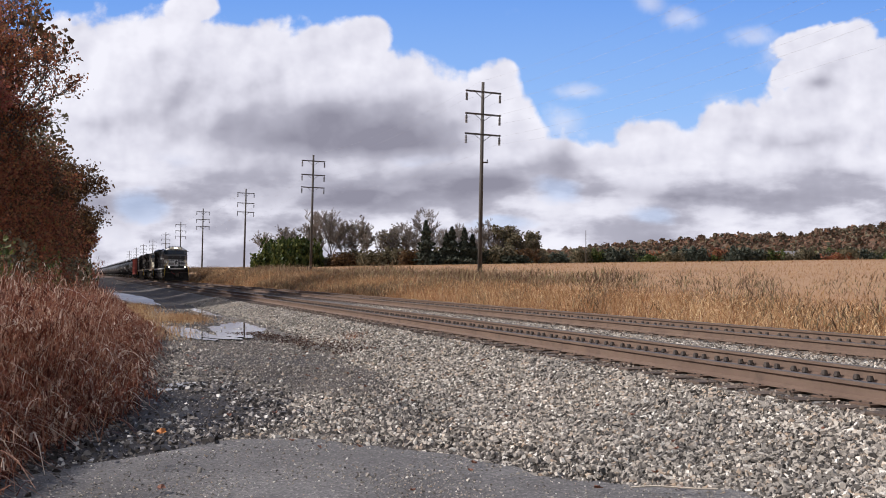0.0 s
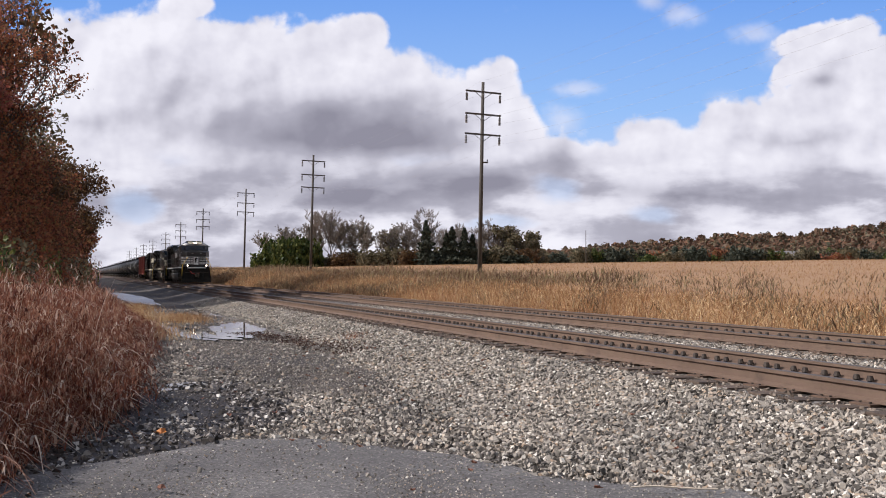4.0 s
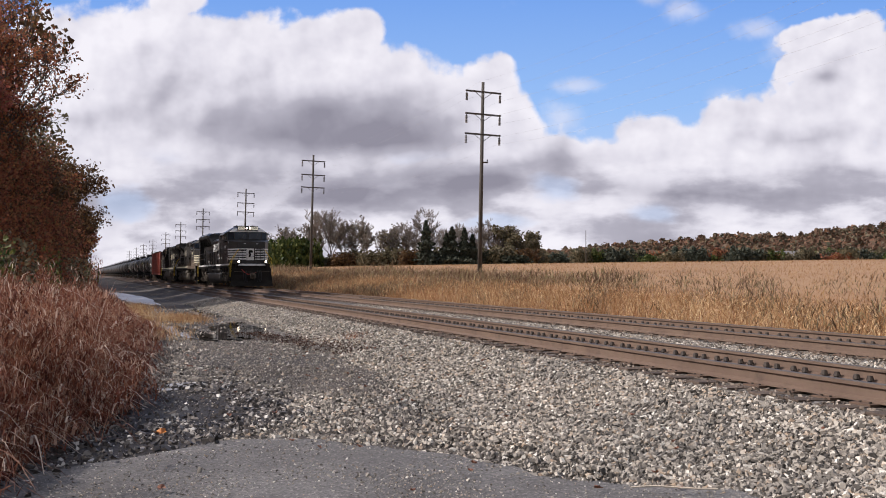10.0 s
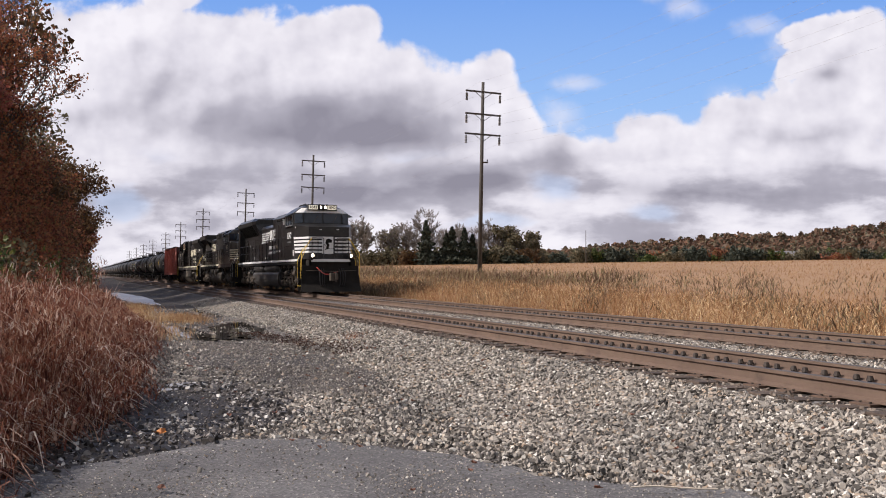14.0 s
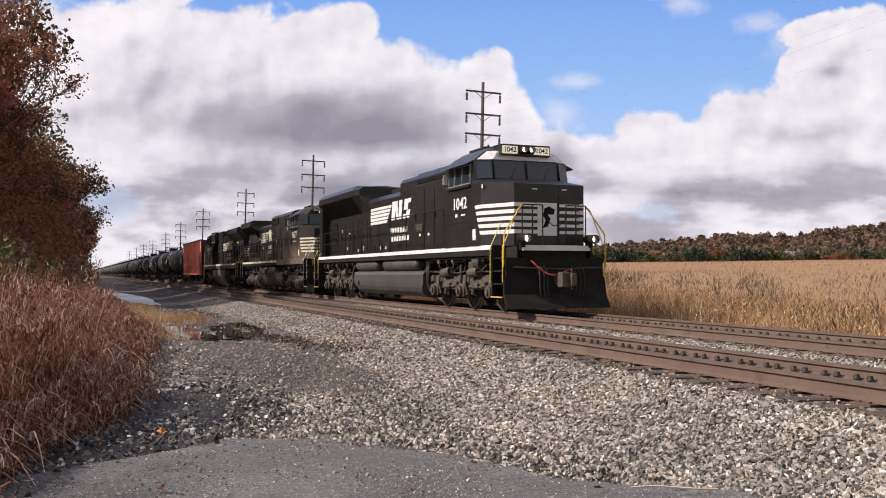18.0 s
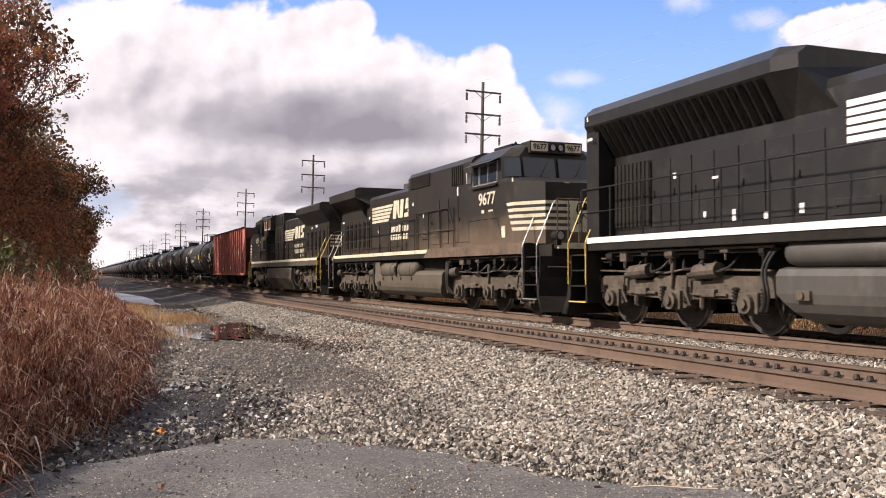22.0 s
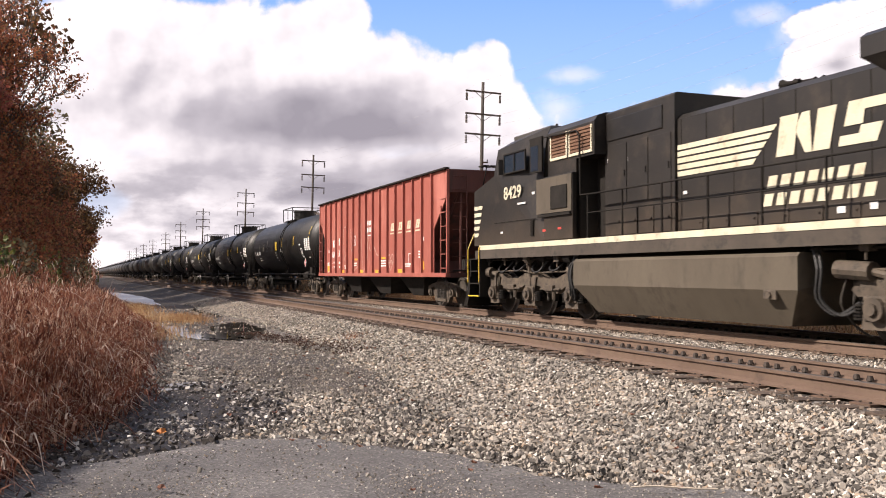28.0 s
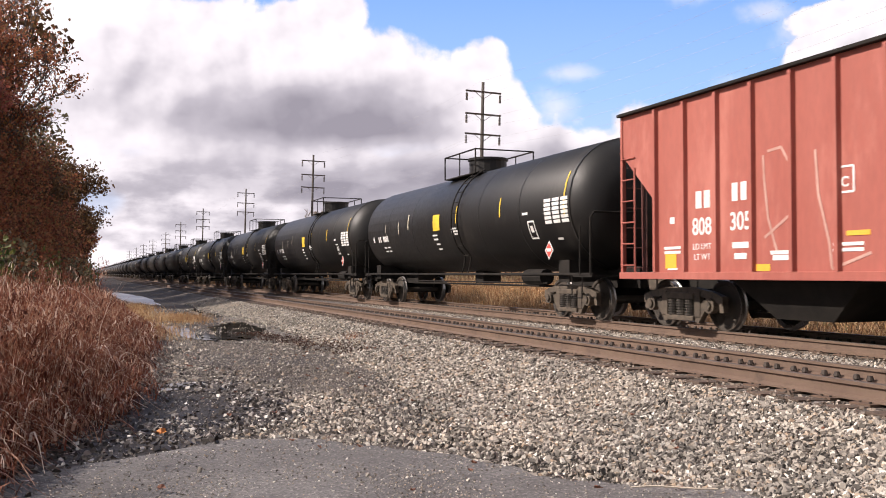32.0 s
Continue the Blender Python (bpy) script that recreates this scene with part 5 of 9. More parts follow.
# ---- rolling stock materials ----
m_black = worn("black_paint", (0.0115, 0.0108, 0.0105), (0.019, 0.0178, 0.0172), 0.9, 0.38, 0.0, (0.03, 0.027, 0.024), 25, 0.05, spec=0.45)
m_dusty = worn("dusty_black_paint", (0.0135, 0.0122, 0.0112), (0.027, 0.0232, 0.02), 0.8, 0.5, 0.0, (0.04, 0.032, 0.025), 25, 0.05, spec=0.35)
m_tan = worn("tan_dusted_steel", (0.075, 0.06, 0.042), (0.115, 0.094, 0.067), 0.9, 0.75, 0.0, (0.055, 0.044, 0.032), 30, 0.06, stretch=(1, 1, 0.5))
m_grime = worn("brown_road_grime", (0.085, 0.065, 0.05), (0.14, 0.105, 0.08), 1.4, 0.8, 0.0, (0.06, 0.05, 0.04), 30, 0.1)
m_frame = worn("dusty_truck_frame", (0.05, 0.039, 0.029), (0.135, 0.105, 0.076), 3.2, 0.75, 0.1, (0.024, 0.021, 0.018), 30, 0.2)
m_truck = worn("oily_truck_frame", (0.028, 0.024, 0.02), (0.065, 0.055, 0.045), 2.2, 0.75, 0.1, (0.11, 0.092, 0.072), 30, 0.2)
m_under = worn("black_underframe", (0.011, 0.0098, 0.0088), (0.026, 0.0225, 0.019), 2.0, 0.85, 0.0, None, 30, 0.2, spec=0.2)
m_tankf = worn("grey_fuel_tank", (0.05, 0.046, 0.041), (0.085, 0.079, 0.071), 0.9, 0.55, 0.1, (0.10, 0.09, 0.08), 30, 0.06, stretch=(1, 1, 0.5))
m_whitep = worn("white_paint", (0.74, 0.74, 0.72), (0.82, 0.82, 0.80), 1.5, 0.5, 0, (0.6, 0.57, 0.52), 40, 0.05)
m_cream = worn("aged_cream_paint", (0.58, 0.535, 0.39), (0.70, 0.655, 0.50), 1.5, 0.6, 0, (0.36, 0.31, 0.22), 40, 0.05)
m_yellow = worn("yellow_paint", (0.72, 0.48, 0.03), (0.80, 0.56, 0.06), 2.0, 0.5, 0, (0.5, 0.35, 0.08), 40, 0.05)
m_orange = worn("orange_panel", (0.80, 0.36, 0.03), (0.85, 0.45, 0.05), 2.0, 0.6)
m_reds = worn("hopper_red", (0.31, 0.08, 0.058), (0.39, 0.115, 0.086), 0.5, 0.65, 0, (0.44, 0.155, 0.12), 12, 0.06, stretch=(1, 1, 0.35))
# hopper red darkened for the shade on the car's ends, with stains
m_shadedred = worn("shaded_stained_red", (0.045, 0.018, 0.016), (0.13, 0.042, 0.034), 0.9, 0.75, 0, (0.03, 0.02, 0.018), 12, 0.06, stretch=(1, 1, 0.35))
m_tread = worn("polished_tread", (0.30, 0.28, 0.26), (0.42, 0.40, 0.38), 6, 0.3, 0.8)
m_tank = worn("black_tank_paint", (0.012, 0.0115, 0.0115), (0.022, 0.021, 0.02), 0.5, 0.5, 0.0, (0.038, 0.034, 0.03), 14, 0.04, stretch=(1, 1, 0.5), rand=0.45, spec=0.35)
m_rubber = worn("black_hose", (0.01, 0.01, 0.01), (0.02, 0.02, 0.02), 5, 0.6)
m_redp = worn("red_paint", (0.5, 0.05, 0.04), (0.6, 0.08, 0.06), 3, 0.5)
m_spray = worn("faded_spray_paint", (0.42, 0.22, 0.18), (0.56, 0.36, 0.30), 3, 0.7)

m_dustsill = worn("dust_browned_sill", (0.05, 0.04, 0.031), (0.085, 0.068, 0.052), 1.5, 0.8, 0.0, (0.03, 0.026, 0.022), 30, 0.1)
m_orangedust = worn("orange_road_dust", (0.085, 0.058, 0.04), (0.17, 0.115, 0.076), 1.6, 0.85, 0.0, (0.035, 0.028, 0.022), 30, 0.1)
m_rustlouvre = worn("rusty_louvre", (0.10, 0.05, 0.03), (0.2, 0.105, 0.06), 3.0, 0.8)


def road_dust(m, z0, z1, amount):
    """Pale road dust thrown up on the lower body, fading upwards in blotches."""
    nt = m.node_tree
    b = next(n for n in nt.nodes if n.type == "BSDF_PRINCIPLED")
    was = b.inputs["Base Color"].links[0].from_socket
    sep = nt.nodes.new("ShaderNodeSeparateXYZ")
    nt.links.new(nt.nodes.new("ShaderNodeTexCoord").outputs["Object"], sep.inputs[0])
    h = calc(nt, "ADD", sep.outputs["Z"], calc(nt, "MULTIPLY", calc(nt, "SUBTRACT", fbm(nt, 1.6, 5, 0.6), 0.5), 1.3))
    low = calc(nt, "SUBTRACT", 1.0, smooth(nt, h, z0, z1))
    if amount > 0.5:      # thickest behind the leading truck
        low = calc(nt, "MULTIPLY", low, calc(nt, "SUBTRACT", 1.0, smooth(nt, sep.outputs["Y"], -4.0, 0.5)))
    nt.links.new(mix(nt, calc(nt, "MULTIPLY", low, amount), was, (0.13, 0.094, 0.064)), b.inputs["Base Color"])


road_dust(m_dusty, 1.6, 2.7, 0.3)
m_lead = m_dusty.copy()      # the second engine wears the dust of the road
road_dust(m_lead, 1.75, 2.75, 0.8)
m_glass, nt, b = node_mat("tinted_glass")
b.inputs["Base Color"].default_value = (0.02, 0.03, 0.045, 1)
b.inputs["Roughness"].default_value, b.inputs["Specular IOR Level"].default_value = 0.06, 0.8
m_lamp, nt, b = node_mat("lit_headlight")
b.inputs["Base Color"].default_value = (0.9, 0.85, 0.75, 1)
b.inputs["Emission Color"].default_value, b.inputs["Emission Strength"].default_value = (1.0, 0.86, 0.66, 1), 8.0
m_dim, nt, b = node_mat("ditch_light")
b.inputs["Base Color"].default_value = (0.9, 0.85, 0.75, 1)
b.inputs["Emission Color"].default_value, b.inputs["Emission Strength"].default_value = (1.0, 0.84, 0.62, 1), 5.0
m_alum = worn("dull_aluminium", (0.30, 0.30, 0.29), (0.46, 0.45, 0.43), 4, 0.45, 0.5, (0.2, 0.19, 0.17), 30, 0.05)
m_board, nt, b = node_mat("lit_number_board")
b.inputs["Base Color"].default_value = (0.7, 0.66, 0.52, 1)
b.inputs["Emission Color"].default_value, b.inputs["Emission Strength"].default_value = (1.0, 0.93, 0.72, 1), 0.4
m_lens = worn("unlit_lens", (0.5, 0.5, 0.5), (0.6, 0.6, 0.6), 9, 0.15)

m_wheel = worn("dark_oily_wheel", (0.032, 0.026, 0.02), (0.07, 0.056, 0.043), 3.0, 0.8)
SPIN = []      # (wheelset, radius, turned)


def face_plate(bm, side, xh, pts, thick=0.006):
    """A thin flat shape of (y, z) points on the side wall at x = xh."""
    return prism(bm, pts, "x", side * xh, side * (xh + thick))


def text_mesh(txt, size, material, bold=0.0):
    cu = bpy.data.curves.new("text", "FONT")
    cu.body, cu.size, cu.extrude, cu.offset = txt, size, 0.003, bold
    cu.align_x, cu.align_y = "CENTER", "CENTER"
    ob = bpy.data.objects.new("text", cu)
    scene.collection.objects.link(ob)
    me = bpy.data.meshes.new_from_object(ob.evaluated_get(bpy.context.evaluated_depsgraph_get()))
    bpy.data.objects.remove(ob)
    me.materials.clear()
    me.materials.append(material)
    return me


SIDE_TURN = {-1: Matrix(((0, 0, -1, 0), (-1, 0, 0, 0), (0, 1, 0, 0), (0, 0, 0, 1))), 1: Matrix(((0, 0, 1, 0), (1, 0, 0, 0), (0, 1, 0, 0), (0, 0, 0, 1)))}
FRONT_TURN = Matrix(((1, 0, 0, 0), (0, 0, -1, 0), (0, 1, 0, 0), (0, 0, 0, 1)))      # faces -y


def lettering(name, txt, size, material, parent, turn, x, y, z, label, bold=0.0, squeeze=1.0):
    ob = new(name, text_mesh(txt, size, material, bold))
    ob.parent = parent
    ob.matrix_basis = Matrix.Translation((x, y, z)) @ turn @ Matrix.Diagonal((squeeze, 1, 1, 1))
    return tagged(ob, label)


def wheelset(parent, y, r, half=0.75):
    bm = bmesh.new()
    for s in (-1, 1):
        n = 28
        prof = [(0.075, r * 0.25), (0.075, r * 0.32), (0.03, r * 0.4), (0.03, r * 0.8), (0.06, r * 0.86), (0.062, r * 0.985), (0.05, r), (-0.03, r), (-0.045, r + 0.028), (-0.065, r + 0.02), (-0.06, r * 0.85), (-0.03, r * 0.8), (-0.03, r * 0.35), (-0.07, r * 0.25)]
        rings = [[(s * (half + px), math.cos(2 * math.pi * k / n) * pr, math.sin(2 * math.pi * k / n) * pr) for k in range(n)] for px, pr in prof]
        loft(bm, rings)
    bar(bm, (-half - 0.22, 0, 0), (half + 0.22, 0, 0), 0.085, 10)
    for s in (-1, 1):      # bearing cap bolts
        for k in range(3):
            a = k * 2.094
            bar(bm, (s * (half + 0.07), 0.1 * math.cos(a) * r / 0.5, 0.1 * math.sin(a) * r / 0.5), (s * (half + 0.1), 0.1 * math.cos(a) * r / 0.5, 0.1 * math.sin(a) * r / 0.5), 0.025, 6)
    for f in bm.faces:
        c = f.calc_center_median()
        f.material_index = 1 if math.hypot(c.y, c.z) > r * 0.93 else 0
    ob = part("wheelset", bm, [m_wheel, m_tread], parent, "steel wheel pair with polished treads")
    ob.matrix_basis = pose(0, y, r)
    return ob


def spring(bm, x, y, z0, z1, r=0.1, turns=5):
    h = (z1 - z0) / turns
    prof = []
    for k in range(turns):
        z = z0 + h * k
        prof += [(z, r * 0.7), (z + h * 0.22, r * 0.7), (z + h * 0.25, r), (z + h * 0.75, r), (z + h * 0.78, r * 0.7)]
    prof.append((z1, r * 0.7))
    loft(bm, [[(x + math.cos(a) * q, y + math.sin(a) * q, z) for a in np.linspace(0, 2 * math.pi, 10, endpoint=False)] for z, q in prof])


def loco_truck(parent, yc, material, axles=(-2.1, 0.0, 2.1), style="emd", flip=1):
    r = 0.53
    t = new("truck")
    t.parent, t.matrix_basis = parent, pose(0, yc, 0)
    for y in axles:
        ws = wheelset(t, y, r)
        SPIN.append((ws, r, parent))
    for s in (-1, 1):
        bm = bmesh.new()
        a0, a1 = axles[0], axles[-1]
        if style == "emd":
            top = [(a0 - 0.75, 0.86), (a0 - 0.4, 0.99), (-1.3, 1.0), (-1.05, 0.9), (-0.5, 0.9), (-0.3, 1.0), (0.5, 1.0), (0.75, 0.9), (1.3, 0.9), (1.55, 1.0), (a1 + 0.4, 0.99), (a1 + 0.75, 0.86)]
            low = [(a1 + 0.75, 0.66), (a1 + 0.35, 0.62), (a1 + 0.3, 0.42), (a1 - 0.3, 0.42), (a1 - 0.4, 0.6), (0.5, 0.56), (0.32, 0.4), (-0.32, 0.4), (-0.5, 0.56), (a0 + 0.4, 0.6), (a0 + 0.3, 0.42), (a0 - 0.3, 0.42), (a0 - 0.35, 0.62), (a0 - 0.75, 0.66)]
        elif style == "gull":
            top = [(a0 - 0.5, 0.8), (a0 - 0.3, 1.05), (a0 + 0.35, 1.05), (a0 + 0.75, 0.92), (-0.75, 0.92), (-0.35, 1.06), (0.35, 1.06), (0.75, 0.92), (a1 - 0.75, 0.92), (a1 - 0.35, 1.05), (a1 + 0.3, 1.05), (a1 + 0.5, 0.8)]
            low = [(a1 + 0.4, 0.7), (a1 - 0.35, 0.74), (a1 - 0.75, 0.56), (0.85, 0.56), (0.4, 0.74), (-0.4, 0.74), (-0.85, 0.56), (a0 + 0.75, 0.56), (a0 + 0.35, 0.74), (a0 - 0.4, 0.7)]
        else:
            top = [(a0 - 0.6, 0.98), (-1.1, 1.0), (-0.95, 0.93), (0.95, 0.93), (1.1, 1.0), (a1 + 0.6, 0.98)]
            low = [(a1 + 0.65, 0.6), (a1 + 0.5, 0.3), (a1 - 0.25, 0.27), (a1 - 0.35, 0.62), (0.45, 0.62), (0.4, 0.3), (-0.4, 0.3), (-0.45, 0.62), (a0 + 0.35, 0.62), (a0 + 0.25, 0.27), (a0 - 0.5, 0.3), (a0 - 0.65, 0.6)]
        prism(bm, top + low, "x", s * 0.98, s * 1.16)
        for y in axles:      # journal boxes with round caps
            if style == "gull":
                prism(bm, [(y - 0.3, 0.24), (y + 0.3, 0.24), (y + 0.24, 0.6), (y + 0.34, 0.95), (y - 0.34, 0.95), (y - 0.24, 0.6)], "x", s * 1.0, s * 1.2)
            box(bm, s * 1.1 - 0.13, s * 1.1 + 0.13, y - 0.24, y + 0.24, 0.36, 0.72, 0.03)
            bar(bm, (s * 1.2, y, r), (s * 1.31, y, r), 0.17, 14)
            bar(bm, (s * 1.3, y, r), (s * 1.36, y, r), 0.09, 8)
        part("side_frame", bm, material, t, "dusty cast steel truck side frame")
        for y in axles:
            for d in (-0.36, 0.36):
                bm = bmesh.new()
                spring(bm, s * 1.13, y + d, 0.5 if style == "emd" else 0.36, 0.8 if style == "emd" else 0.6, 0.105)
                part("coil_spring", bm, m_under, t)
        bm = bmesh.new()
        ys = (-1.05, 1.05) if style == "emd" else (a0 - 0.35, a1 + 0.35)
        for y in ys:      # brake cylinders and rigging
            bar(bm, (s * 1.22, y - 0.33, 1.1), (s * 1.22, y + 0.3, 1.06), 0.14, 12)
            bar(bm, (s * 1.22, y + 0.3, 1.06), (s * 1.2, y + 0.55, 1.0), 0.06, 8)
            pipe(bm, [(s * 1.25, y + 0.55, 1.0), (s * 1.27, y + 0.58, 0.7), (s * 1.22, y + 0.5, 0.45)], 0.035)
        pipe(bm, [(s * 1.2, a0 - 0.6, 1.08), (s * 1.2, -0.4, 1.12), (s * 1.2, 0.2, 1.05), (s * 1.2, a1 + 0.5, 1.1)], 0.022)
        part("brake_rigging", bm, material, t)
        bm = bmesh.new()      # damper strut
        bar(bm, (s * 1.2, -0.02, 1.25), (s * 1.2, 0.05, 0.75), 0.035, 8)
        bar(bm, (s * 1.2, -0.02, 1.3), (s * 1.2, 0.0, 1.05), 0.055, 8)
        part("damper", bm, material, t)
        for y in axles:
            for d in (-1, 1):
                bm = bmesh.new()      # brake shoe on its hanger
                prism(bm, [(y + d * (r + 0.02), 0.36), (y + d * (r + 0.12), 0.36), (y + d * (r + 0.12), 0.72), (y + d * (r - 0.01), 0.72)], "x", s * 0.72, s * 0.84)
                bar(bm, (s * 1.0, y + d * (r + 0.09), 0.38), (s * 1.0, y + d * (r + 0.05), 0.95), 0.028, 6)
                part("brake_shoe", bm, m_truck, t)
        for y, d in ((axles[0], -1), (axles[-1], 1)):
            hose(t, [(s * 1.18, y + d * 0.55, 1.0), (s * 1.2, y + d * 0.66, 0.6), (s * 1.0, y + d * 0.6, 0.28), (s * 0.78, y + d * 0.5, 0.1)], m_truck, "sand_pipe", 0.02)
        for k, y in enumerate((-1.5, -0.6, 0.45, 1.35)):
            hose(t, [(s * 1.05, y - 0.25, 1.4), (s * 1.26, y - 0.2, 1.16), (s * 1.28, y + 0.15, 1.08 + 0.04 * (k % 2)), (s * 1.1, y + 0.35, 1.36)], m_rubber, "motor_cable", 0.024)
        for y in (a0 + 1.05, a1 - 1.05):
            bm = bmesh.new()      # slack adjuster and pull rod low on the frame
            box(bm, min(s * 1.14, s * 1.24), max(s * 1.14, s * 1.24), y - 0.2, y + 0.2, 0.62, 0.76, 0.02)
            bar(bm, (s * 1.19, y - 0.48, 0.66), (s * 1.19, y + 0.48, 0.66), 0.03, 6)
            bar(bm, (s * 1.19, y + 0.2, 0.6), (s * 1.19, y + 0.2, 0.42), 0.045, 6)
            part("slack_adjuster", bm, material, t)
    bm = bmesh.new()
    box(bm, -0.95, 0.95, axles[0] - 0.6, axles[-1] + 0.6, 0.62, 0.95)
    box(bm, -0.6, 0.6, -0.6, 0.6, 0.9, 1.45)
    part("bolster", bm, m_under, t)
    for y in axles:
        bm = bmesh.new()
        box(bm, -0.55, 0.55, y + 0.2, y + 0.9, 0.25, 0.75, 0.05)
        part("traction_motor", bm, m_under, t)
    return t


def coupler(parent, y, d, z=0.88):
    """Knuckle coupler at the end y, pointing along d (+1 or -1) in y."""
    bm = bmesh.new()
    box(bm, -0.11, 0.11, min(y, y - d * 0.75), max(y, y - d * 0.75) - 0.0, z - 0.13, z + 0.13, 0.03)
    box(bm, -0.19, 0.17, min(y, y - d * 0.28), max(y, y - d * 0.28), z - 0.2, z + 0.2, 0.05)
    box(bm, 0.03, 0.2, min(y + d * 0.09, y - d * 0.1), max(y + d * 0.09, y - d * 0.1), z - 0.16, z + 0.16, 0.05)
    bar(bm, (0.1, y - d * 0.02, z - 0.26), (0.1, y - d * 0.02, z + 0.28), 0.035, 8)
    return part("coupler", bm, m_frame, parent, "rusty knuckle coupler")


def hose(parent, pts, material, name="air_hose", r=0.022):
    bm = bmesh.new()
    fine = []
    for k in range(len(pts) - 1):
        p0, p1, p2, p3 = (Vector(pts[max(0, k - 1)]), Vector(pts[k]), Vector(pts[k + 1]), Vector(pts[min(len(pts) - 1, k + 2)]))
        for t in (0, 0.25, 0.5, 0.75):
            fine.append(0.5 * ((2 * p1) + (p2 - p0) * t + (2 * p0 - 5 * p1 + 4 * p2 - p3) * t * t + (3 * p1 - p0 - 3 * p2 + p3) * t ** 3))
    fine.append(Vector(pts[-1]))
    rings = []
    for k, p in enumerate(fine):      # one continuous tube
        d = (fine[min(k + 1, len(fine) - 1)] - fine[max(k - 1, 0)]).normalized()
        u = d.cross(Vector((0.9, 0.3, 0.1))).normalized()
        w = d.cross(u)
        rings.append([tuple(p + u * (r * math.cos(a)) + w * (r * math.sin(a))) for a in np.linspace(0, 2 * math.pi, 6, endpoint=False)])
    loft(bm, rings)
    return part(name, bm, material, parent)


def stripes(parent, plan, z0, z1, n, gap, material, cut=0.0, name="nose_stripe"):
    """Horizontal painted bands round a plan line of (x, y) points; their ends slant by cut."""
    step = (z1 - z0) / n
    for k in range(n):
        lo, hi = z0 + k * step, z0 + (k + 1) * step - gap
        bm = bmesh.new()
        pts = [Vector((x, y)) for x, y in plan]
        lows, highs = list(pts), list(pts)
        for ends in ((0, -1) if cut >= 0 else (0,) if abs(pts[0].x) > abs(pts[-1].x) else (-1,)):
            d = (pts[1] - pts[0]).normalized() if ends == 0 else (pts[-2] - pts[-1]).normalized()
            base = (n - 1 - k) * step * abs(cut)
            lows[ends] = pts[ends] + d * (base + step * abs(cut) * 0.8)
            highs[ends] = pts[ends] + d * base
        a = [bm.verts.new((p.x, p.y, lo)) for p in lows]
        c = [bm.verts.new((p.x, p.y, hi)) for p in highs]
        for i in range(len(a) - 1):
            bm.faces.new((a[i], a[i + 1], c[i + 1], c[i]))
        part(name, bm, material, parent)


def window(parent, side, xh, y0, y1, z0, z1, frame_mat, split=True):
    """A framed pane on a side wall."""
    bm = bmesh.new()
    for (ya, yb, za, zb) in ((y0 - 0.03, y1 + 0.03, z1, z1 + 0.03), (y0 - 0.03, y1 + 0.03, z0 - 0.03, z0), (y0 - 0.03, y0, z0, z1), (y1, y1 + 0.03, z0, z1)) + (((0.5 * (y0 + y1) - 0.02, 0.5 * (y0 + y1) + 0.02, z0, z1),) if split else ()):
        box(bm, min(side * xh, side * (xh + 0.035)), max(side * xh, side * (xh + 0.035)), ya, yb, za, zb)
    w = part("window_frame", bm, frame_mat, parent)
    bm = bmesh.new()
    face_plate(bm, side, xh + 0.004, [(y0, z0), (y1, z0), (y1, z1), (y0, z1)])
    part("pane", bm, m_glass, w)
    return w


def grille(parent, side, xh, y0, y1, z0, z1, n, material=None, upright=True):
    bm = bmesh.new()
    face_plate(bm, side, xh, [(y0, z0), (y1, z0), (y1, z1), (y0, z1)], 0.008)
    for k in range(n):
        t0, t1 = (k + 0.15) / n, (k + 0.7) / n
        if upright:
            box(bm, min(side * xh, side * (xh + 0.03)), max(side * xh, side * (xh + 0.03)), y0 + (y1 - y0) * t0, y0 + (y1 - y0) * t1, z0, z1)
        else:
            box(bm, min(side * xh, side * (xh + 0.03)), max(side * xh, side * (xh + 0.03)), y0, y1, z0 + (z1 - z0) * t0, z0 + (z1 - z0) * t1)
    return part("grille", bm, material or m_under, parent)


def hood_doors(parent, side, xh, y0, y1, z0, z1, n, material):
    """Access doors: thin raised panels with latches."""
    w = (y1 - y0) / n
    for k in range(n):
        bm = bmesh.new()
        a, c = y0 + k * w + 0.03, y0 + (k + 1) * w - 0.03
        box(bm, min(side * xh, side * (xh + 0.018)), max(side * xh, side * (xh + 0.018)), a, c, z0, z1, 0.006)
        box(bm, min(side * xh, side * (xh + 0.04)), max(side * xh, side * (xh + 0.04)), c - 0.09, c - 0.05, z0 + (z1 - z0) * 0.45, z0 + (z1 - z0) * 0.55)
        part("hood_door", bm, material, parent)


def small_marks(parent, side, xh, marks, material, name="stencil_mark"):
    for y, z, w, h in marks:
        bm = bmesh.new()
        face_plate(bm, side, xh, [(y - w / 2, z - h / 2), (y + w / 2, z - h / 2), (y + w / 2, z + h / 2), (y - w / 2, z + h / 2)], 0.004)
        part(name, bm, material, parent)


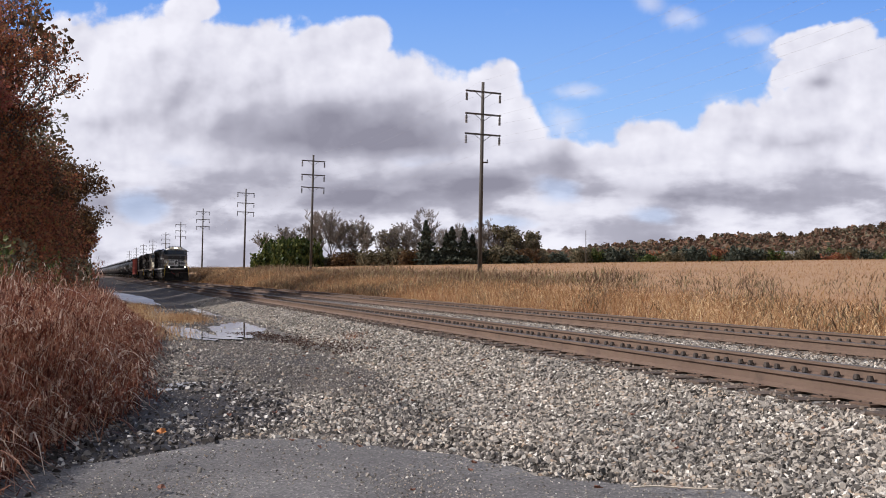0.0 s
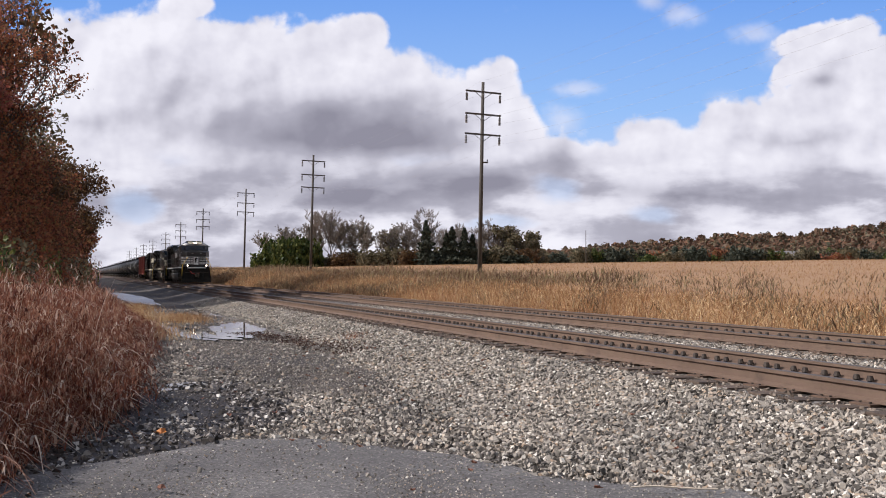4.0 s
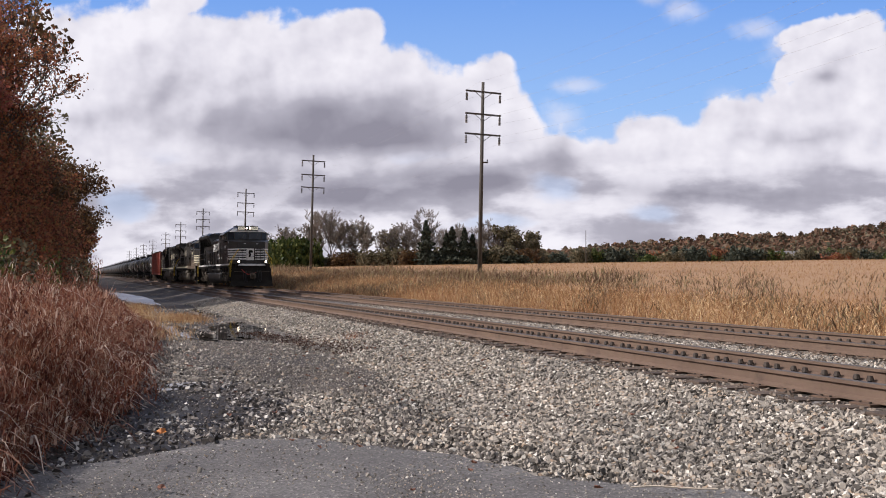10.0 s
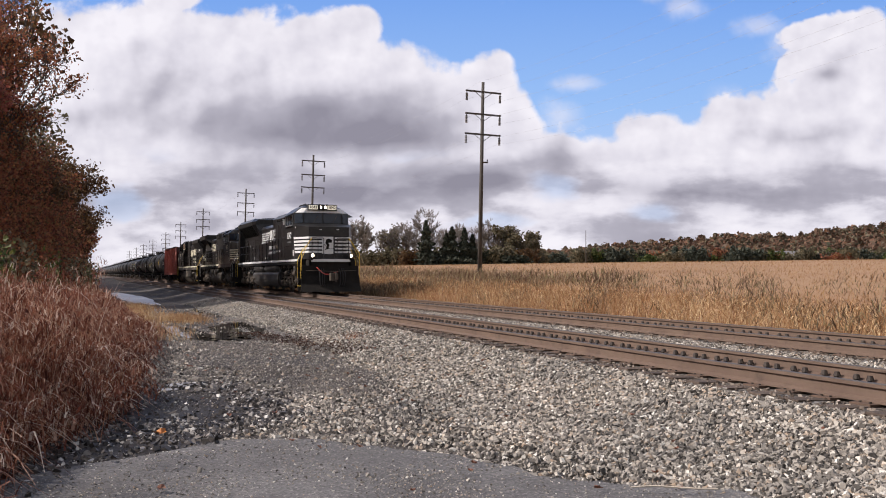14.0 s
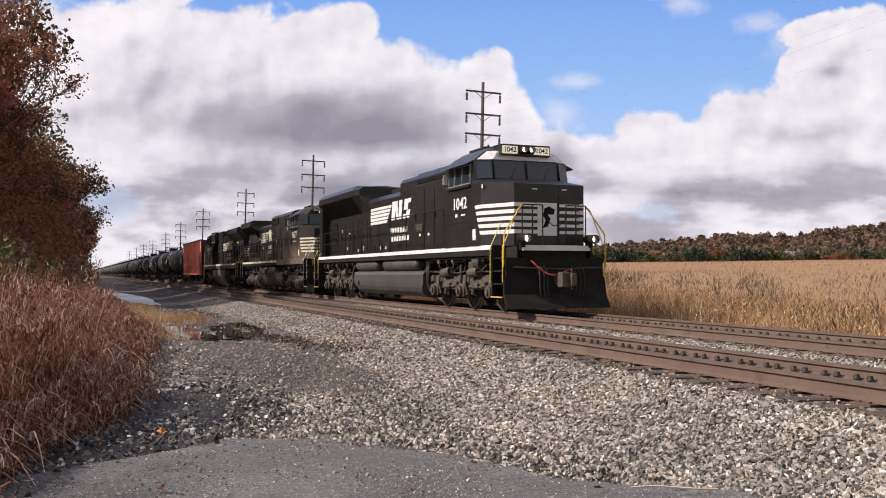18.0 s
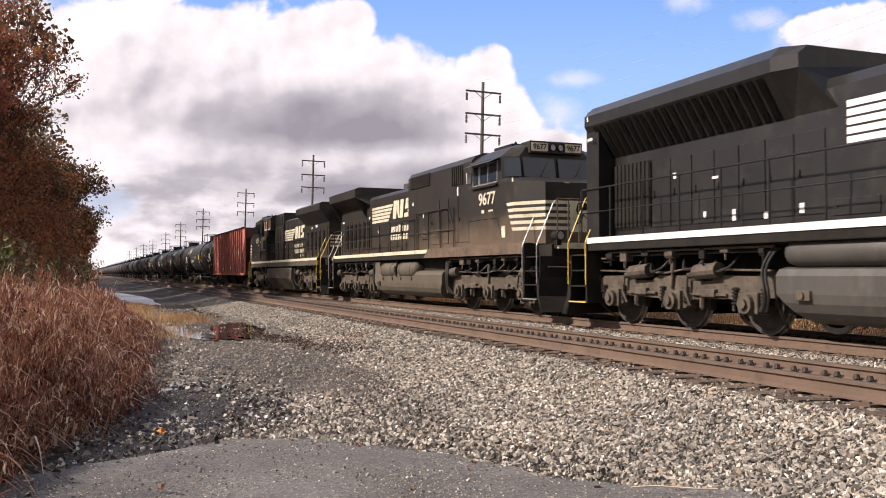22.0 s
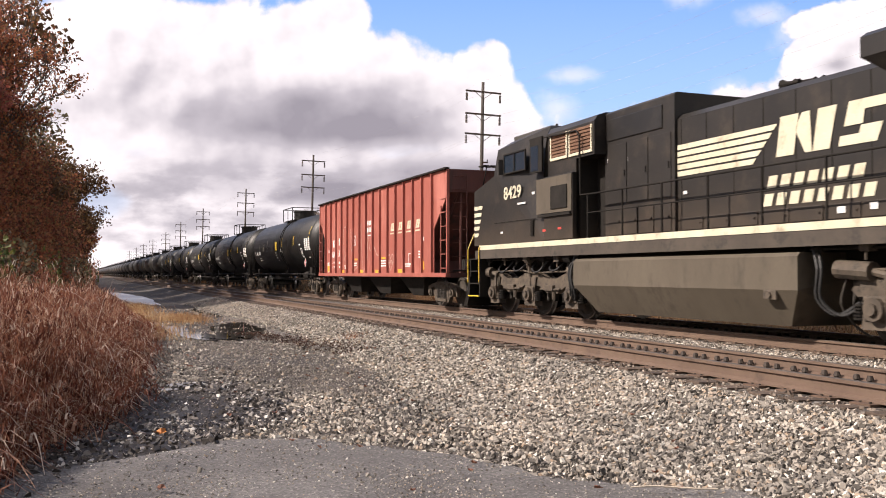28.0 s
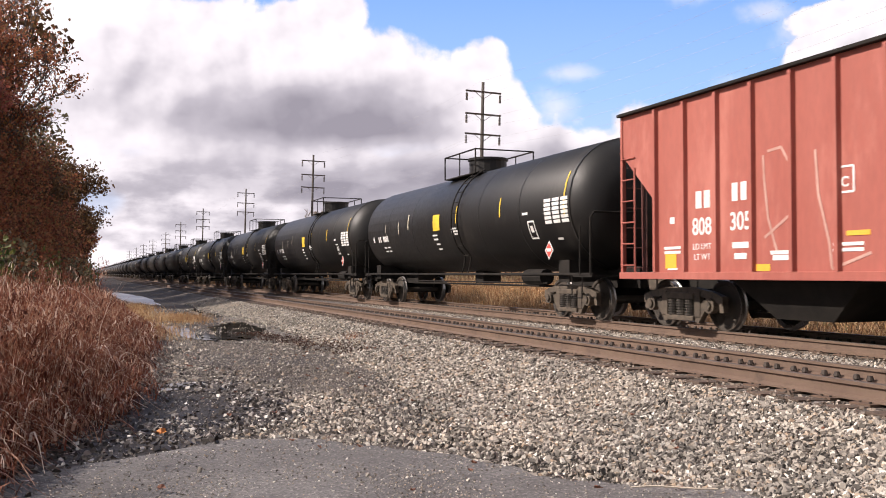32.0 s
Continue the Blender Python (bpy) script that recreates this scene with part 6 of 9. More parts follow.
def flying_mark(parent, side, xh, y_tail, y_nose, z0, z1, material):
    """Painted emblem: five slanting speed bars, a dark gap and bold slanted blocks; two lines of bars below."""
    d = y_nose - y_tail
    split = y_tail + d * 0.56
    h = (z1 - z0) / 5
    for k in range(5):
        za, zb = z0 + k * h, z0 + (k + 1) * h - 0.035
        lean = (zb - z0) / (z1 - z0) * d * 0.13
        lean0 = (za - z0) / (z1 - z0) * d * 0.13
        bm = bmesh.new()
        face_plate(bm, side, xh, [(y_tail, za), (split - d * 0.13 + lean0, za), (split - d * 0.13 + lean, zb), (y_tail, zb)], 0.004)
        part("emblem_bar", bm, material, parent)
    cell = (y_nose - split) / 3.0
    zt, zm = z1 + 0.06, (z0 + z1) / 2
    shapes = [
        [(split - cell * 0.1, z0 + 0.05), (split + cell * 0.45, z0 + 0.05), (split + cell * 0.62, zt), (split + cell * 0.05, zt)],
        [(split + cell * 0.5, z0 + 0.45), (split + cell * 0.72, zt), (split + cell * 0.95, zt), (split + cell * 1.0, z0 + 0.05), (split + cell * 0.8, z0 + 0.05)],
        [(split + cell * 1.02, z0 + 0.05), (split + cell * 1.5, z0 + 0.05), (split + cell * 1.72, zt), (split + cell * 1.2, zt)],
        [(split + cell * 1.75, z0 + 0.05), (split + cell * 2.75, z0 + 0.05), (split + cell * 2.9, zm), (split + cell * 2.35, zm), (split + cell * 2.3, z0 + 0.2), (split + cell * 1.8, z0 + 0.2)],
        [(split + cell * 1.9, zm + 0.02), (split + cell * 2.4, zm + 0.02), (split + cell * 2.45, zt - 0.15), (split + cell * 3.0, zt - 0.15), (split + cell * 3.05, zt), (split + cell * 2.05, zt)],
    ]
    for pts in shapes:
        bm = bmesh.new()
        face_plate(bm, side, xh, pts, 0.004)
        part("emblem_block", bm, material, parent)
    for row, (za, a, c) in enumerate(((z0 - 0.44, 0.5, 0.93), (z0 - 0.73, 0.48, 0.97))):
        n = 7 + row
        for k in range(n):
            ya, yb = y_tail + d * (a + (c - a) * k / n), y_tail + d * (a + (c - a) * (k + 0.68) / n)
            bm = bmesh.new()
            face_plate(bm, side, xh, [(ya, za), (yb, za), (yb + d * 0.012, za + 0.2), (ya + d * 0.012, za + 0.2)], 0.004)
            part("lettering_bar", bm, material, parent)


def handrail(parent, pts, posts, material, r=0.02, foot=1.8):
    bm = bmesh.new()
    pipe(bm, pts, r, 6)
    hr = part("handrail", bm, material, parent)
    for x, y, z in posts:
        bm = bmesh.new()
        bar(bm, (x, y, foot), (x, y, z), r * 1.1, 6)
        part("stanchion", bm, material, parent)
    return hr


def steps(parent, side, y, d, material, rail_mat, z_top=1.5):
    """Corner step well: treads, back plate and bent grab rails. d: outward in y."""
    bm = bmesh.new()
    box(bm, min(side * 1.5, side * 1.1), max(side * 1.5, side * 1.1), y - 0.03, y + 0.03, 0.4, 1.78)
    box(bm, min(side * 1.12, side * 1.06), max(side * 1.12, side * 1.06), min(y, y + d * 0.75), max(y, y + d * 0.75), 0.4, 1.75)
    sw = part("step_well", bm, m_under, parent)
    for k in range(4):
        z = 0.42 + k * 0.34
        bm = bmesh.new()
        box(bm, min(side * (1.5 - 0.03 * k), side * 1.12), max(side * (1.5 - 0.03 * k), side * 1.12), min(y, y + d * 0.72), max(y, y + d * 0.72), z - 0.02, z + 0.02)
        part("step_tread", bm, material, sw)
        bm = bmesh.new()
        box(bm, min(side * (1.505 - 0.03 * k), side * (1.535 - 0.03 * k)), max(side * (1.505 - 0.03 * k), side * (1.535 - 0.03 * k)), min(y, y + d * 0.72), max(y, y + d * 0.72), z - 0.012, z + 0.014)
        part("step_edge", bm, rail_mat if k == 0 else m_under, sw)
    for ya in (y - d * 0.02, y + d * 0.74):
        bm = bmesh.new()
        pipe(bm, [(side * 1.53, ya, 0.8), (side * 1.53, ya, 1.72), (side * 1.08, ya, 2.72), (side * 1.0, ya, 2.8)], 0.014, 6)
        part("grab_rail", bm, rail_mat, parent, "bent grab rail at the steps")
# ---- diesel locomotives: y runs from the leading coupler at -L/2 to the rear one ----
def section(xh, z0, z1, chamfer_x=0.0, chamfer_z=0.0):
    """Cross-section of a hood with cut or rounded shoulders."""
    if not chamfer_x:
        return [(-xh, z0), (xh, z0), (xh, z1), (-xh, z1)]
    return [(-xh, z0), (xh, z0), (xh, z1 - chamfer_z), (xh - chamfer_x * 0.3, z1 - chamfer_z * 0.35), (xh - chamfer_x, z1), (-xh + chamfer_x, z1), (-xh + chamfer_x * 0.3, z1 - chamfer_z * 0.35), (-xh, z1 - chamfer_z)]


def chassis(e, L, paint, stripe, tank_o, trucks, style, frame_mat, cream):
    """Underframe, tank, trucks, couplers and steps. Distances run back from the leading coupler."""
    Y = lambda o: o - L / 2
    bm = bmesh.new()
    box(bm, -1.48, 1.48, Y(1.5), Y(L - 1.5), 1.52, 1.8, 0.02)
    box(bm, -0.95, 0.95, Y(0.75), Y(L - 0.75), 1.42, 1.78, 0.02)
    box(bm, -0.5, 0.5, Y(0.8), Y(L - 0.8), 0.95, 1.45)
    part("underframe", bm, m_under, e)
    for s in (-1, 1):
        bm = bmesh.new()
        box(bm, min(s * 1.48, s * 1.5), max(s * 1.48, s * 1.5), Y(1.5), Y(L - 1.5), 1.68, 1.8)
        part("sill_stripe", bm, stripe, e, "white reflective sill stripe")
        for o, d in ((1.5, -1), (L - 1.5, 1)):
            steps(e, s, Y(o), d, m_under, cream)
    # fuel tank with sloped flanks
    a, c = tank_o
    bm = bmesh.new()
    half = [(1.2, 1.14), (1.36, 1.1), (1.42, 1.0), (1.42, 0.72), (1.40, 0.58), (1.33, 0.44), (1.22, 0.34), (1.05, 0.27), (0.8, 0.25)]
    prof = [(-x, z) for x, z in half] + half[::-1] if style != "gull" else [(-1.4, 1.36), (-1.46, 1.3), (-1.46, 0.78), (-1.12, 0.2), (1.12, 0.2), (1.46, 0.78), (1.46, 1.3), (1.4, 1.36)]
    loft(bm, [[(x, Y(a + 0.5 * max(0.0, min(1.0, (0.72 - z) / 0.47))), z) for x, z in prof], [(x, Y(c - 0.5 * max(0.0, min(1.0, (0.72 - z) / 0.47))), z) for x, z in prof]])
    part("fuel_tank", bm, m_tankf if style == "emd" else m_tan, e, "dusty grey fuel tank" if style == "emd" else "tan dust-covered fuel tank")
    bm = bmesh.new()
    box(bm, -1.1, 1.1, Y(a) + 0.2, Y(c) - 0.2, 1.05, 1.55)
    part("equipment_bay", bm, m_under, e)
    for s in (-1, 1):
        bm = bmesh.new()
        box(bm, min(s * 1.4, s * 1.47), max(s * 1.4, s * 1.47), Y(c) - 0.75, Y(c) - 0.45, 0.62, 0.78, 0.02)
        bar(bm, (s * 1.44, Y(c) - 0.6, 0.7), (s * 1.5, Y(c) - 0.6, 0.7), 0.05, 8)
        part("fuel_filler", bm, frame_mat, e)
        hose(e, [(s * 1.3, Y(a) - 0.15, 1.5), (s * 1.38, Y(a) - 0.25, 1.0), (s * 1.3, Y(a) - 0.2, 0.55), (s * 1.15, Y(a) - 0.5, 0.4)], m_rubber, "drain_hose", 0.03)
    rnd = random.Random(int(L * 10))
    for s in (-1, 1):
        for o0, o1 in ((trucks[0] - 2.4, a - 0.1), (c + 0.1, trucks[1] + 2.4)):
            for k, z in enumerate((1.47, 1.4)):
                bm = bmesh.new()
                pipe(bm, [(s * (1.36 - 0.06 * k), Y(o0), z), (s * (1.36 - 0.06 * k), Y(o1 - 0.4), z), (s * (1.3 - 0.06 * k), Y(o1 - 0.3), z - 0.12), (s * (1.3 - 0.06 * k), Y(o1), z - 0.12)], 0.022, 6)
                part("brake_pipe", bm, m_under if k else frame_mat, e)
            for k in range(7):
                o = o0 + (o1 - o0) * (k + rnd.uniform(0.2, 0.8)) / 7
                bm = bmesh.new()
                w2, h2 = rnd.uniform(0.06, 0.16), rnd.uniform(0.1, 0.24)
                if k % 3 == 0:
                    bar(bm, (s * 1.3, Y(o) - w2, 1.4), (s * 1.3, Y(o) + w2, 1.4), h2 * 0.55, 10)
                else:
                    box(bm, min(s * 1.2, s * 1.38), max(s * 1.2, s * 1.38), Y(o) - w2, Y(o) + w2, 1.5 - h2, 1.5, 0.02)
                bar(bm, (s * 1.34, Y(o), 1.5 - h2 - 0.12), (s * 1.34, Y(o), 1.5), 0.02, 6)
                part("valve", bm, frame_mat if k % 2 else m_under, e)
        for o, d in ((a, -1), (c, 1)):      # hoses looping down at the tank ends
            for k in range(2):
                hose(e, [(s * 1.28, Y(o) + d * (0.12 + 0.1 * k), 1.45), (s * 1.36, Y(o) + d * (0.3 + 0.08 * k), 1.1), (s * 1.34, Y(o) + d * (0.26 + 0.08 * k), 0.66), (s * 1.2, Y(o) + d * (0.5 + 0.1 * k), 0.42), (s * 1.1, Y(o) + d * (0.85 + 0.1 * k), 0.62)], m_rubber, "cable_loop", 0.028)
    for o in trucks:
        loco_truck(e, Y(o), frame_mat, style=style)
    coupler(e, Y(0.02), -1)
    coupler(e, Y(L - 0.02), 1)
    for o, d in ((0.0, -1), (L, 1)):      # pilot plates, plough, hoses, cut lever
        yb = Y(o) - d * 0.72
        bm = bmesh.new()
        box(bm, -1.45, 1.45, min(yb, yb - d * 0.06), max(yb, yb - d * 0.06), 0.55, 1.45, 0.01)
        part("pilot_plate", bm, m_under, e)
        bm = bmesh.new()
        loft(bm, [[(-1.5, yb - d * 0.0, 0.95), (0.0, yb + d * 0.1, 0.95), (1.5, yb, 0.95), (1.5, yb - d * 0.1, 0.95), (0, yb - d * 0.05, 0.95), (-1.5, yb - d * 0.1, 0.95)],
                  [(-1.52, yb + d * 0.05, 0.5), (0.0, yb + d * 0.28, 0.5), (1.52, yb + d * 0.05, 0.5), (1.5, yb - d * 0.08, 0.5), (0, yb, 0.5), (-1.5, yb - d * 0.08, 0.5)],
                  [(-1.55, yb + d * 0.22, 0.13), (0.0, yb + d * 0.55, 0.13), (1.55, yb + d * 0.22, 0.13), (1.5, yb + d * 0.1, 0.13), (0, yb + d * 0.4, 0.13), (-1.5, yb + d * 0.1, 0.13)]])
        part("plough", bm, m_under, e, "black snow plough pilot")
        for x in (-0.62, -0.5, -0.4, 0.42, 0.55, 0.66):
            hose(e, [(x, yb + d * 0.02, 1.3), (x * 1.02, yb + d * 0.3, 1.05), (x * 1.0, yb + d * 0.32, 0.6), (x * 0.9, yb + d * 0.3, 0.42)], m_rubber)
        hose(e, [(-0.75, yb + d * 0.05, 1.38), (-0.45, yb + d * 0.3, 1.05), (-0.1, yb + d * 0.32, 1.02), (0.3, yb + d * 0.2, 1.15)], m_redp, "jumper_cable", 0.024)
        bm = bmesh.new()
        pipe(bm, [(-1.3, yb + d * 0.12, 1.2), (-0.5, yb + d * 0.2, 1.18), (0.1, yb + d * 0.4, 1.15), (0.6, yb + d * 0.2, 1.18), (1.3, yb + d * 0.12, 1.2)], 0.018)
        part("cut_lever", bm, m_frame, e)
        bm = bmesh.new()
        box(bm, -1.0, 1.0, min(yb, yb + d * 0.1), max(yb, yb + d * 0.1), 1.64, 1.78, 0.01)
        part("end_sill_stripe", bm, stripe, e, "white end sill stripe")


def end_rails(e, L, o, d, rail_mat, z=2.85):
    """Rails across an end platform. d: outward in y."""
    y = o - L / 2
    for s in (-1, 1):
        handrail(e, [(s * 0.95, y, 1.78), (s * 0.95, y, z), (s * 0.35, y, z), (s * 0.35, y, 1.78)], [(s * 0.65, y, z)], rail_mat, 0.018)
    bm = bmesh.new()
    hosepts = [(-0.35, y + d * 0.05, z - 0.3), (-0.1, y + d * 0.1, z - 0.55), (0.1, y + d * 0.1, z - 0.55), (0.35, y + d * 0.05, z - 0.3)]
    pipe(bm, hosepts, 0.012, 5)
    part("safety_chain", bm, m_under, e)


def lamp_can(bm, x, y, z, r, depth):
    """An open round housing that faces -y, with its mouth at y."""
    ring = lambda q, yy: [(x + q * math.cos(a), yy, z + q * math.sin(a)) for a in np.linspace(0, 2 * math.pi, 16, endpoint=False)]
    return loft(bm, [ring(r + 0.018, y + depth), ring(r + 0.018, y), ring(r, y), ring(r, y + depth)], caps=False)


def nose_cab(e, L, paint, white, front=1.05, shoulder=2.2, win_o=2.5, back=4.9, nose_top=3.55, roof=4.66, eave=4.22, number="1042", bright=True, stripe_z=(2.1, 3.0), roof_fore=True, flat_nose=1.05):
    """Wide nose and cab with windshield, number boards and side windows."""
    Y = lambda o: o - L / 2
    w, fn = 1.5, flat_nose
    base = [(-w, Y(back)), (-w, Y(shoulder)), (-fn, Y(front)), (fn, Y(front)), (w, Y(shoulder)), (w, Y(back))]
    bm = bmesh.new()
    mid = 0.5 * (front + shoulder)
    low = [(x, y, 1.78) for x, y in base]
    brow = [(x, y, nose_top - (0.12 if abs(x) < 1.4 else 0.0)) for x, y in base]
    in_ = [(-w * 0.99, Y(back), nose_top + 0.08), (-w * 0.99, Y(win_o) - 0.05, nose_top + 0.08), (-fn * 0.9, Y(win_o) - 0.42, nose_top + 0.1), (fn * 0.9, Y(win_o) - 0.42, nose_top + 0.1), (w * 0.99, Y(win_o) - 0.05, nose_top + 0.08), (w * 0.99, Y(back), nose_top + 0.08)]
    loft(bm, [low, brow, in_])
    part("nose", bm, paint, e)
    # cab above the nose
    bm = bmesh.new()
    def ring(z, inset, o_front, xw):
        return [(-xw, Y(back), z), (-xw, Y(o_front) + 0.25, z), (-xw * 0.72, Y(o_front), z), (xw * 0.72, Y(o_front), z), (xw, Y(o_front) + 0.25, z), (xw, Y(back), z)]
    loft(bm, [ring(nose_top - 0.4, 0, win_o - 0.12, w - 0.01), ring(eave, 0, win_o + 0.02, w - 0.03), ring(eave + 0.26, 0, win_o + 0.1, 1.12), ring(roof - 0.02, 0, win_o + 0.3, 0.85)])
    cab = part("cab", bm, paint, e)
    # windshield: two panes and corner panes, slanted
    for x0, x1 in ((-0.98, -0.05), (0.05, 0.98)):
        bm = bmesh.new()
        zb, zt = nose_top + 0.14, eave - 0.03
        yb, yt = Y(win_o - 0.12) - 0.012, Y(win_o + 0.0) - 0.012
        vs = [bm.verts.new(p) for p in ((x0, yb + 0.02, zb), (x1, yb + 0.02, zb), (x1, yt, zt), (x0, yt, zt))]
        f = bm.faces.new(vs)
        bmesh.ops.solidify(bm, geom=[f], thickness=0.012)
        part("windshield", bm, m_glass, e, "tinted windshield pane")
        bm = bmesh.new()
        bar(bm, ((x0 + x1) / 2, yb - 0.01, zb), ((x0 + x1) / 2 + 0.25, yt - 0.02, zt - 0.12), 0.009, 4)
        part("wiper", bm, m_frame, e)
    for s in (-1, 1):
        bm = bmesh.new()
        zb, zt = nose_top + 0.14, eave - 0.05
        vs = [bm.verts.new(p) for p in ((s * 1.07, Y(win_o) - 0.135, zb), (s * 1.44, Y(win_o) + 0.095, zb), (s * 1.42, Y(win_o) + 0.21, zt), (s * 1.06, Y(win_o) - 0.015, zt))]
        f = bm.faces.new(vs)
        bmesh.ops.solidify(bm, geom=[f], thickness=0.02 * s)
        part("corner_pane", bm, m_glass, e)
    # side windows, sunshade, mirror
    for s in (-1, 1):
        wa, wb = Y(win_o + 0.42), Y(back - 0.42)
        for q0, q1, proud in ((wa, wa + (wb - wa) * 0.36, 0.0), (wa + (wb - wa) * 0.36 + 0.06, wa + (wb - wa) * 0.72, -0.012), (wa + (wb - wa) * 0.72 + 0.06, wb, 0.0)):
            window(e, s, w - 0.015 + proud, q0, q1, nose_top + 0.05, eave - 0.12, m_alum, False)
        bm = bmesh.new()      # arm rest under the sashes, and the seam of the crew-side panel
        box(bm, min(s * (w - 0.01), s * (w + 0.07)), max(s * (w - 0.01), s * (w + 0.07)), wa - 0.05, wb + 0.05, nose_top - 0.06, nose_top - 0.02, 0.008)
        part("arm_rest", bm, m_under, e)
        for ya, za, yb2, zb2 in ((Y(back - 0.1), 2.5, Y(3.0), 2.5), (Y(3.0), 2.5, Y(2.75), 1.95), (Y(back - 0.1), 2.5, Y(back - 0.1), 1.9)):
            bm = bmesh.new()
            bar(bm, (s * (w + 0.002), ya, za), (s * (w + 0.002), yb2, zb2), 0.009, 4)
            part("panel_seam", bm, m_under, e)
        bm = bmesh.new()
        vs = [bm.verts.new(p) for p in ((s * (w - 0.1), Y(win_o + 0.3), eave + 0.02), (s * (w - 0.1), Y(back - 0.2), eave + 0.02), (s * (w + 0.27), Y(back - 0.2), eave - 0.14), (s * (w + 0.27), Y(win_o + 0.3), eave - 0.14))]
        f = bm.faces.new(vs)
        bmesh.ops.solidify(bm, geom=[f], thickness=0.025)
        part("sunshade", bm, paint, e)
        bm = bmesh.new()
        box(bm, min(s * (w + 0.0), s * (w + 0.13)), max(s * (w + 0.0), s * (w + 0.13)), Y(back - 0.24), Y(back - 0.21), nose_top + 0.14, nose_top + 0.44)
        part("mirror", bm, m_whitep, e)
        lettering("cab_number", number, 0.46, white, e, SIDE_TURN[s], s * (w + 0.009), Y(3.68), 3.04, "painted cab number " + number, 0.008, 1.18)
        small_marks(e, s, w, [(Y(3.95), 2.72, 0.16, 0.09), (Y(3.45), 2.72, 0.3, 0.05)], white)
        small_marks(e, s, w, [(Y(2.66), 2.12, 0.22, 0.3)], white, "white_panel")
        small_marks(e, s, w, [(Y(2.1), 3.42, 0.08, 0.1)], white)
    # number boards and headlights over the windshield
    yb = Y(win_o + 0.06)
    bm = bmesh.new()
    box(bm, -0.78, 0.78, yb - 0.12, yb + 0.45, roof - 0.3, roof + 0.02, 0.02)
    nb = part("number_board_housing", bm, paint, e)
    for s in (-1, 1):
        bm = bmesh.new()
        box(bm, s * 0.5 - 0.24, s * 0.5 + 0.24, yb - 0.135, yb - 0.115, roof - 0.25, roof - 0.03)
        part("number_board", bm, m_board if bright else m_cream, nb, "lit cream number board" if bright else "cream number board")
        lettering("board_number", number, 0.2, m_under, nb, FRONT_TURN, s * 0.5, yb - 0.139, roof - 0.14, "dark number " + number + " on the board", 0.003)
        bm = bmesh.new()
        lamp_can(bm, s * 0.115, yb - (0.33 if bright else 0.18), roof - 0.14, 0.085, 0.21 if bright else 0.06)
        can = part("headlight", bm, m_under, nb, "round headlight in a deep dark housing")
        bm = bmesh.new()
        bar(bm, (s * 0.115, yb - 0.13, roof - 0.14), (s * 0.115, yb - 0.1, roof - 0.14), 0.084, 16)
        part("lens", bm, m_lamp if bright else m_lens, can)
    if bright:      # white painted forehead
        bm = bmesh.new()
        vs = [bm.verts.new(p) for p in ((-1.4, Y(win_o) + 0.20, eave + 0.015), (-1.0, Y(win_o) + 0.004, eave + 0.015), (1.0, Y(win_o) + 0.004, eave + 0.015), (1.4, Y(win_o) + 0.20, eave + 0.015), (1.06, Y(win_o) + 0.24, eave + 0.27), (0.8, Y(win_o) + 0.082, eave + 0.27), (-0.8, Y(win_o) + 0.082, eave + 0.27), (-1.06, Y(win_o) + 0.24, eave + 0.27))]
        for q in ((0, 1, 6, 7), (1, 2, 5, 6), (2, 3, 4, 5)):
            bm.faces.new([vs[i] for i in q])
        part("forehead_panel", bm, m_whitep, e, "white painted panel over the windshield")
    # roof clutter
    bm = bmesh.new()
    box(bm, -0.75, 0.75, Y(back - 1.3), Y(back - 0.15), roof - 0.02, roof + 0.1, 0.03)
    box(bm, -0.25, 0.25, Y(win_o + 0.75), Y(win_o + 1.1), roof - 0.02, roof + 0.08, 0.02)
    for k in range(4):
        bar(bm, (-0.7 + 0.4 * k, Y(back - 1.45), roof), (-0.7 + 0.4 * k, Y(back - 1.45), roof + 0.12), 0.03, 6)
    part("roof_gear", bm, m_under, e)
    # painted nose bands, round the shoulders and over the front
    k = 0.004
    stripes(e, [(-w - k, Y(shoulder) + 0.42), (-w - k, Y(shoulder)), (-fn - k, Y(front) - k), (-0.34, Y(front) - k)], stripe_z[0], stripe_z[1], 5, 0.075, white, -0.45)
    stripes(e, [(0.34, Y(front) - k), (fn + k, Y(front) - k), (w + k, Y(shoulder)), (w + k, Y(shoulder) + 0.42)], stripe_z[0], stripe_z[1], 5, 0.075, white, -0.45)
    bm = bmesh.new()
    box(bm, -0.36, 0.22, Y(front) - 0.012, Y(front) + 0.02, stripe_z[0] - 0.05, stripe_z[1] - 0.07)
    part("nose_panel", bm, white, e, "white nose panel with a dark emblem")
    bm = bmesh.new()      # dark emblem as a plain curved shape
    pts = [(-0.22, 2.25), (-0.05, 2.3), (0.02, 2.5), (-0.06, 2.62), (0.12, 2.62), (0.16, 2.75), (-0.02, 2.84), (-0.16, 2.78), (-0.2, 2.6), (-0.12, 2.46)]
    prism(bm, pts, "y", Y(front) - 0.018, Y(front) - 0.008)
    part("emblem_shape", bm, m_under, e)
    bm = bmesh.new()      # nose door and hand brake marks
    box(bm, 0.28, 0.9, Y(front) - 0.022, Y(front), 1.85, 3.2, 0.008)
    part("nose_door", bm, paint, e)
    stripes(e, [(0.29, Y(front) - 0.026), (0.89, Y(front) - 0.026)], stripe_z[0], stripe_z[1], 5, 0.1, white, 0.0)
    bm = bmesh.new()
    for s in (-1, 1):
        box(bm, s * 0.45 - 0.07, s * 0.45 + 0.07, Y(front) - 0.01, Y(front) + 0.02, 3.28, 3.31)
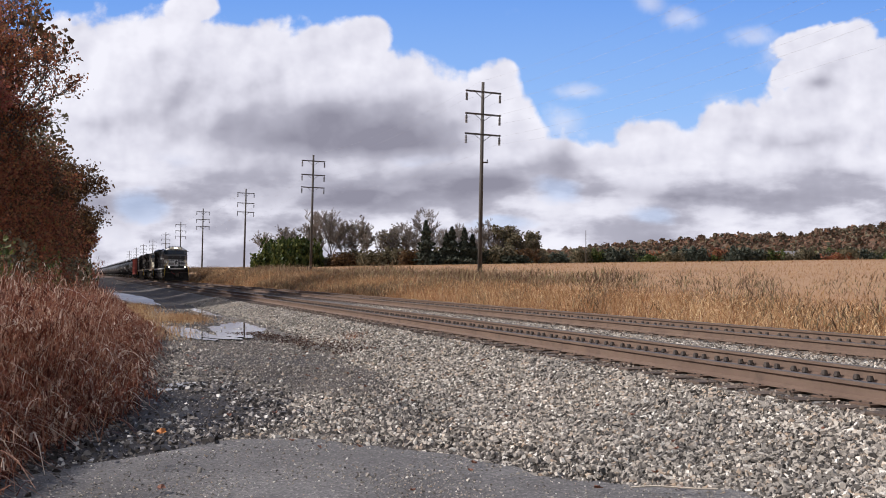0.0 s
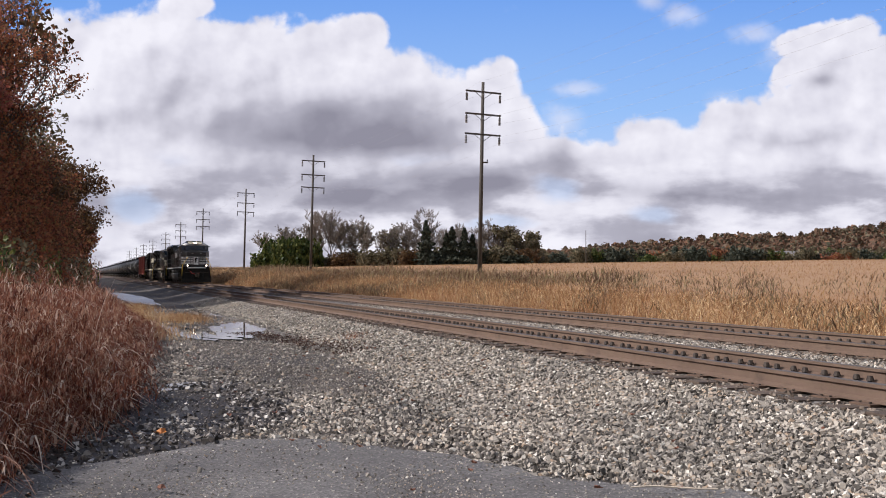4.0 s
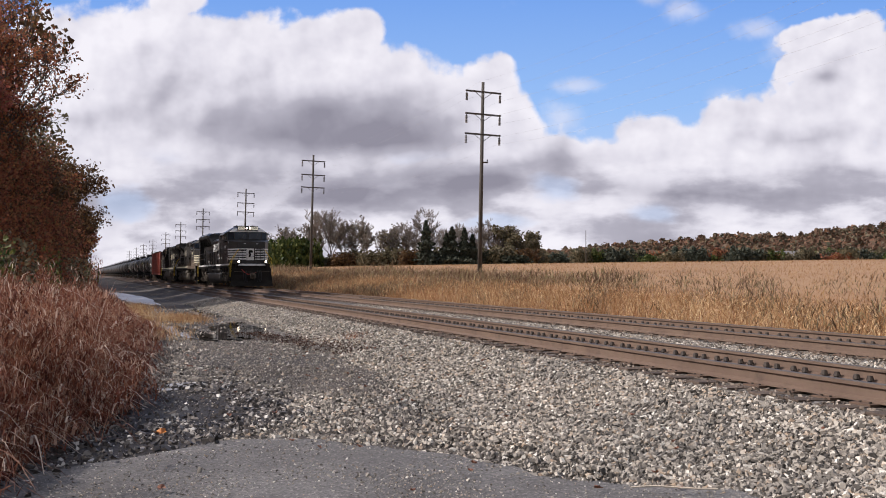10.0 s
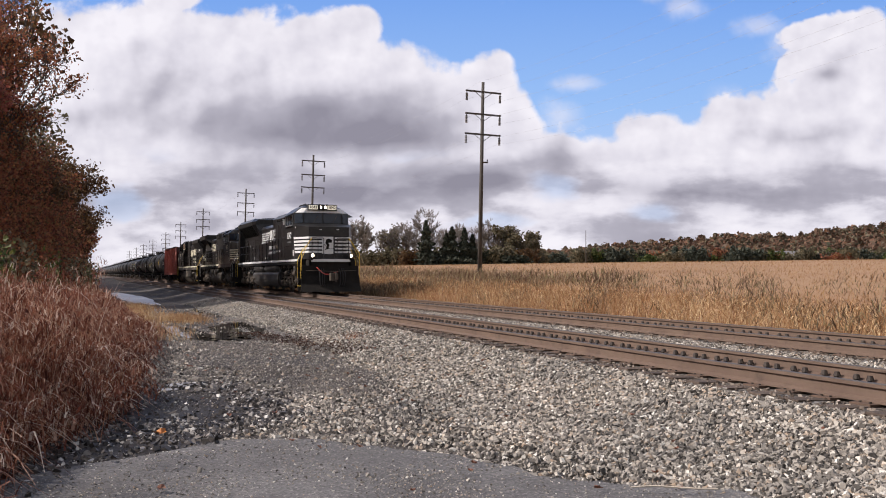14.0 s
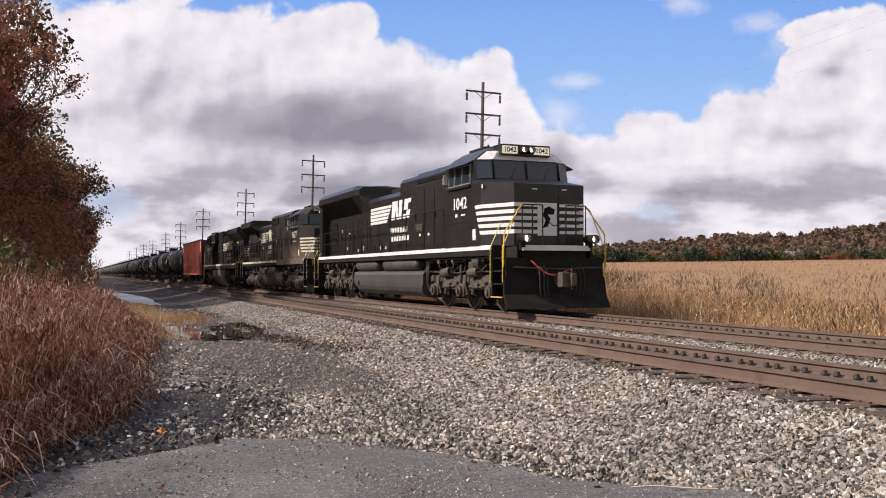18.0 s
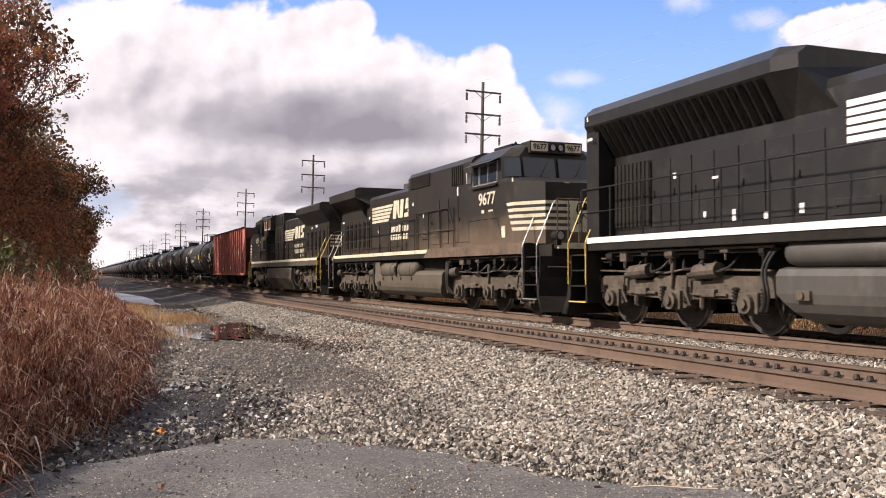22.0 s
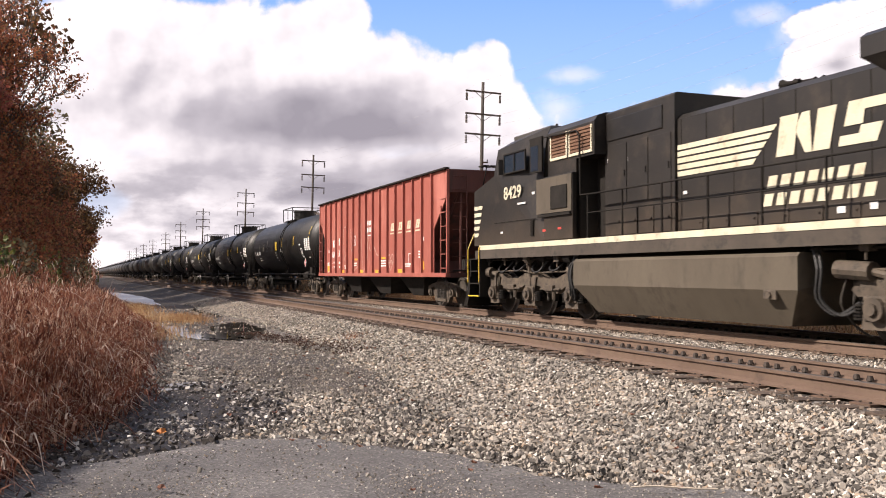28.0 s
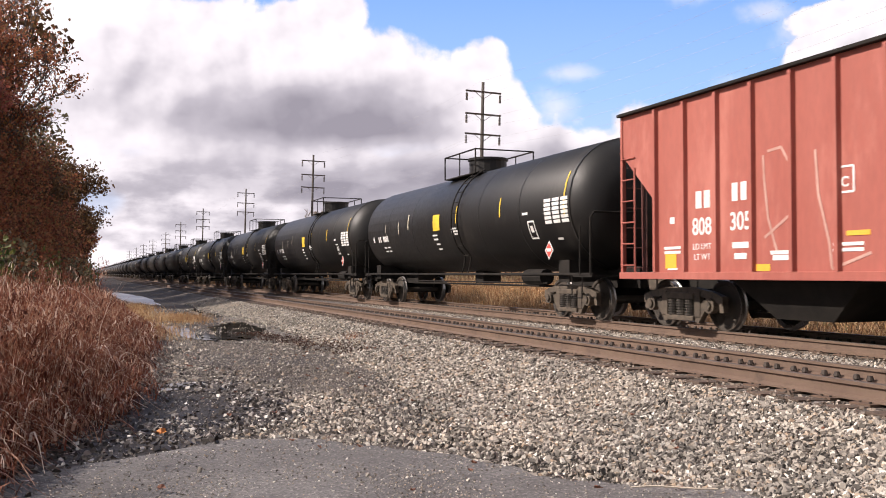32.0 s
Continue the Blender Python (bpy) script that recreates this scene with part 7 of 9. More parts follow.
    part("nose_mark", bm, white, e)
    # ditch lights
    for s in (-1, 1):
        bm = bmesh.new()
        lamp_can(bm, s * 1.0, Y(0.33 if bright else 0.5), 1.95, 0.1, 0.225 if bright else 0.055)
        bar(bm, (s * 1.0, Y(0.56), 1.95), (s * 1.0, Y(0.8), 1.95), 0.12, 14)
        box(bm, s * 1.0 - 0.06, s * 1.0 + 0.06, Y(0.6), Y(0.75), 1.72, 1.86)
        dl = part("ditch_light", bm, m_under, e)
        bm = bmesh.new()
        bar(bm, (s * 1.0, Y(0.54), 1.95), (s * 1.0, Y(0.565), 1.95), 0.098, 14)
        part("lens", bm, m_dim if bright else m_lens, dl)


def side_rail(e, L, o0, o1, n, s, material, z=2.85, drop=None):
    Y = lambda o: o - L / 2
    xs = s * 1.44
    pts = [(xs, Y(o0), z - (drop or 0)), (xs, Y(o0 + 0.4), z), (xs, Y(o1), z)] if drop else [(xs, Y(o0), z), (xs, Y(o1), z)]
    handrail(e, pts, [(xs, Y(o0 + (o1 - o0) * k / n), z) for k in range(n + 1)], material, 0.019)
    bm = bmesh.new()
    pipe(bm, [(xs, Y(o0), 2.35), (xs, Y(o1), 2.35)], 0.014)
    part("mid_rail", bm, material, e)


def horns(parent, y, z, d=-1):
    """A cluster of horn bells on a bracket, most of them facing along d."""
    bm = bmesh.new()
    box(bm, -0.32, 0.32, y - 0.05, y + 0.05, z, z + 0.08)
    bar(bm, (0, y, z - 0.3), (0, y, z + 0.04), 0.05, 8)
    cluster = part("horn_cluster", bm, m_under, parent)
    for dx, dz, ln, way in ((-0.27, 0.12, 0.36, d), (-0.1, 0.22, 0.46, d), (0.08, 0.1, 0.3, d), (0.25, 0.16, 0.4, d), (0.0, 0.12, 0.3, -d)):
        bm = bmesh.new()
        loft(bm, [[(dx + q * math.cos(a), y + way * t * ln, z + dz + q * math.sin(a)) for a in np.linspace(0, 2 * math.pi, 10, endpoint=False)] for t, q in ((0, 0.045), (0.15, 0.03), (0.6, 0.045), (0.85, 0.07), (1.0, 0.105))])
        part("horn_bell", bm, m_under, cluster)


def emd_locomotive(L, off):
    """Six-axle locomotive with a tall cab, stepped hood and flared radiators."""
    e = empty("locomotive", pose(0, 0, 0), "glossy black six-axle diesel locomotive with white stripes, leading the train", "locomotive", "diesel locomotives")
    Y = lambda o: o - L / 2
    chassis(e, L, m_black, m_whitep, (6.95, 15.0), (4.3, 18.0), "emd", m_frame, m_yellow)
    nose_cab(e, L, m_black, m_whitep)
    bm = bmesh.new()
    prism(bm, section(1.36, 1.78, 4.46, 0.45, 0.3), "y", Y(4.88), Y(7.9))
    prism(bm, section(1.05, 1.78, 4.46, 0.3, 0.2), "y", Y(7.8), Y(10.3))
    box(bm, -1.42, 1.42, Y(4.9), Y(7.85), 1.79, 3.95, 0.03)
    part("equipment_hood", bm, m_black, e)
    bm = bmesh.new()
    prism(bm, section(1.05, 1.78, 4.12, 0.5, 0.28), "y", Y(10.28), Y(20.75))
    part("engine_hood", bm, m_black, e)
    bm = bmesh.new()      # flared radiators
    rad = [(-1.02, 3.45), (1.02, 3.45), (1.5, 4.2), (1.5, 4.42), (1.3, 4.62), (-1.3, 4.62), (-1.5, 4.42), (-1.5, 4.2)]
    loft(bm, [[(x * (0.9 if z > 4.1 else 1.0), Y(14.55 if z > 4.1 else 14.0), z - (0.0 if z < 4.5 else 0.06)) for x, z in rad], [(x, Y(15.0), z) for x, z in rad], [(x, Y(20.75), z) for x, z in rad]])
    part("radiator", bm, m_black, e, "flared black radiator section")
    bm = bmesh.new()
    prism(bm, section(1.42, 1.78, 4.58, 0.12, 0.1), "y", Y(20.3), Y(20.8))
    part("rear_bulkhead", bm, m_black, e, "flat black rear end wall")
    for s in (-1, 1):
        n = 22      # radiator intake slats
        for k in range(n):
            bm = bmesh.new()
            y = Y(15.2) + 5.3 * k / n
            vs = [bm.verts.new(p) for p in ((s * 1.07, y, 3.5), (s * 1.07, y + 0.16, 3.5), (s * 1.49, y + 0.16, 4.15), (s * 1.49, y, 4.15))]
            f = bm.faces.new(vs)
            bmesh.ops.solidify(bm, geom=[f], thickness=-0.02 * s)
            part("radiator_slat", bm, m_under, e)
        flying_mark(e, s, 1.054, *((Y(13.9), Y(9.15)) if s < 0 else (Y(9.15), Y(13.9))), 2.95, 3.62, m_whitep)
        hood_doors(e, s, 1.05, Y(14.3), Y(20.2), 1.95, 3.25, 9, m_black)
        hood_doors(e, s, 1.05, Y(10.5), Y(14.2), 1.9, 2.15, 4, m_black)
        hood_doors(e, s, 1.42, Y(5.0), Y(7.7), 1.95, 3.8, 3, m_black)
        bm = bmesh.new()
        box(bm, min(s * 1.05, s * 1.09), max(s * 1.05, s * 1.09), Y(8.0), Y(9.0), 1.9, 3.7, 0.02)
        part("cabinet_door", bm, m_black, e)
        grille(e, s, 1.445, Y(6.9), Y(7.5), 2.4, 2.65, 5, m_frame, False)
        grille(e, s, 1.37, Y(5.3), Y(7.6), 3.98, 4.12, 3, m_under, False)
        grille(e, s, 1.08, Y(18.9), Y(20.2), 2.0, 3.3, 9)
        small_marks(e, s, 1.075, [(Y(14.8), 2.06, 0.1, 0.16), (Y(15.6), 2.0, 0.1, 0.12), (Y(16.4), 2.05, 0.09, 0.2), (Y(17.2), 2.1, 0.08, 0.12), (Y(16.9), 2.75, 0.16, 0.05), (Y(18.1), 2.9, 0.08, 0.12), (Y(12.6), 2.02, 0.18, 0.12), (Y(11.9), 2.02, 0.12, 0.12)], m_whitep)
        small_marks(e, s, 1.44, [(Y(7.2), 2.3, 0.14, 0.1), (Y(6.4), 2.3, 0.14, 0.1), (Y(8.4), 3.35, 0.08, 0.28)], m_whitep)
        small_marks(e, s, 1.51, [(Y(20.5), 3.9, 0.2, 0.06), (Y(20.6), 4.35, 0.05, 0.1)], m_whitep)
        side_rail(e, L, 10.4, 21.0, 9, s, m_black)
        side_rail(e, L, 5.1, 10.3, 3, s, m_black, 3.0)
        # air reservoirs over the tank
        for o0, o1 in ((7.7, 11.4), (12.1, 14.9)):
            bm = bmesh.new()
            loft(bm, [[(s * 1.2 + math.cos(a) * rr, Y(o), 1.36 + math.sin(a) * rr) for a in np.linspace(0, 2 * math.pi, 18, endpoint=False)] for o, rr in ((o0, 0.08), (o0 + 0.06, 0.19), (o0 + 0.2, 0.225), (o1 - 0.2, 0.225), (o1 - 0.06, 0.19), (o1, 0.08))])
            part("air_reservoir", bm, m_tankf, e, "grey cylindrical air reservoir", True)
        bm = bmesh.new()
        box(bm, min(s * 1.05, s * 1.3), max(s * 1.05, s * 1.3), Y(3.1), Y(3.55), 1.05, 1.6, 0.04)
        bar(bm, (s * 1.2, Y(2.7), 1.35), (s * 1.2, Y(3.1), 1.35), 0.2, 12)
        part("sand_trap", bm, m_tankf, e)
    horns(e, Y(11.7), 4.34)
    for o in (16.2, 18.0, 19.8):
        bm = bmesh.new()
        bar(bm, (0, Y(o), 4.6), (0, Y(o), 4.7), 0.7, 20)
        part("radiator_fan", bm, m_under, e)
    bm = bmesh.new()
    box(bm, -0.35, 0.35, Y(12.2), Y(13.4), 4.1, 4.35, 0.04)
    part("exhaust_stack", bm, m_under, e)
    end_rails(e, L, 0.78, -1, m_black)
    end_rails(e, L, L - 0.78, 1, m_black)
    for s in (-1, 1):
        bm = bmesh.new()
        pipe(bm, [(s * 0.95, Y(0.78), 2.85), (s * 1.5, Y(0.72), 2.1), (s * 1.53, Y(0.72), 1.2)], 0.02, 6)
        part("grab_rail", bm, m_yellow, e, "yellow corner grab rail")
    CARS.append((e, off + L / 2, False))
    return e


def ge_locomotive(L, off, number, turned, cream, label, wings=True, dusty=True):
    """Six-axle locomotive with a slab hood and overhanging radiator wings."""
    e = empty("locomotive", pose(0, 0, 0), label, "locomotive", "diesel locomotives")
    Y = lambda o: o - L / 2
    paint = m_lead
    white = m_cream
    chassis(e, L, paint, m_cream, (7.2, 14.1), (4.2, L - 4.2), "ge", m_frame, m_alum if number == "9677" else m_yellow)
    nose_cab(e, L, paint, white, front=1.2, shoulder=2.05, win_o=2.6, back=5.0, nose_top=3.42, roof=4.5, eave=4.1, number=number, bright=False, stripe_z=(2.12, 2.92))
    bm = bmesh.new()
    prism(bm, section(1.38, 1.78, 4.48, 0.4, 0.25), "y", Y(4.98), Y(10.4))
    part("equipment_hood", bm, paint, e)
    bm = bmesh.new()
    prism(bm, section(1.02, 1.78, 4.16, 0.4, 0.22), "y", Y(10.38), Y(L - 0.95))
    part("engine_hood", bm, paint, e)
    bm = bmesh.new()      # radiator wings
    wing = [(-1.02, 3.75), (1.02, 3.75), (1.56, 4.1), (1.56, 4.42), (1.4, 4.5), (-1.4, 4.5), (-1.56, 4.42), (-1.56, 4.1)]
    loft(bm, [[(x, Y(15.9 if z < 4.05 else 16.3), z) for x, z in wing], [(x, Y(L - 0.95), z) for x, z in wing]])
    part("radiator_wing", bm, paint, e, "overhanging black radiator wing")
    for s in (-1, 1):
        for y in (Y(16.5), Y(L - 1.1)):
            bm = bmesh.new()
            vs = [bm.verts.new(p) for p in ((s * 1.03, y, 3.3), (s * 1.03, y + 0.05, 3.3), (s * 1.5, y + 0.05, 4.08), (s * 1.03, y + 0.05, 4.08), (s * 1.03, y, 4.08), (s * 1.5, y, 4.08))]
            for q in ((0, 4, 5), (1, 2, 3), (0, 1, 2, 5), (0, 1, 3, 4)):
                bm.faces.new([vs[i] for i in q])
            part("wing_bracket", bm, paint, e)
        flying_mark(e, s, 1.024, *((Y(15.7), Y(11.0)) if s < 0 else (Y(10.5), Y(14.9))), 3.0, 3.65, m_cream)
        hood_doors(e, s, 1.02, Y(15.8), Y(L - 1.2), 1.95, 3.2, 8, paint)
        hood_doors(e, s, 1.02, Y(10.6), Y(15.6), 1.9, 2.2, 5, paint)
        for k in range(6):
            grille(e, s, 1.04, Y(15.95 + k * 0.62), Y(16.3 + k * 0.62), 2.1, 3.1, 4)
        grille(e, s, 1.385, Y(8.3), Y(10.1), 3.85, 4.25, 6, m_under, False)
        grille(e, s, 1.385, Y(5.6), Y(6.5), 3.65, 4.2, 6)
        hood_doors(e, s, 1.38, Y(5.2), Y(8.2), 1.95, 3.3, 4, paint)
        grille(e, s, 1.4, Y(7.4), Y(7.9), 2.15, 2.4, 5, m_frame, False)
        grille(e, s, 1.4, Y(8.5), Y(9.0), 2.15, 2.4, 5, m_frame, False)
        bm = bmesh.new()      # grime along the sill
        face_plate(bm, s, 1.482, [(Y(1.55), 1.53), (Y(8.6), 1.53), (Y(8.2), 1.81), (Y(1.55), 1.81)], 0.022)
        part("grimy_skirt", bm, m_orangedust, e, "brown road grime on the skirt")
        small_marks(e, s, 1.045, [(Y(13.0), 2.7, 0.12, 0.12), (Y(12.3), 2.75, 0.2, 0.1), (Y(16.0), 3.25, 0.2, 0.1), (Y(14.8), 2.65, 0.14, 0.12), (Y(L - 1.5), 3.25, 0.3, 0.08)], m_whitep)
        small_marks(e, s, 1.39, [(Y(6.0), 3.45, 0.1, 0.25), (Y(8.9), 2.9, 0.1, 0.12), (Y(9.9), 3.35, 0.1, 0.12)], m_whitep)
        stripes(e, [(s * 1.028, Y(L - 1.35)), (s * 1.028, Y(L - 0.97))], 2.3, 2.95, 4, 0.08, white)
        side_rail(e, L, 9.6, L - 1.4, 8, s, paint)
        side_rail(e, L, 6.2, 9.4, 3, s, paint, 3.0, 0.7)
        for o0, o1 in ((9.6, 11.4), (11.65, 13.4)) if not turned else ():
            bm = bmesh.new()
            loft(bm, [[(s * 1.22 + math.cos(a) * rr, Y(o), 1.16 + math.sin(a) * rr) for a in np.linspace(0, 2 * math.pi, 20, endpoint=False)] for o, rr in ((o0, 0.1), (o0 + 0.05, 0.2), (o0 + 0.14, 0.27), (o0 + 0.24, 0.29), (o1 - 0.24, 0.29), (o1 - 0.14, 0.27), (o1 - 0.05, 0.2), (o1, 0.1))])
            part("air_reservoir", bm, m_tan, e, "dusty cylindrical air reservoir", True)
            for o in (o0 + 0.35, o1 - 0.35):
                bm = bmesh.new()
                bar(bm, (s * 1.22, Y(o) - 0.025, 1.16), (s * 1.22, Y(o) + 0.025, 1.16), 0.302, 20)
                box(bm, min(s * 1.2, s * 1.46), max(s * 1.2, s * 1.46), Y(o) - 0.05, Y(o) + 0.05, 0.82, 0.92)
                part("reservoir_strap", bm, m_tan, e)
        if not turned:      # end block of the tank, full height
            bm = bmesh.new()
            box(bm, min(s * 1.0, s * 1.41), max(s * 1.0, s * 1.41), Y(13.5), Y(14.08), 0.7, 1.46, 0.03)
            part("tank_end_block", bm, m_tan, e)
            bm = bmesh.new()
            pipe(bm, [(s * 1.4, Y(11.52), 1.5), (s * 1.42, Y(11.52), 1.2), (s * 1.45, Y(11.5), 0.95)], 0.03, 6)
            box(bm, min(s * 1.36, s * 1.5), max(s * 1.36, s * 1.5), Y(11.42), Y(11.62), 1.1, 1.3, 0.02)
            part("drain_valve", bm, m_under, e)
    stripes(e, [(-1.02, Y(L - 0.945)), (1.02, Y(L - 0.945))], 2.3, 2.95, 4, 0.08, white)
    bm = bmesh.new()
    bar(bm, (0, Y(13.6), 4.1), (0, Y(13.6), 4.42), 0.42, 16)
    part("exhaust_stack", bm, m_dustsill, e, "rusty exhaust stack")
    horns(e, Y(11.2), 4.2)
    end_rails(e, L, 0.78, -1, m_frame)
    end_rails(e, L, L - 0.78, 1, m_frame)
    CARS.append((e, off + L / 2, turned))
    return e


def cab_last_locomotive(L, off):
    """Six-axle locomotive running cab-last: full-width sloping nose, flush cab side, slab hood."""
    e = empty("locomotive", pose(0, 0, 0), "worn black diesel locomotive running cab-last before the hopper car", "locomotive", "diesel locomotives")
    Y = lambda o: o - L / 2
    paint = m_dusty
    chassis(e, L, paint, m_cream, (6.6, 13.4), (3.95, 16.75), "gull", m_frame, m_yellow)
    # nose and cab in one slab, drawn in at the front corners
    bm = bmesh.new()
    w = 1.5
    side = [(1.16, 1.8, 1.5), (1.16, 3.3, 1.5), (2.42, 3.62, 1.48), (2.56, 4.3, 1.42), (2.75, 4.5, 1.12), (4.95, 4.6, 1.12), (5.3, 4.3, 1.42), (5.3, 3.62, 1.5), (5.3, 1.8, 1.5)]
    left = [bm.verts.new((-x, Y(o), z)) for o, z, x in side]
    right = [bm.verts.new((x, Y(o), z)) for o, z, x in side]
    core_l = bm.faces.new(left)
    core_r = bm.faces.new(right[::-1])
    for k in range(len(side)):
        bm.faces.new((left[k], right[k], right[(k + 1) % len(side)], left[(k + 1) % len(side)]))
    bmesh.ops.triangulate(bm, faces=[core_l, core_r])
    bmesh.ops.recalc_face_normals(bm, faces=bm.faces[:])
    part("cab", bm, paint, e)
    for x0, x1 in ((-1.25, -0.06), (0.06, 1.25)):
        bm = bmesh.new()
        vs = [bm.verts.new(p) for p in ((x0, Y(2.43), 3.7), (x1, Y(2.43), 3.7), (x1, Y(2.535), 4.25), (x0, Y(2.535), 4.25))]
        f = bm.faces.new(vs)
        bmesh.ops.solidify(bm, geom=[f], thickness=0.015)
        part("windshield", bm, m_glass, e, "tinted windshield pane")
    bm = bmesh.new()
    prism(bm, section(1.4, 1.8, 4.52, 0.3, 0.2), "y", Y(5.29), Y(6.64))
    prism(bm, section(1.4, 3.6, 4.52, 0.3, 0.2), "y", Y(6.63), Y(7.42))
    box(bm, -0.85, 0.85, Y(6.63), Y(7.42), 1.8, 3.62)
    part("cab_back", bm, paint, e)
    bm = bmesh.new()
    prism(bm, section(1.12, 1.8, 4.5, 0.06, 0.05), "y", Y(7.4), Y(9.88))
    part("equipment_hood", bm, paint, e)
    bm = bmesh.new()
    prism(bm, section(1.06, 1.8, 4.12, 0.35, 0.16), "y", Y(9.86), Y(L - 0.95))
    part("engine_hood", bm, paint, e)
    bm = bmesh.new()
    wing = [(-1.06, 3.45), (1.06, 3.45), (1.52, 4.02), (1.52, 4.3), (1.4, 4.38), (-1.4, 4.38), (-1.52, 4.3), (-1.52, 4.02)]
    loft(bm, [[(x, Y(15.4 if z < 4.0 else 14.7), z) for x, z in wing], [(x, Y(L - 0.95), z) for x, z in wing]])
    part("radiator_wing", bm, paint, e, "overhanging black radiator wing")
    for s in (-1, 1):
        bm = bmesh.new()      # dusty sill under the white line
        face_plate(bm, s, 1.482, [(Y(1.2), 1.44), (Y(L - 1.3), 1.44), (Y(L - 1.3), 1.67), (Y(1.2), 1.67)], 0.012)
        part("dusty_sill", bm, m_dustsill, e, "dust-browned side sill")
        window(e, s, 1.478, Y(3.1), Y(4.3), 3.62, 4.08, m_under)
        bm = bmesh.new()
        box(bm, min(s * 1.46, s * 1.60), max(s * 1.46, s * 1.60), Y(2.92), Y(2.96), 3.6, 4.0)
        part("mirror", bm, m_tankf, e)
        bm = bmesh.new()
        face_plate(bm, s, 1.46, [(Y(4.58), 3.46), (Y(5.2), 3.46), (Y(5.2), 4.3), (Y(4.58), 4.3)], 0.05)
        rec = part("side_hatch", bm, m_under, e, "dark glazed side hatch")
        bm = bmesh.new()
        face_plate(bm, s, 1.512, [(Y(4.64), 3.5), (Y(5.02), 3.5), (Y(5.02), 4.1), (Y(4.64), 4.1)])
        part("pane", bm, m_glass, rec)
        # flush grey cabinet with a dark filter panel
        bm = bmesh.new()
        box(bm, min(s * 1.3, s * 1.5), max(s * 1.3, s * 1.5), Y(5.28), Y(6.64), 1.82, 3.3, 0.012)
        part("cabinet_base", bm, paint, e)
        bm = bmesh.new()
        face_plate(bm, s, 1.5, [(Y(4.94), 2.44), (Y(6.62), 2.44), (Y(6.62), 3.27), (Y(4.94), 3.27)], 0.02)
        cabinet = part("side_cabinet", bm, m_tan, e, "grey-tan cabinet panel behind the cab")
        bm = bmesh.new()
        box(bm, min(s * 1.52, s * 1.545), max(s * 1.52, s * 1.545), Y(5.68), Y(6.45), 2.52, 3.05, 0.008)
        part("filter_panel", bm, m_under, cabinet)
        bm = bmesh.new()
        box(bm, min(s * 1.5, s * 1.55), max(s * 1.5, s * 1.55), Y(5.05), Y(6.6), 2.36, 2.42)
        part("ledge", bm, m_under, cabinet)
        grille(e, s, 1.5, Y(4.62), Y(4.78), 1.95, 2.35, 8, m_under, False)
        for z, a, c in ((2.36, 2.5, 4.9), (2.42, 3.1, 3.12)):
            bm = bmesh.new()
            face_plate(bm, s, 1.5, [(Y(a), z - 0.008), (Y(c), z - 0.008), (Y(c), z + 0.008), (Y(a), z + 0.008)], 0.006)
            part("panel_seam", bm, m_under, e)
        # brown louvred windows in pale frames
        for o0, o1 in ((5.52, 6.22), (6.4, 7.3)):
            bm = bmesh.new()
            for ya, yb, za, zb in ((o0 - 0.05, o0, 3.72, 4.26), (o1, o1 + 0.05, 3.72, 4.26), (o0 - 0.05, o1 + 0.05, 3.66, 3.72)):
                box(bm, min(s * 1.38, s * 1.43), max(s * 1.38, s * 1.43), Y(ya), Y(yb), za, zb)
            fr = part("louvre_frame", bm, m_cream, e, "pale frame of a louvred opening")
            grille(fr, s, 1.402, Y(o0), Y(o1), 3.72, 4.26, 7, m_rustlouvre, False)
        bm = bmesh.new()      # doorway recess
        face_plate(bm, s, 0.852, [(Y(6.7), 1.85), (Y(7.36), 1.85), (Y(7.36), 3.58), (Y(6.7), 3.58)], 0.02)
        part("doorway", bm, m_under, e, "dark recessed doorway")
        lettering("cab_number", "8429", 0.44, m_cream, e, SIDE_TURN[s], s * 1.501, Y(3.58), 3.08, "painted cab number 8429", 0.008, 1.15)
        small_marks(e, s, 1.5, [(Y(4.75), 2.98, 0.14, 0.06), (Y(4.1), 2.78, 0.45, 0.045), (Y(2.95), 2.1, 0.12, 0.05)], m_whitep)
        small_marks(e, s, 1.5, [(Y(5.3), 2.05, 0.16, 0.05), (Y(6.05), 2.07, 0.16, 0.05)], m_redp, "warning_mark")
        small_marks(e, s, 1.128, [(Y(7.55), 3.45, 0.1, 0.06), (Y(8.35), 3.4, 0.14, 0.07)], m_whitep)
        small_marks(e, s, 1.128, [(Y(9.4), 3.42, 0.18, 0.07)], m_redp, "warning_mark")
        small_marks(e, s, 1.085, [(Y(13.9), 1.98, 0.16, 0.1), (Y(14.5), 2.0, 0.14, 0.1), (Y(16.5), 3.3, 0.14, 0.1), (Y(17.4), 3.36, 0.35, 0.12), (Y(10.15), 2.55, 0.12, 0.06)], m_whitep)
        bm = bmesh.new()      # blanked panel under the roof edge
        box(bm, min(s * 1.12, s * 1.145), max(s * 1.12, s * 1.145), Y(7.5), Y(9.5), 3.86, 4.32, 0.01)
        part("blank_panel", bm, m_black, e)
        hood_doors(e, s, 1.12, Y(7.5), Y(9.8), 2.5, 3.75, 3, paint)
        hood_doors(e, s, 1.12, Y(7.5), Y(9.8), 1.85, 2.4, 4, paint)
        hood_doors(e, s, 1.06, Y(9.95), Y(15.0), 1.85, 2.08, 7, paint)
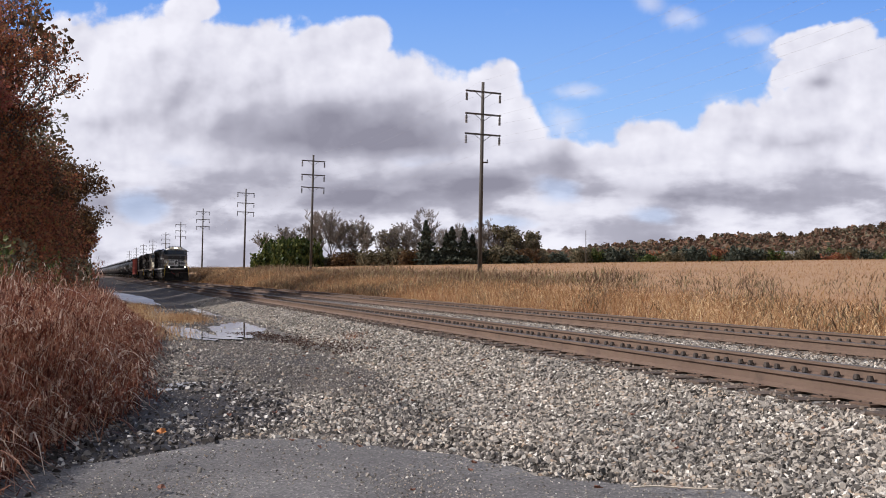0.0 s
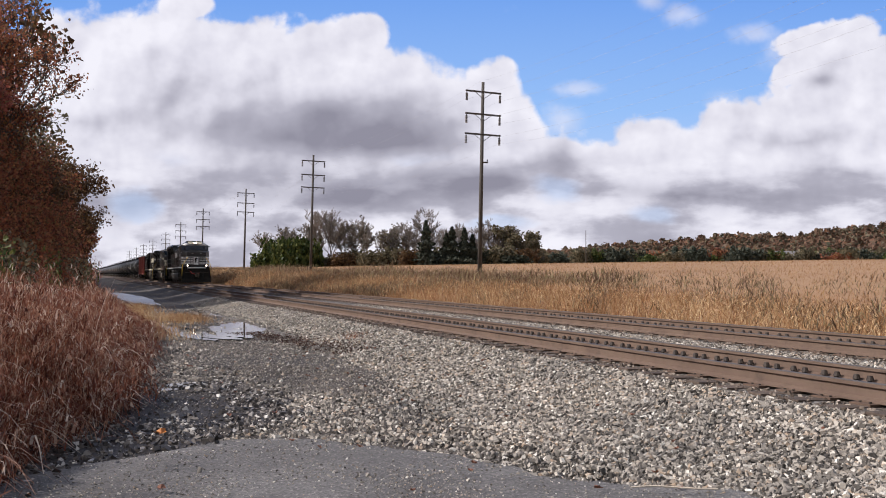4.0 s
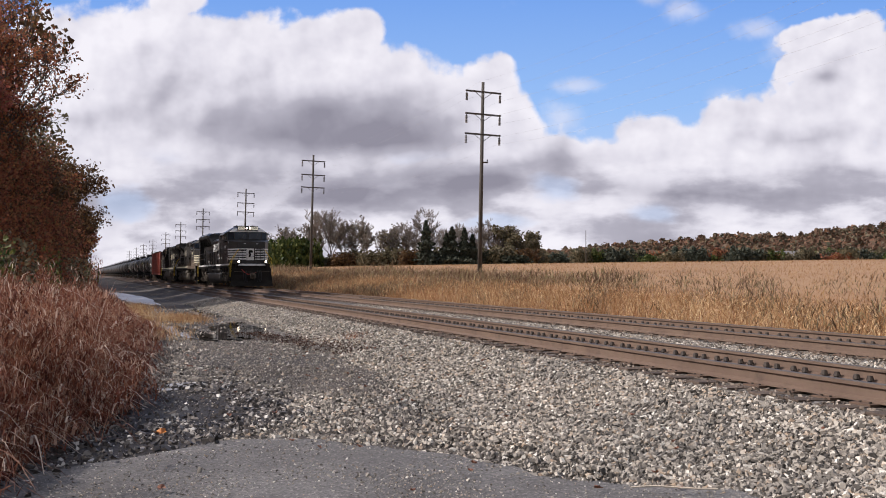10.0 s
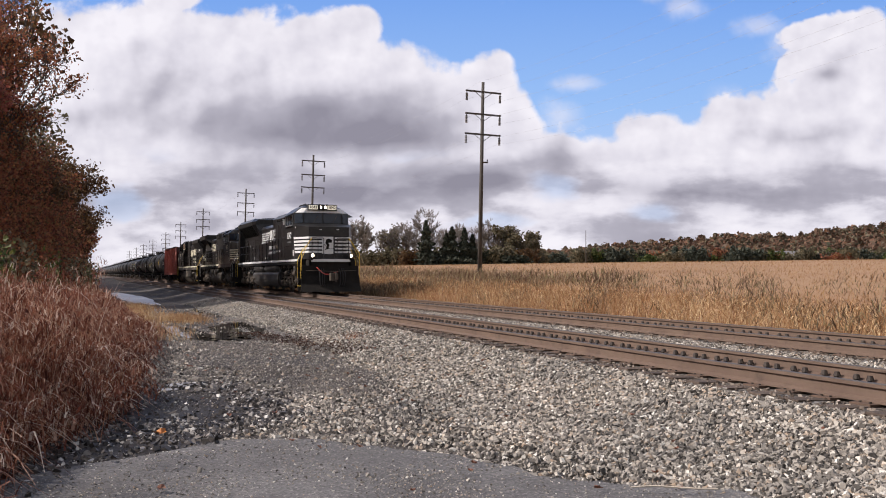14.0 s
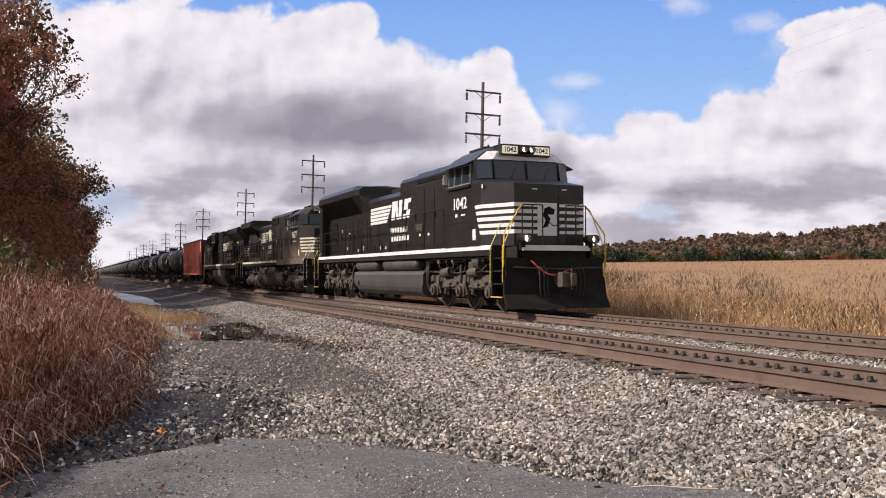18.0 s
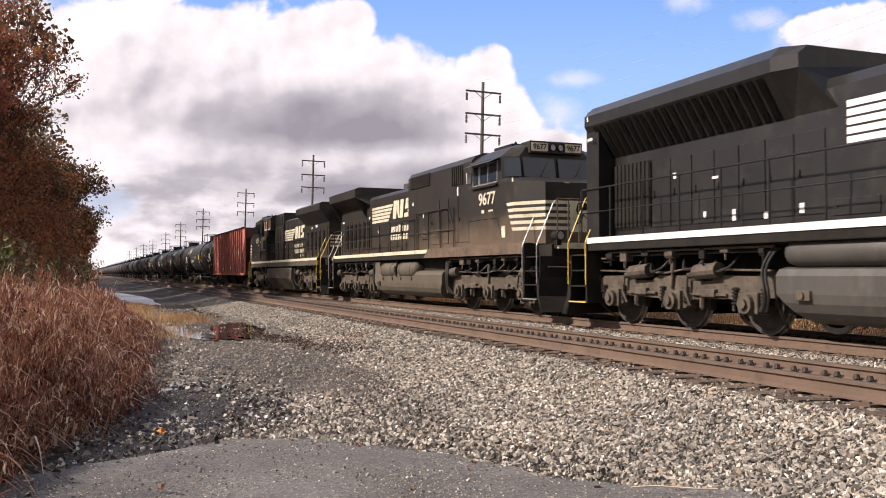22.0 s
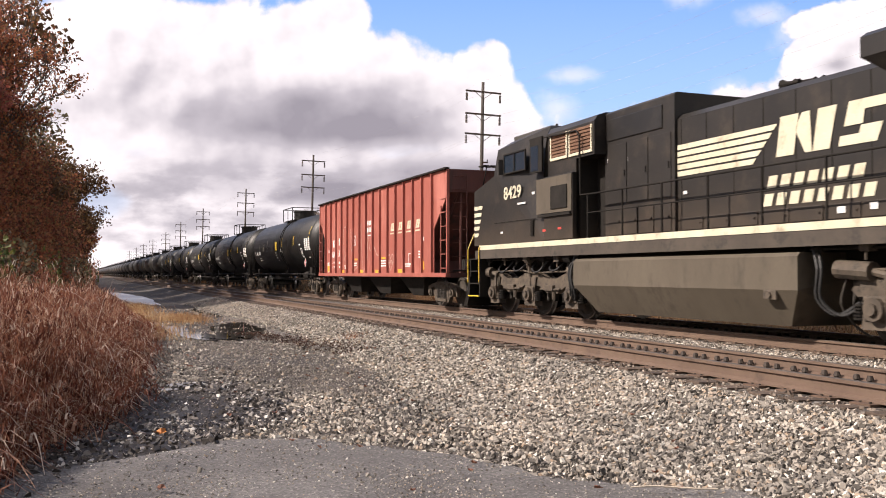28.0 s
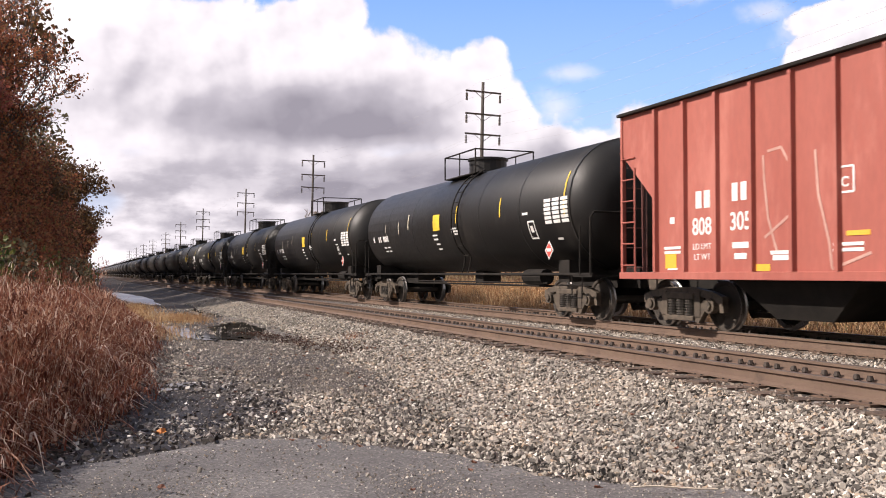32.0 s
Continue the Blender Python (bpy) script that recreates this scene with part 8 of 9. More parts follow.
        for k in range(7):      # hood panel seams
            bm = bmesh.new()
            o = 10.0 + k * 0.74
            face_plate(bm, s, 1.06, [(Y(o), 2.4), (Y(o + 0.02), 2.4), (Y(o + 0.02), 3.95), (Y(o), 3.95)], 0.006)
            part("panel_seam", bm, m_under, e)
        hood_doors(e, s, 1.06, Y(15.3), Y(L - 1.2), 1.95, 3.3, 6, paint)
        for k in range(5):
            grille(e, s, 1.08, Y(15.5 + k * 0.8), Y(15.85 + k * 0.8), 2.2, 3.1, 4)
        flying_mark(e, s, 1.068, *((Y(9.9), Y(14.73)) if s > 0 else (Y(14.73), Y(9.9))), 2.87, 3.5, m_cream)
        side_rail(e, L, 7.2, L - 1.3, 9, s, m_under, 2.75)
        handrail(e, [(s * 1.46, Y(4.5), 4.28), (s * 1.46, Y(6.75), 4.2), (s * 1.5, Y(6.95), 4.05), (s * 1.5, Y(7.0), 2.75), (s * 1.46, Y(7.2), 2.75)], [], m_under, 0.02)
        for k in range(5):      # slanted cream bars on the nose flank
            z = 2.04 + 0.185 * k
            bm = bmesh.new()
            face_plate(bm, s, 1.5, [(Y(1.165), z), (Y(1.42 + 0.065 * k), z), (Y(1.47 + 0.065 * k), z + 0.105), (Y(1.165), z + 0.105)], 0.005)
            part("nose_stripe", bm, m_cream, e)
    stripes(e, [(-1.49, Y(1.155)), (1.49, Y(1.155))], 2.04, 2.965, 5, 0.08, m_cream)
    stripes(e, [(-1.0, Y(L - 0.945)), (1.0, Y(L - 0.945))], 2.3, 2.95, 4, 0.08, m_cream)
    bm = bmesh.new()      # lagged roof edge and aerials over the cab
    box(bm, -1.1, 1.1, Y(2.85), Y(4.9), 4.5, 4.63, 0.03)
    part("cab_roof", bm, m_tankf, e, "grey weathered cab roof")
    for k in range(7):
        bm = bmesh.new()
        bar(bm, (-0.9 + 0.28 * k, Y(3.0 + 0.27 * k), 4.6), (-0.9 + 0.28 * k, Y(3.0 + 0.27 * k), 4.72), 0.045, 8, 0.03)
        part("roof_fitting", bm, m_under, e)
    bm = bmesh.new()
    box(bm, -0.42, 0.42, Y(13.1), Y(13.9), 4.08, 4.22, 0.03)
    part("exhaust_stack", bm, m_grime, e, "rusty exhaust stack")
    horns(e, Y(12.2), 4.14)
    end_rails(e, L, 0.78, -1, m_frame)
    end_rails(e, L, L - 0.78, 1, m_frame)
    CARS.append((e, off + L / 2, True))
    return e


emd_locomotive(22.2, 0.0)
ge_locomotive(21.4, 22.2, "9677", False, True, "dusty black six-axle diesel locomotive, second in the train")
cab_last_locomotive(20.7, 43.6)
# ---- freight cars ----
def freight_truck(parent, yc, spin=True):
    r = 0.46
    t = new("truck")
    t.parent, t.matrix_basis = parent, pose(0, yc, 0)
    for y in (-0.89, 0.89):
        ws = wheelset(t, y, r)
        if spin:
            SPIN.append((ws, r, parent))
    for s in (-1, 1):
        bm = bmesh.new()
        outer = [(-1.2, 0.62), (-0.95, 0.70), (-0.4, 0.78), (0.4, 0.78), (0.95, 0.70), (1.2, 0.62), (1.2, 0.47), (0.98, 0.53), (0.5, 0.64), (-0.5, 0.64), (-0.98, 0.53), (-1.2, 0.47)]
        prism(bm, outer, "x", s * 0.98, s * 1.1)
        for d in (-1, 1):      # tension members down to the spring seat, and the jaw outside each wheel
            prism(bm, [(d * 0.66, 0.56), (d * 0.82, 0.50), (d * 0.52, 0.13), (d * 0.36, 0.17)], "x", s * 0.98, s * 1.1)
            prism(bm, [(d * 1.06, 0.56), (d * 1.2, 0.56), (d * 1.2, 0.34), (d * 1.1, 0.34)], "x", s * 0.98, s * 1.08)
        for y in (-0.5, 0.5):      # columns standing proud
            box(bm, min(s * 1.02, s * 1.12), max(s * 1.02, s * 1.12), y - 0.09, y + 0.09, 0.24, 0.72, 0.02)
        for y in (-0.89, 0.89):
            bar(bm, (s * 1.02, y, r), (s * 1.16, y, r), 0.14, 12)
            bar(bm, (s * 1.15, y, r), (s * 1.2, y, r), 0.08, 8)
        box(bm, min(s * 0.98, s * 1.15), max(s * 0.98, s * 1.15), -0.42, 0.42, 0.16, 0.26, 0.02)
        box(bm, min(s * 0.98, s * 1.15), max(s * 0.98, s * 1.15), -0.42, 0.42, 0.56, 0.68, 0.02)
        part("side_frame", bm, m_frame, t, "dusty cast steel side frame")
        for y in (-0.26, 0.0, 0.26):
            bm = bmesh.new()
            spring(bm, s * 1.08, y, 0.26, 0.56, 0.1, 6)
            part("coil_spring", bm, m_truck, t)
    bm = bmesh.new()
    box(bm, -0.98, 0.98, -0.2, 0.2, 0.45, 0.75, 0.03)
    for y in (-0.5, 0.5):
        box(bm, -0.85, 0.85, y - 0.05, y + 0.05, 0.35, 0.47)
    part("bolster", bm, m_under, t)
    return t


def hopper_car(L, off):
    e = empty("hopper_car", pose(0, 0, 0), "faded red ribbed open-top hopper car with graffiti", "hopper car")
    Y = lambda o: o - L / 2
    a, c, z0, z1 = 0.7, L - 0.8, 1.05, 4.16
    for s in (-1, 1):
        bm = bmesh.new()      # side sheet, cut away at both end corners
        prism(bm, [(Y(a), 3.42), (Y(a + 1.12), 2.42), (Y(a + 1.12), z0), (Y(c - 1.12), z0), (Y(c - 1.12), 2.42), (Y(c), 3.42), (Y(c), z1), (Y(a), z1)], "x", s * 1.53, s * 1.56)
        side = part("side_sheet", bm, m_reds, e, "faded red side sheet")
        n = 17
        for k in range(1, n):
            y = Y(a + 1.22) + (c - a - 2.44) * (k - 1) / (n - 2)
            bm = bmesh.new()
            prism(bm, [(s * 1.558, y - 0.055), (s * 1.64, y - 0.035), (s * 1.64, y + 0.035), (s * 1.558, y + 0.055)], "z", z0 + 0.02, z1 - 0.05)
            part("rib", bm, m_reds, side)
        bm = bmesh.new()
        box(bm, min(s * 1.5, s * 1.66), max(s * 1.5, s * 1.66), Y(a) - 0.02, Y(c) + 0.02, z1 - 0.01, z1 + 0.05, 0.015)
        part("top_chord", bm, m_under, e)
        bm = bmesh.new()
        box(bm, min(s * 1.45, s * 1.62), max(s * 1.45, s * 1.62), Y(a) , Y(c), z0 - 0.12, z0 + 0.012, 0.01)
        part("side_sill", bm, m_reds, e)
        for yo, d in ((a, 1), (c, -1)):      # corner post and ladder in the cut-away
            y = Y(yo)
            bm = bmesh.new()
            box(bm, min(s * 1.5, s * 1.58), max(s * 1.5, s * 1.58), min(y, y + d * 0.07), max(y, y + d * 0.07), z0, z1)
            part("corner_post", bm, m_reds, e)
            bm = bmesh.new()
            yl = y + d * 0.5
            bar(bm, (s * 1.58, yl, z0), (s * 1.58, yl, 3.1), 0.02, 5)
            for k in range(6):
                bar(bm, (s * 1.58, y + d * 0.03, z0 + 0.15 + 0.42 * k), (s * 1.58, yl, z0 + 0.15 + 0.42 * k), 0.014, 5)
            part("side_ladder", bm, m_reds, e)
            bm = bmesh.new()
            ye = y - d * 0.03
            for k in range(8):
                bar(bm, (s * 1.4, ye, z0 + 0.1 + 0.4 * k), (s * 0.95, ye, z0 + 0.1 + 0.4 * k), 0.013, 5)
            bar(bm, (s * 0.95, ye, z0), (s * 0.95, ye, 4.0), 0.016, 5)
            part("end_ladder", bm, m_shadedred, e)
    # the hold's colour carries the shade under the slopes
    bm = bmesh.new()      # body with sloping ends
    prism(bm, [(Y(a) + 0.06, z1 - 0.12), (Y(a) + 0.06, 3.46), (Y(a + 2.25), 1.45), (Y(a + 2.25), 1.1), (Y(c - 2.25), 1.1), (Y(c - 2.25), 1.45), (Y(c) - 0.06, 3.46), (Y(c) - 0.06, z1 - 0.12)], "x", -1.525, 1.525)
    part("hold", bm, m_shadedred, e, "dark sloping end sheets and hold")
    for yo, d in ((a, 1), (c, -1)):
        bm = bmesh.new()
        box(bm, -1.55, 1.55, min(Y(yo), Y(yo) + d * 0.5), max(Y(yo), Y(yo) + d * 0.5), 0.92, 1.06, 0.01)
        part("end_platform", bm, m_shadedred, e)
        bm = bmesh.new()
        for k in range(3):
            x = -1.1 + 1.1 * k
            bar(bm, (x, Y(yo) + d * 0.1, 1.05), (x, Y(yo) + d * 0.05, 3.5), 0.035, 6)
        bar(bm, (-1.5, Y(yo) + d * 0.03, 3.5), (1.5, Y(yo) + d * 0.03, 3.5), 0.05, 6)
        part("end_post", bm, m_shadedred, e)
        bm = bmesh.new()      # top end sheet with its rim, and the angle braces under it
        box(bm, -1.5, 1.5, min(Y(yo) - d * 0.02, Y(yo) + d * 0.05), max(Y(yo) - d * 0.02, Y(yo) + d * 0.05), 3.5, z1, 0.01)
        sheet = part("end_sheet", bm, m_shadedred, e, "soot-stained red upper end sheet")
        for x in (-1.2, -0.2, 0.8):
            bm = bmesh.new()
            bar(bm, (x, Y(yo) + d * 0.02, 3.5), (x, Y(yo) + d * 1.5, 2.05), 0.04, 6)
            part("brace", bm, m_shadedred, sheet)
    bm = bmesh.new()      # hand brake wheel, its housing and chain
    yw = Y(a) - 0.12
    for k in range(20):
        p0, p1 = (2 * math.pi * k / 20, 2 * math.pi * (k + 1) / 20)
        bar(bm, (0.45 + 0.27 * math.cos(p0), yw, 2.2 + 0.27 * math.sin(p0)), (0.45 + 0.27 * math.cos(p1), yw, 2.2 + 0.27 * math.sin(p1)), 0.016, 5)
    for k in range(4):
        bar(bm, (0.45, yw, 2.2), (0.45 + 0.27 * math.cos(k * 1.571), yw, 2.2 + 0.27 * math.sin(k * 1.571)), 0.012, 5)
    wheel = part("brake_wheel", bm, m_frame, e, "rusty hand brake wheel")
    bm = bmesh.new()
    box(bm, 0.3, 0.6, yw + 0.03, yw + 0.18, 1.95, 2.42, 0.03)
    bar(bm, (0.45, yw + 0.12, 1.0), (0.45, yw + 0.12, 1.95), 0.02, 6)
    part("brake_housing", bm, m_frame, wheel)
    bm = bmesh.new()      # small grating over the end
    for k in range(5):
        box(bm, -0.5 + 0.22 * k, -0.34 + 0.22 * k, Y(a) - 0.3, Y(a) + 0.12, z1 + 0.1, z1 + 0.13)
    for x in (-0.4, 0.5):
        bar(bm, (x, Y(a) - 0.28, z1 + 0.1), (x, Y(a) - 0.02, z1 - 0.45), 0.018, 5)
        bar(bm, (x, Y(a) - 0.3, z1 + 0.1), (x, Y(a) + 0.12, z1 + 0.1), 0.018, 5)
    part("end_grating", bm, m_under, e, "dark grating step over the end")
    bm = bmesh.new()      # brake cylinder and pipes on the end platform
    bar(bm, (-0.9, Y(a) + 0.35, 1.3), (-0.3, Y(a) + 0.35, 1.3), 0.18, 12)
    bar(bm, (0.0, Y(a) + 0.3, 1.2), (0.9, Y(a) + 0.3, 1.2), 0.12, 10)
    pipe(bm, [(-1.4, Y(a) - 0.02, 1.12), (-0.2, Y(a) - 0.05, 1.16), (1.4, Y(a) - 0.02, 1.12)], 0.02, 6)
    part("brake_cylinder", bm, m_under, e)
    bm = bmesh.new()
    box(bm, -0.35, 0.35, Y(0.6), Y(L - 0.6), 0.72, 1.0)
    part("centre_sill", bm, m_under, e)
    bm = bmesh.new()
    box(bm, -1.35, 1.35, Y(2.9), Y(13.4), 0.9, 1.08)
    part("hopper_belly", bm, m_under, e, "black underside of the hold")
    for o, low, high in ((4.6, 0.5, 1.25), (8.2, 0.6, 1.4), (12.0, 0.6, 1.4)):      # outlet chutes
        bm = bmesh.new()
        loft(bm, [[(-1.3, Y(o - high), 0.92), (1.3, Y(o - high), 0.92), (1.3, Y(o + high), 0.92), (-1.3, Y(o + high), 0.92)], [(-1.05, Y(o - low), 0.3), (1.05, Y(o - low), 0.3), (1.05, Y(o + low), 0.3), (-1.05, Y(o + low), 0.3)]])
        part("outlet_chute", bm, m_under, e)
    for o in (2.3, L - 1.8 - 0.3):
        freight_truck(e, Y(o))
    coupler(e, Y(0.02), -1)
    coupler(e, Y(L - 0.02), 1)
    # stencils; the marks sit towards the trailing end and the leading end
    for s in (-1, 1):
        tr = SIDE_TURN[s]
        yy = (lambda o: Y(o)) if s < 0 else (lambda o: Y(L - o))
        small_marks(e, s, 1.564, [(yy(13.93), 2.32, 0.16, 0.3), (yy(13.7), 2.32, 0.16, 0.3), (yy(12.98), 2.38, 0.14, 0.3), (yy(12.76), 2.38, 0.14, 0.3)], m_whitep, "lettering_bar")
        lettering("car_number", "808", 0.42, m_whitep, e, tr, s * 1.562, yy(13.85), 1.84, "white stencilled number", 0.005, 0.85)
        lettering("car_number", "305", 0.42, m_whitep, e, tr, s * 1.562, yy(12.85), 1.88, "white stencilled number", 0.005, 0.85)
        lettering("load_stencil", "LD LMT", 0.15, m_whitep, e, tr, s * 1.562, yy(13.85), 1.5, "white load limit stencil")
        lettering("load_stencil", "LT WT", 0.15, m_whitep, e, tr, s * 1.562, yy(13.85), 1.32, "white light weight stencil")
        small_marks(e, s, 1.564, [(yy(12.85), 1.5, 0.4, 0.1), (yy(12.85), 1.32, 0.3, 0.1), (yy(14.7), 2.0, 0.14, 0.12), (yy(14.7), 1.5, 0.5, 0.05), (yy(14.7), 1.42, 0.5, 0.05), (yy(14.7), 1.12, 0.3, 0.04), (yy(11.9), 1.36, 0.5, 0.06), (yy(11.9), 1.28, 0.4, 0.08), (yy(10.6), 1.45, 0.55, 0.05), (yy(10.6), 1.37, 0.55, 0.05), (yy(6.94), 1.5, 0.72, 0.05), (yy(6.94), 1.41, 0.72, 0.05), (yy(6.94), 1.32, 0.7, 0.05), (yy(8.64), 2.49, 0.4, 0.05), (yy(8.82), 2.96, 0.12, 0.17), (yy(8.64), 2.96, 0.14, 0.17), (yy(8.46), 2.96, 0.12, 0.17), (yy(8.84), 2.7, 0.15, 0.18), (yy(8.64), 2.7, 0.12, 0.18), (yy(8.45), 2.7, 0.15, 0.18), (yy(3.0), 1.75, 0.4, 0.05), (yy(3.0), 1.66, 0.45, 0.05), (yy(3.0), 1.57, 0.4, 0.05), (yy(4.2), 1.36, 0.75, 0.04), (yy(4.25), 1.29, 0.5, 0.04), (yy(2.75), 2.15, 0.14, 0.12)], m_whitep)
        small_marks(e, s, 1.565, [(yy(14.75), 1.26, 0.34, 0.26), (yy(2.85), 1.3, 0.36, 0.26), (yy(12.36), 1.13, 0.4, 0.11), (yy(9.64), 1.13, 0.45, 0.11), (yy(7.68), 1.12, 0.42, 0.11), (yy(5.01), 1.13, 0.46, 0.12), (yy(6.87), 1.6, 0.5, 0.08), (yy(10.42), 1.6, 0.42, 0.07)], m_orange, "orange_panel")
        for k, w in ((0, 0.3), (1, 0.34), (2, 0.32), (3, 0.3)):      # slanted lettering high on the side as plain bars
            yo = yy(5.9 - 0.86 * k)
            bm = bmesh.new()
            flow = s if s > 0 else -1
            for c0, c1, za, zb in ((-0.6, 0.55, 2.53, 2.6), (-0.55, -0.05, 2.6, 2.74), (0.1, 0.55, 2.6, 2.74), (-0.45, 0.6, 2.74, 2.8)):
                la, lb = -0.5 * (za - 2.53), -0.5 * (zb - 2.53)
                la, lb = la * -flow, lb * -flow
                face_plate(bm, s, 1.564, [(yo + c0 * w + la, za), (yo + c1 * w + la, za), (yo + c1 * w + lb, zb), (yo + c0 * w + lb, zb)], 0.004)
            face_plate(bm, s, 1.564, [(yo - w * 0.8, 2.42), (yo + w * 0.7, 2.42), (yo + w * 0.7, 2.47), (yo - w * 0.8, 2.47)], 0.004)
            part("lettering_bar", bm, m_cream, e)
        # framed letter and small framed panel
        for yo, z, w, h in ((yy(10.65), 2.36, 0.32, 0.36), (yy(4.0), 1.52, 0.3, 0.36)):
            bm = bmesh.new()
            for (dy, dz, ww, hh) in ((0, h / 2, w, 0.03), (0, -h / 2, w, 0.03), (w / 2, 0, 0.03, h), (-w / 2, 0, 0.03, h)):
                face_plate(bm, s, 1.563, [(yo + dy - ww / 2, z + dz - hh / 2), (yo + dy + ww / 2, z + dz - hh / 2), (yo + dy + ww / 2, z + dz + hh / 2), (yo + dy - ww / 2, z + dz + hh / 2)], 0.004)
            part("stencil_frame", bm, m_whitep, e)
        lettering("stencil_letter", "C", 0.2, m_whitep, e, tr, s * 1.562, yy(10.65), 2.32, "white framed letter", 0.004)
        # sprayed graffiti strokes
        for pts in ([(12.3, 2.9), (12.28, 2.5), (12.2, 1.9), (12.0, 1.35)], [(11.6, 2.0), (12.28, 1.6)], [(12.2, 2.95), (11.9, 2.98), (11.75, 2.75)], [(11.2, 2.85), (11.15, 2.2), (10.95, 1.5), (10.9, 1.1)], [(10.9, 1.1), (10.2, 1.32)], [(9.95, 2.9), (9.9, 2.5)], [(9.75, 3.0), (9.72, 2.4), (9.6, 1.7), (9.4, 1.1)], [(9.4, 1.1), (8.9, 1.6), (8.8, 2.9)], [(8.7, 2.45), (8.6, 1.95), (8.45, 1.9)], [(8.2, 2.2), (7.7, 1.75), (7.5, 1.7)], [(6.05, 1.15), (6.3, 1.45), (6.32, 1.68), (6.18, 1.72), (6.05, 1.55), (5.92, 1.72), (5.8, 1.7), (5.78, 1.45), (6.05, 1.15)], [(6.25, 1.5), (6.15, 1.38), (6.1, 1.52), (6.0, 1.36), (5.95, 1.52), (5.85, 1.4)]):
            bm = bmesh.new()
            for (oa, za), (ob2, zb) in zip(pts, pts[1:]):
                d = Vector((yy(ob2) - yy(oa), zb - za))
                nrm = Vector((-d.y, d.x)).normalized() * 0.022
                face_plate(bm, s, 1.5635, [(yy(oa) - nrm.x, za - nrm.y), (yy(ob2) - nrm.x, zb - nrm.y), (yy(ob2) + nrm.x, zb + nrm.y), (yy(oa) + nrm.x, za + nrm.y)], 0.003)
            part("graffiti_stroke", bm, m_spray, e)
    CARS.append((e, off + L / 2, False))
    return e


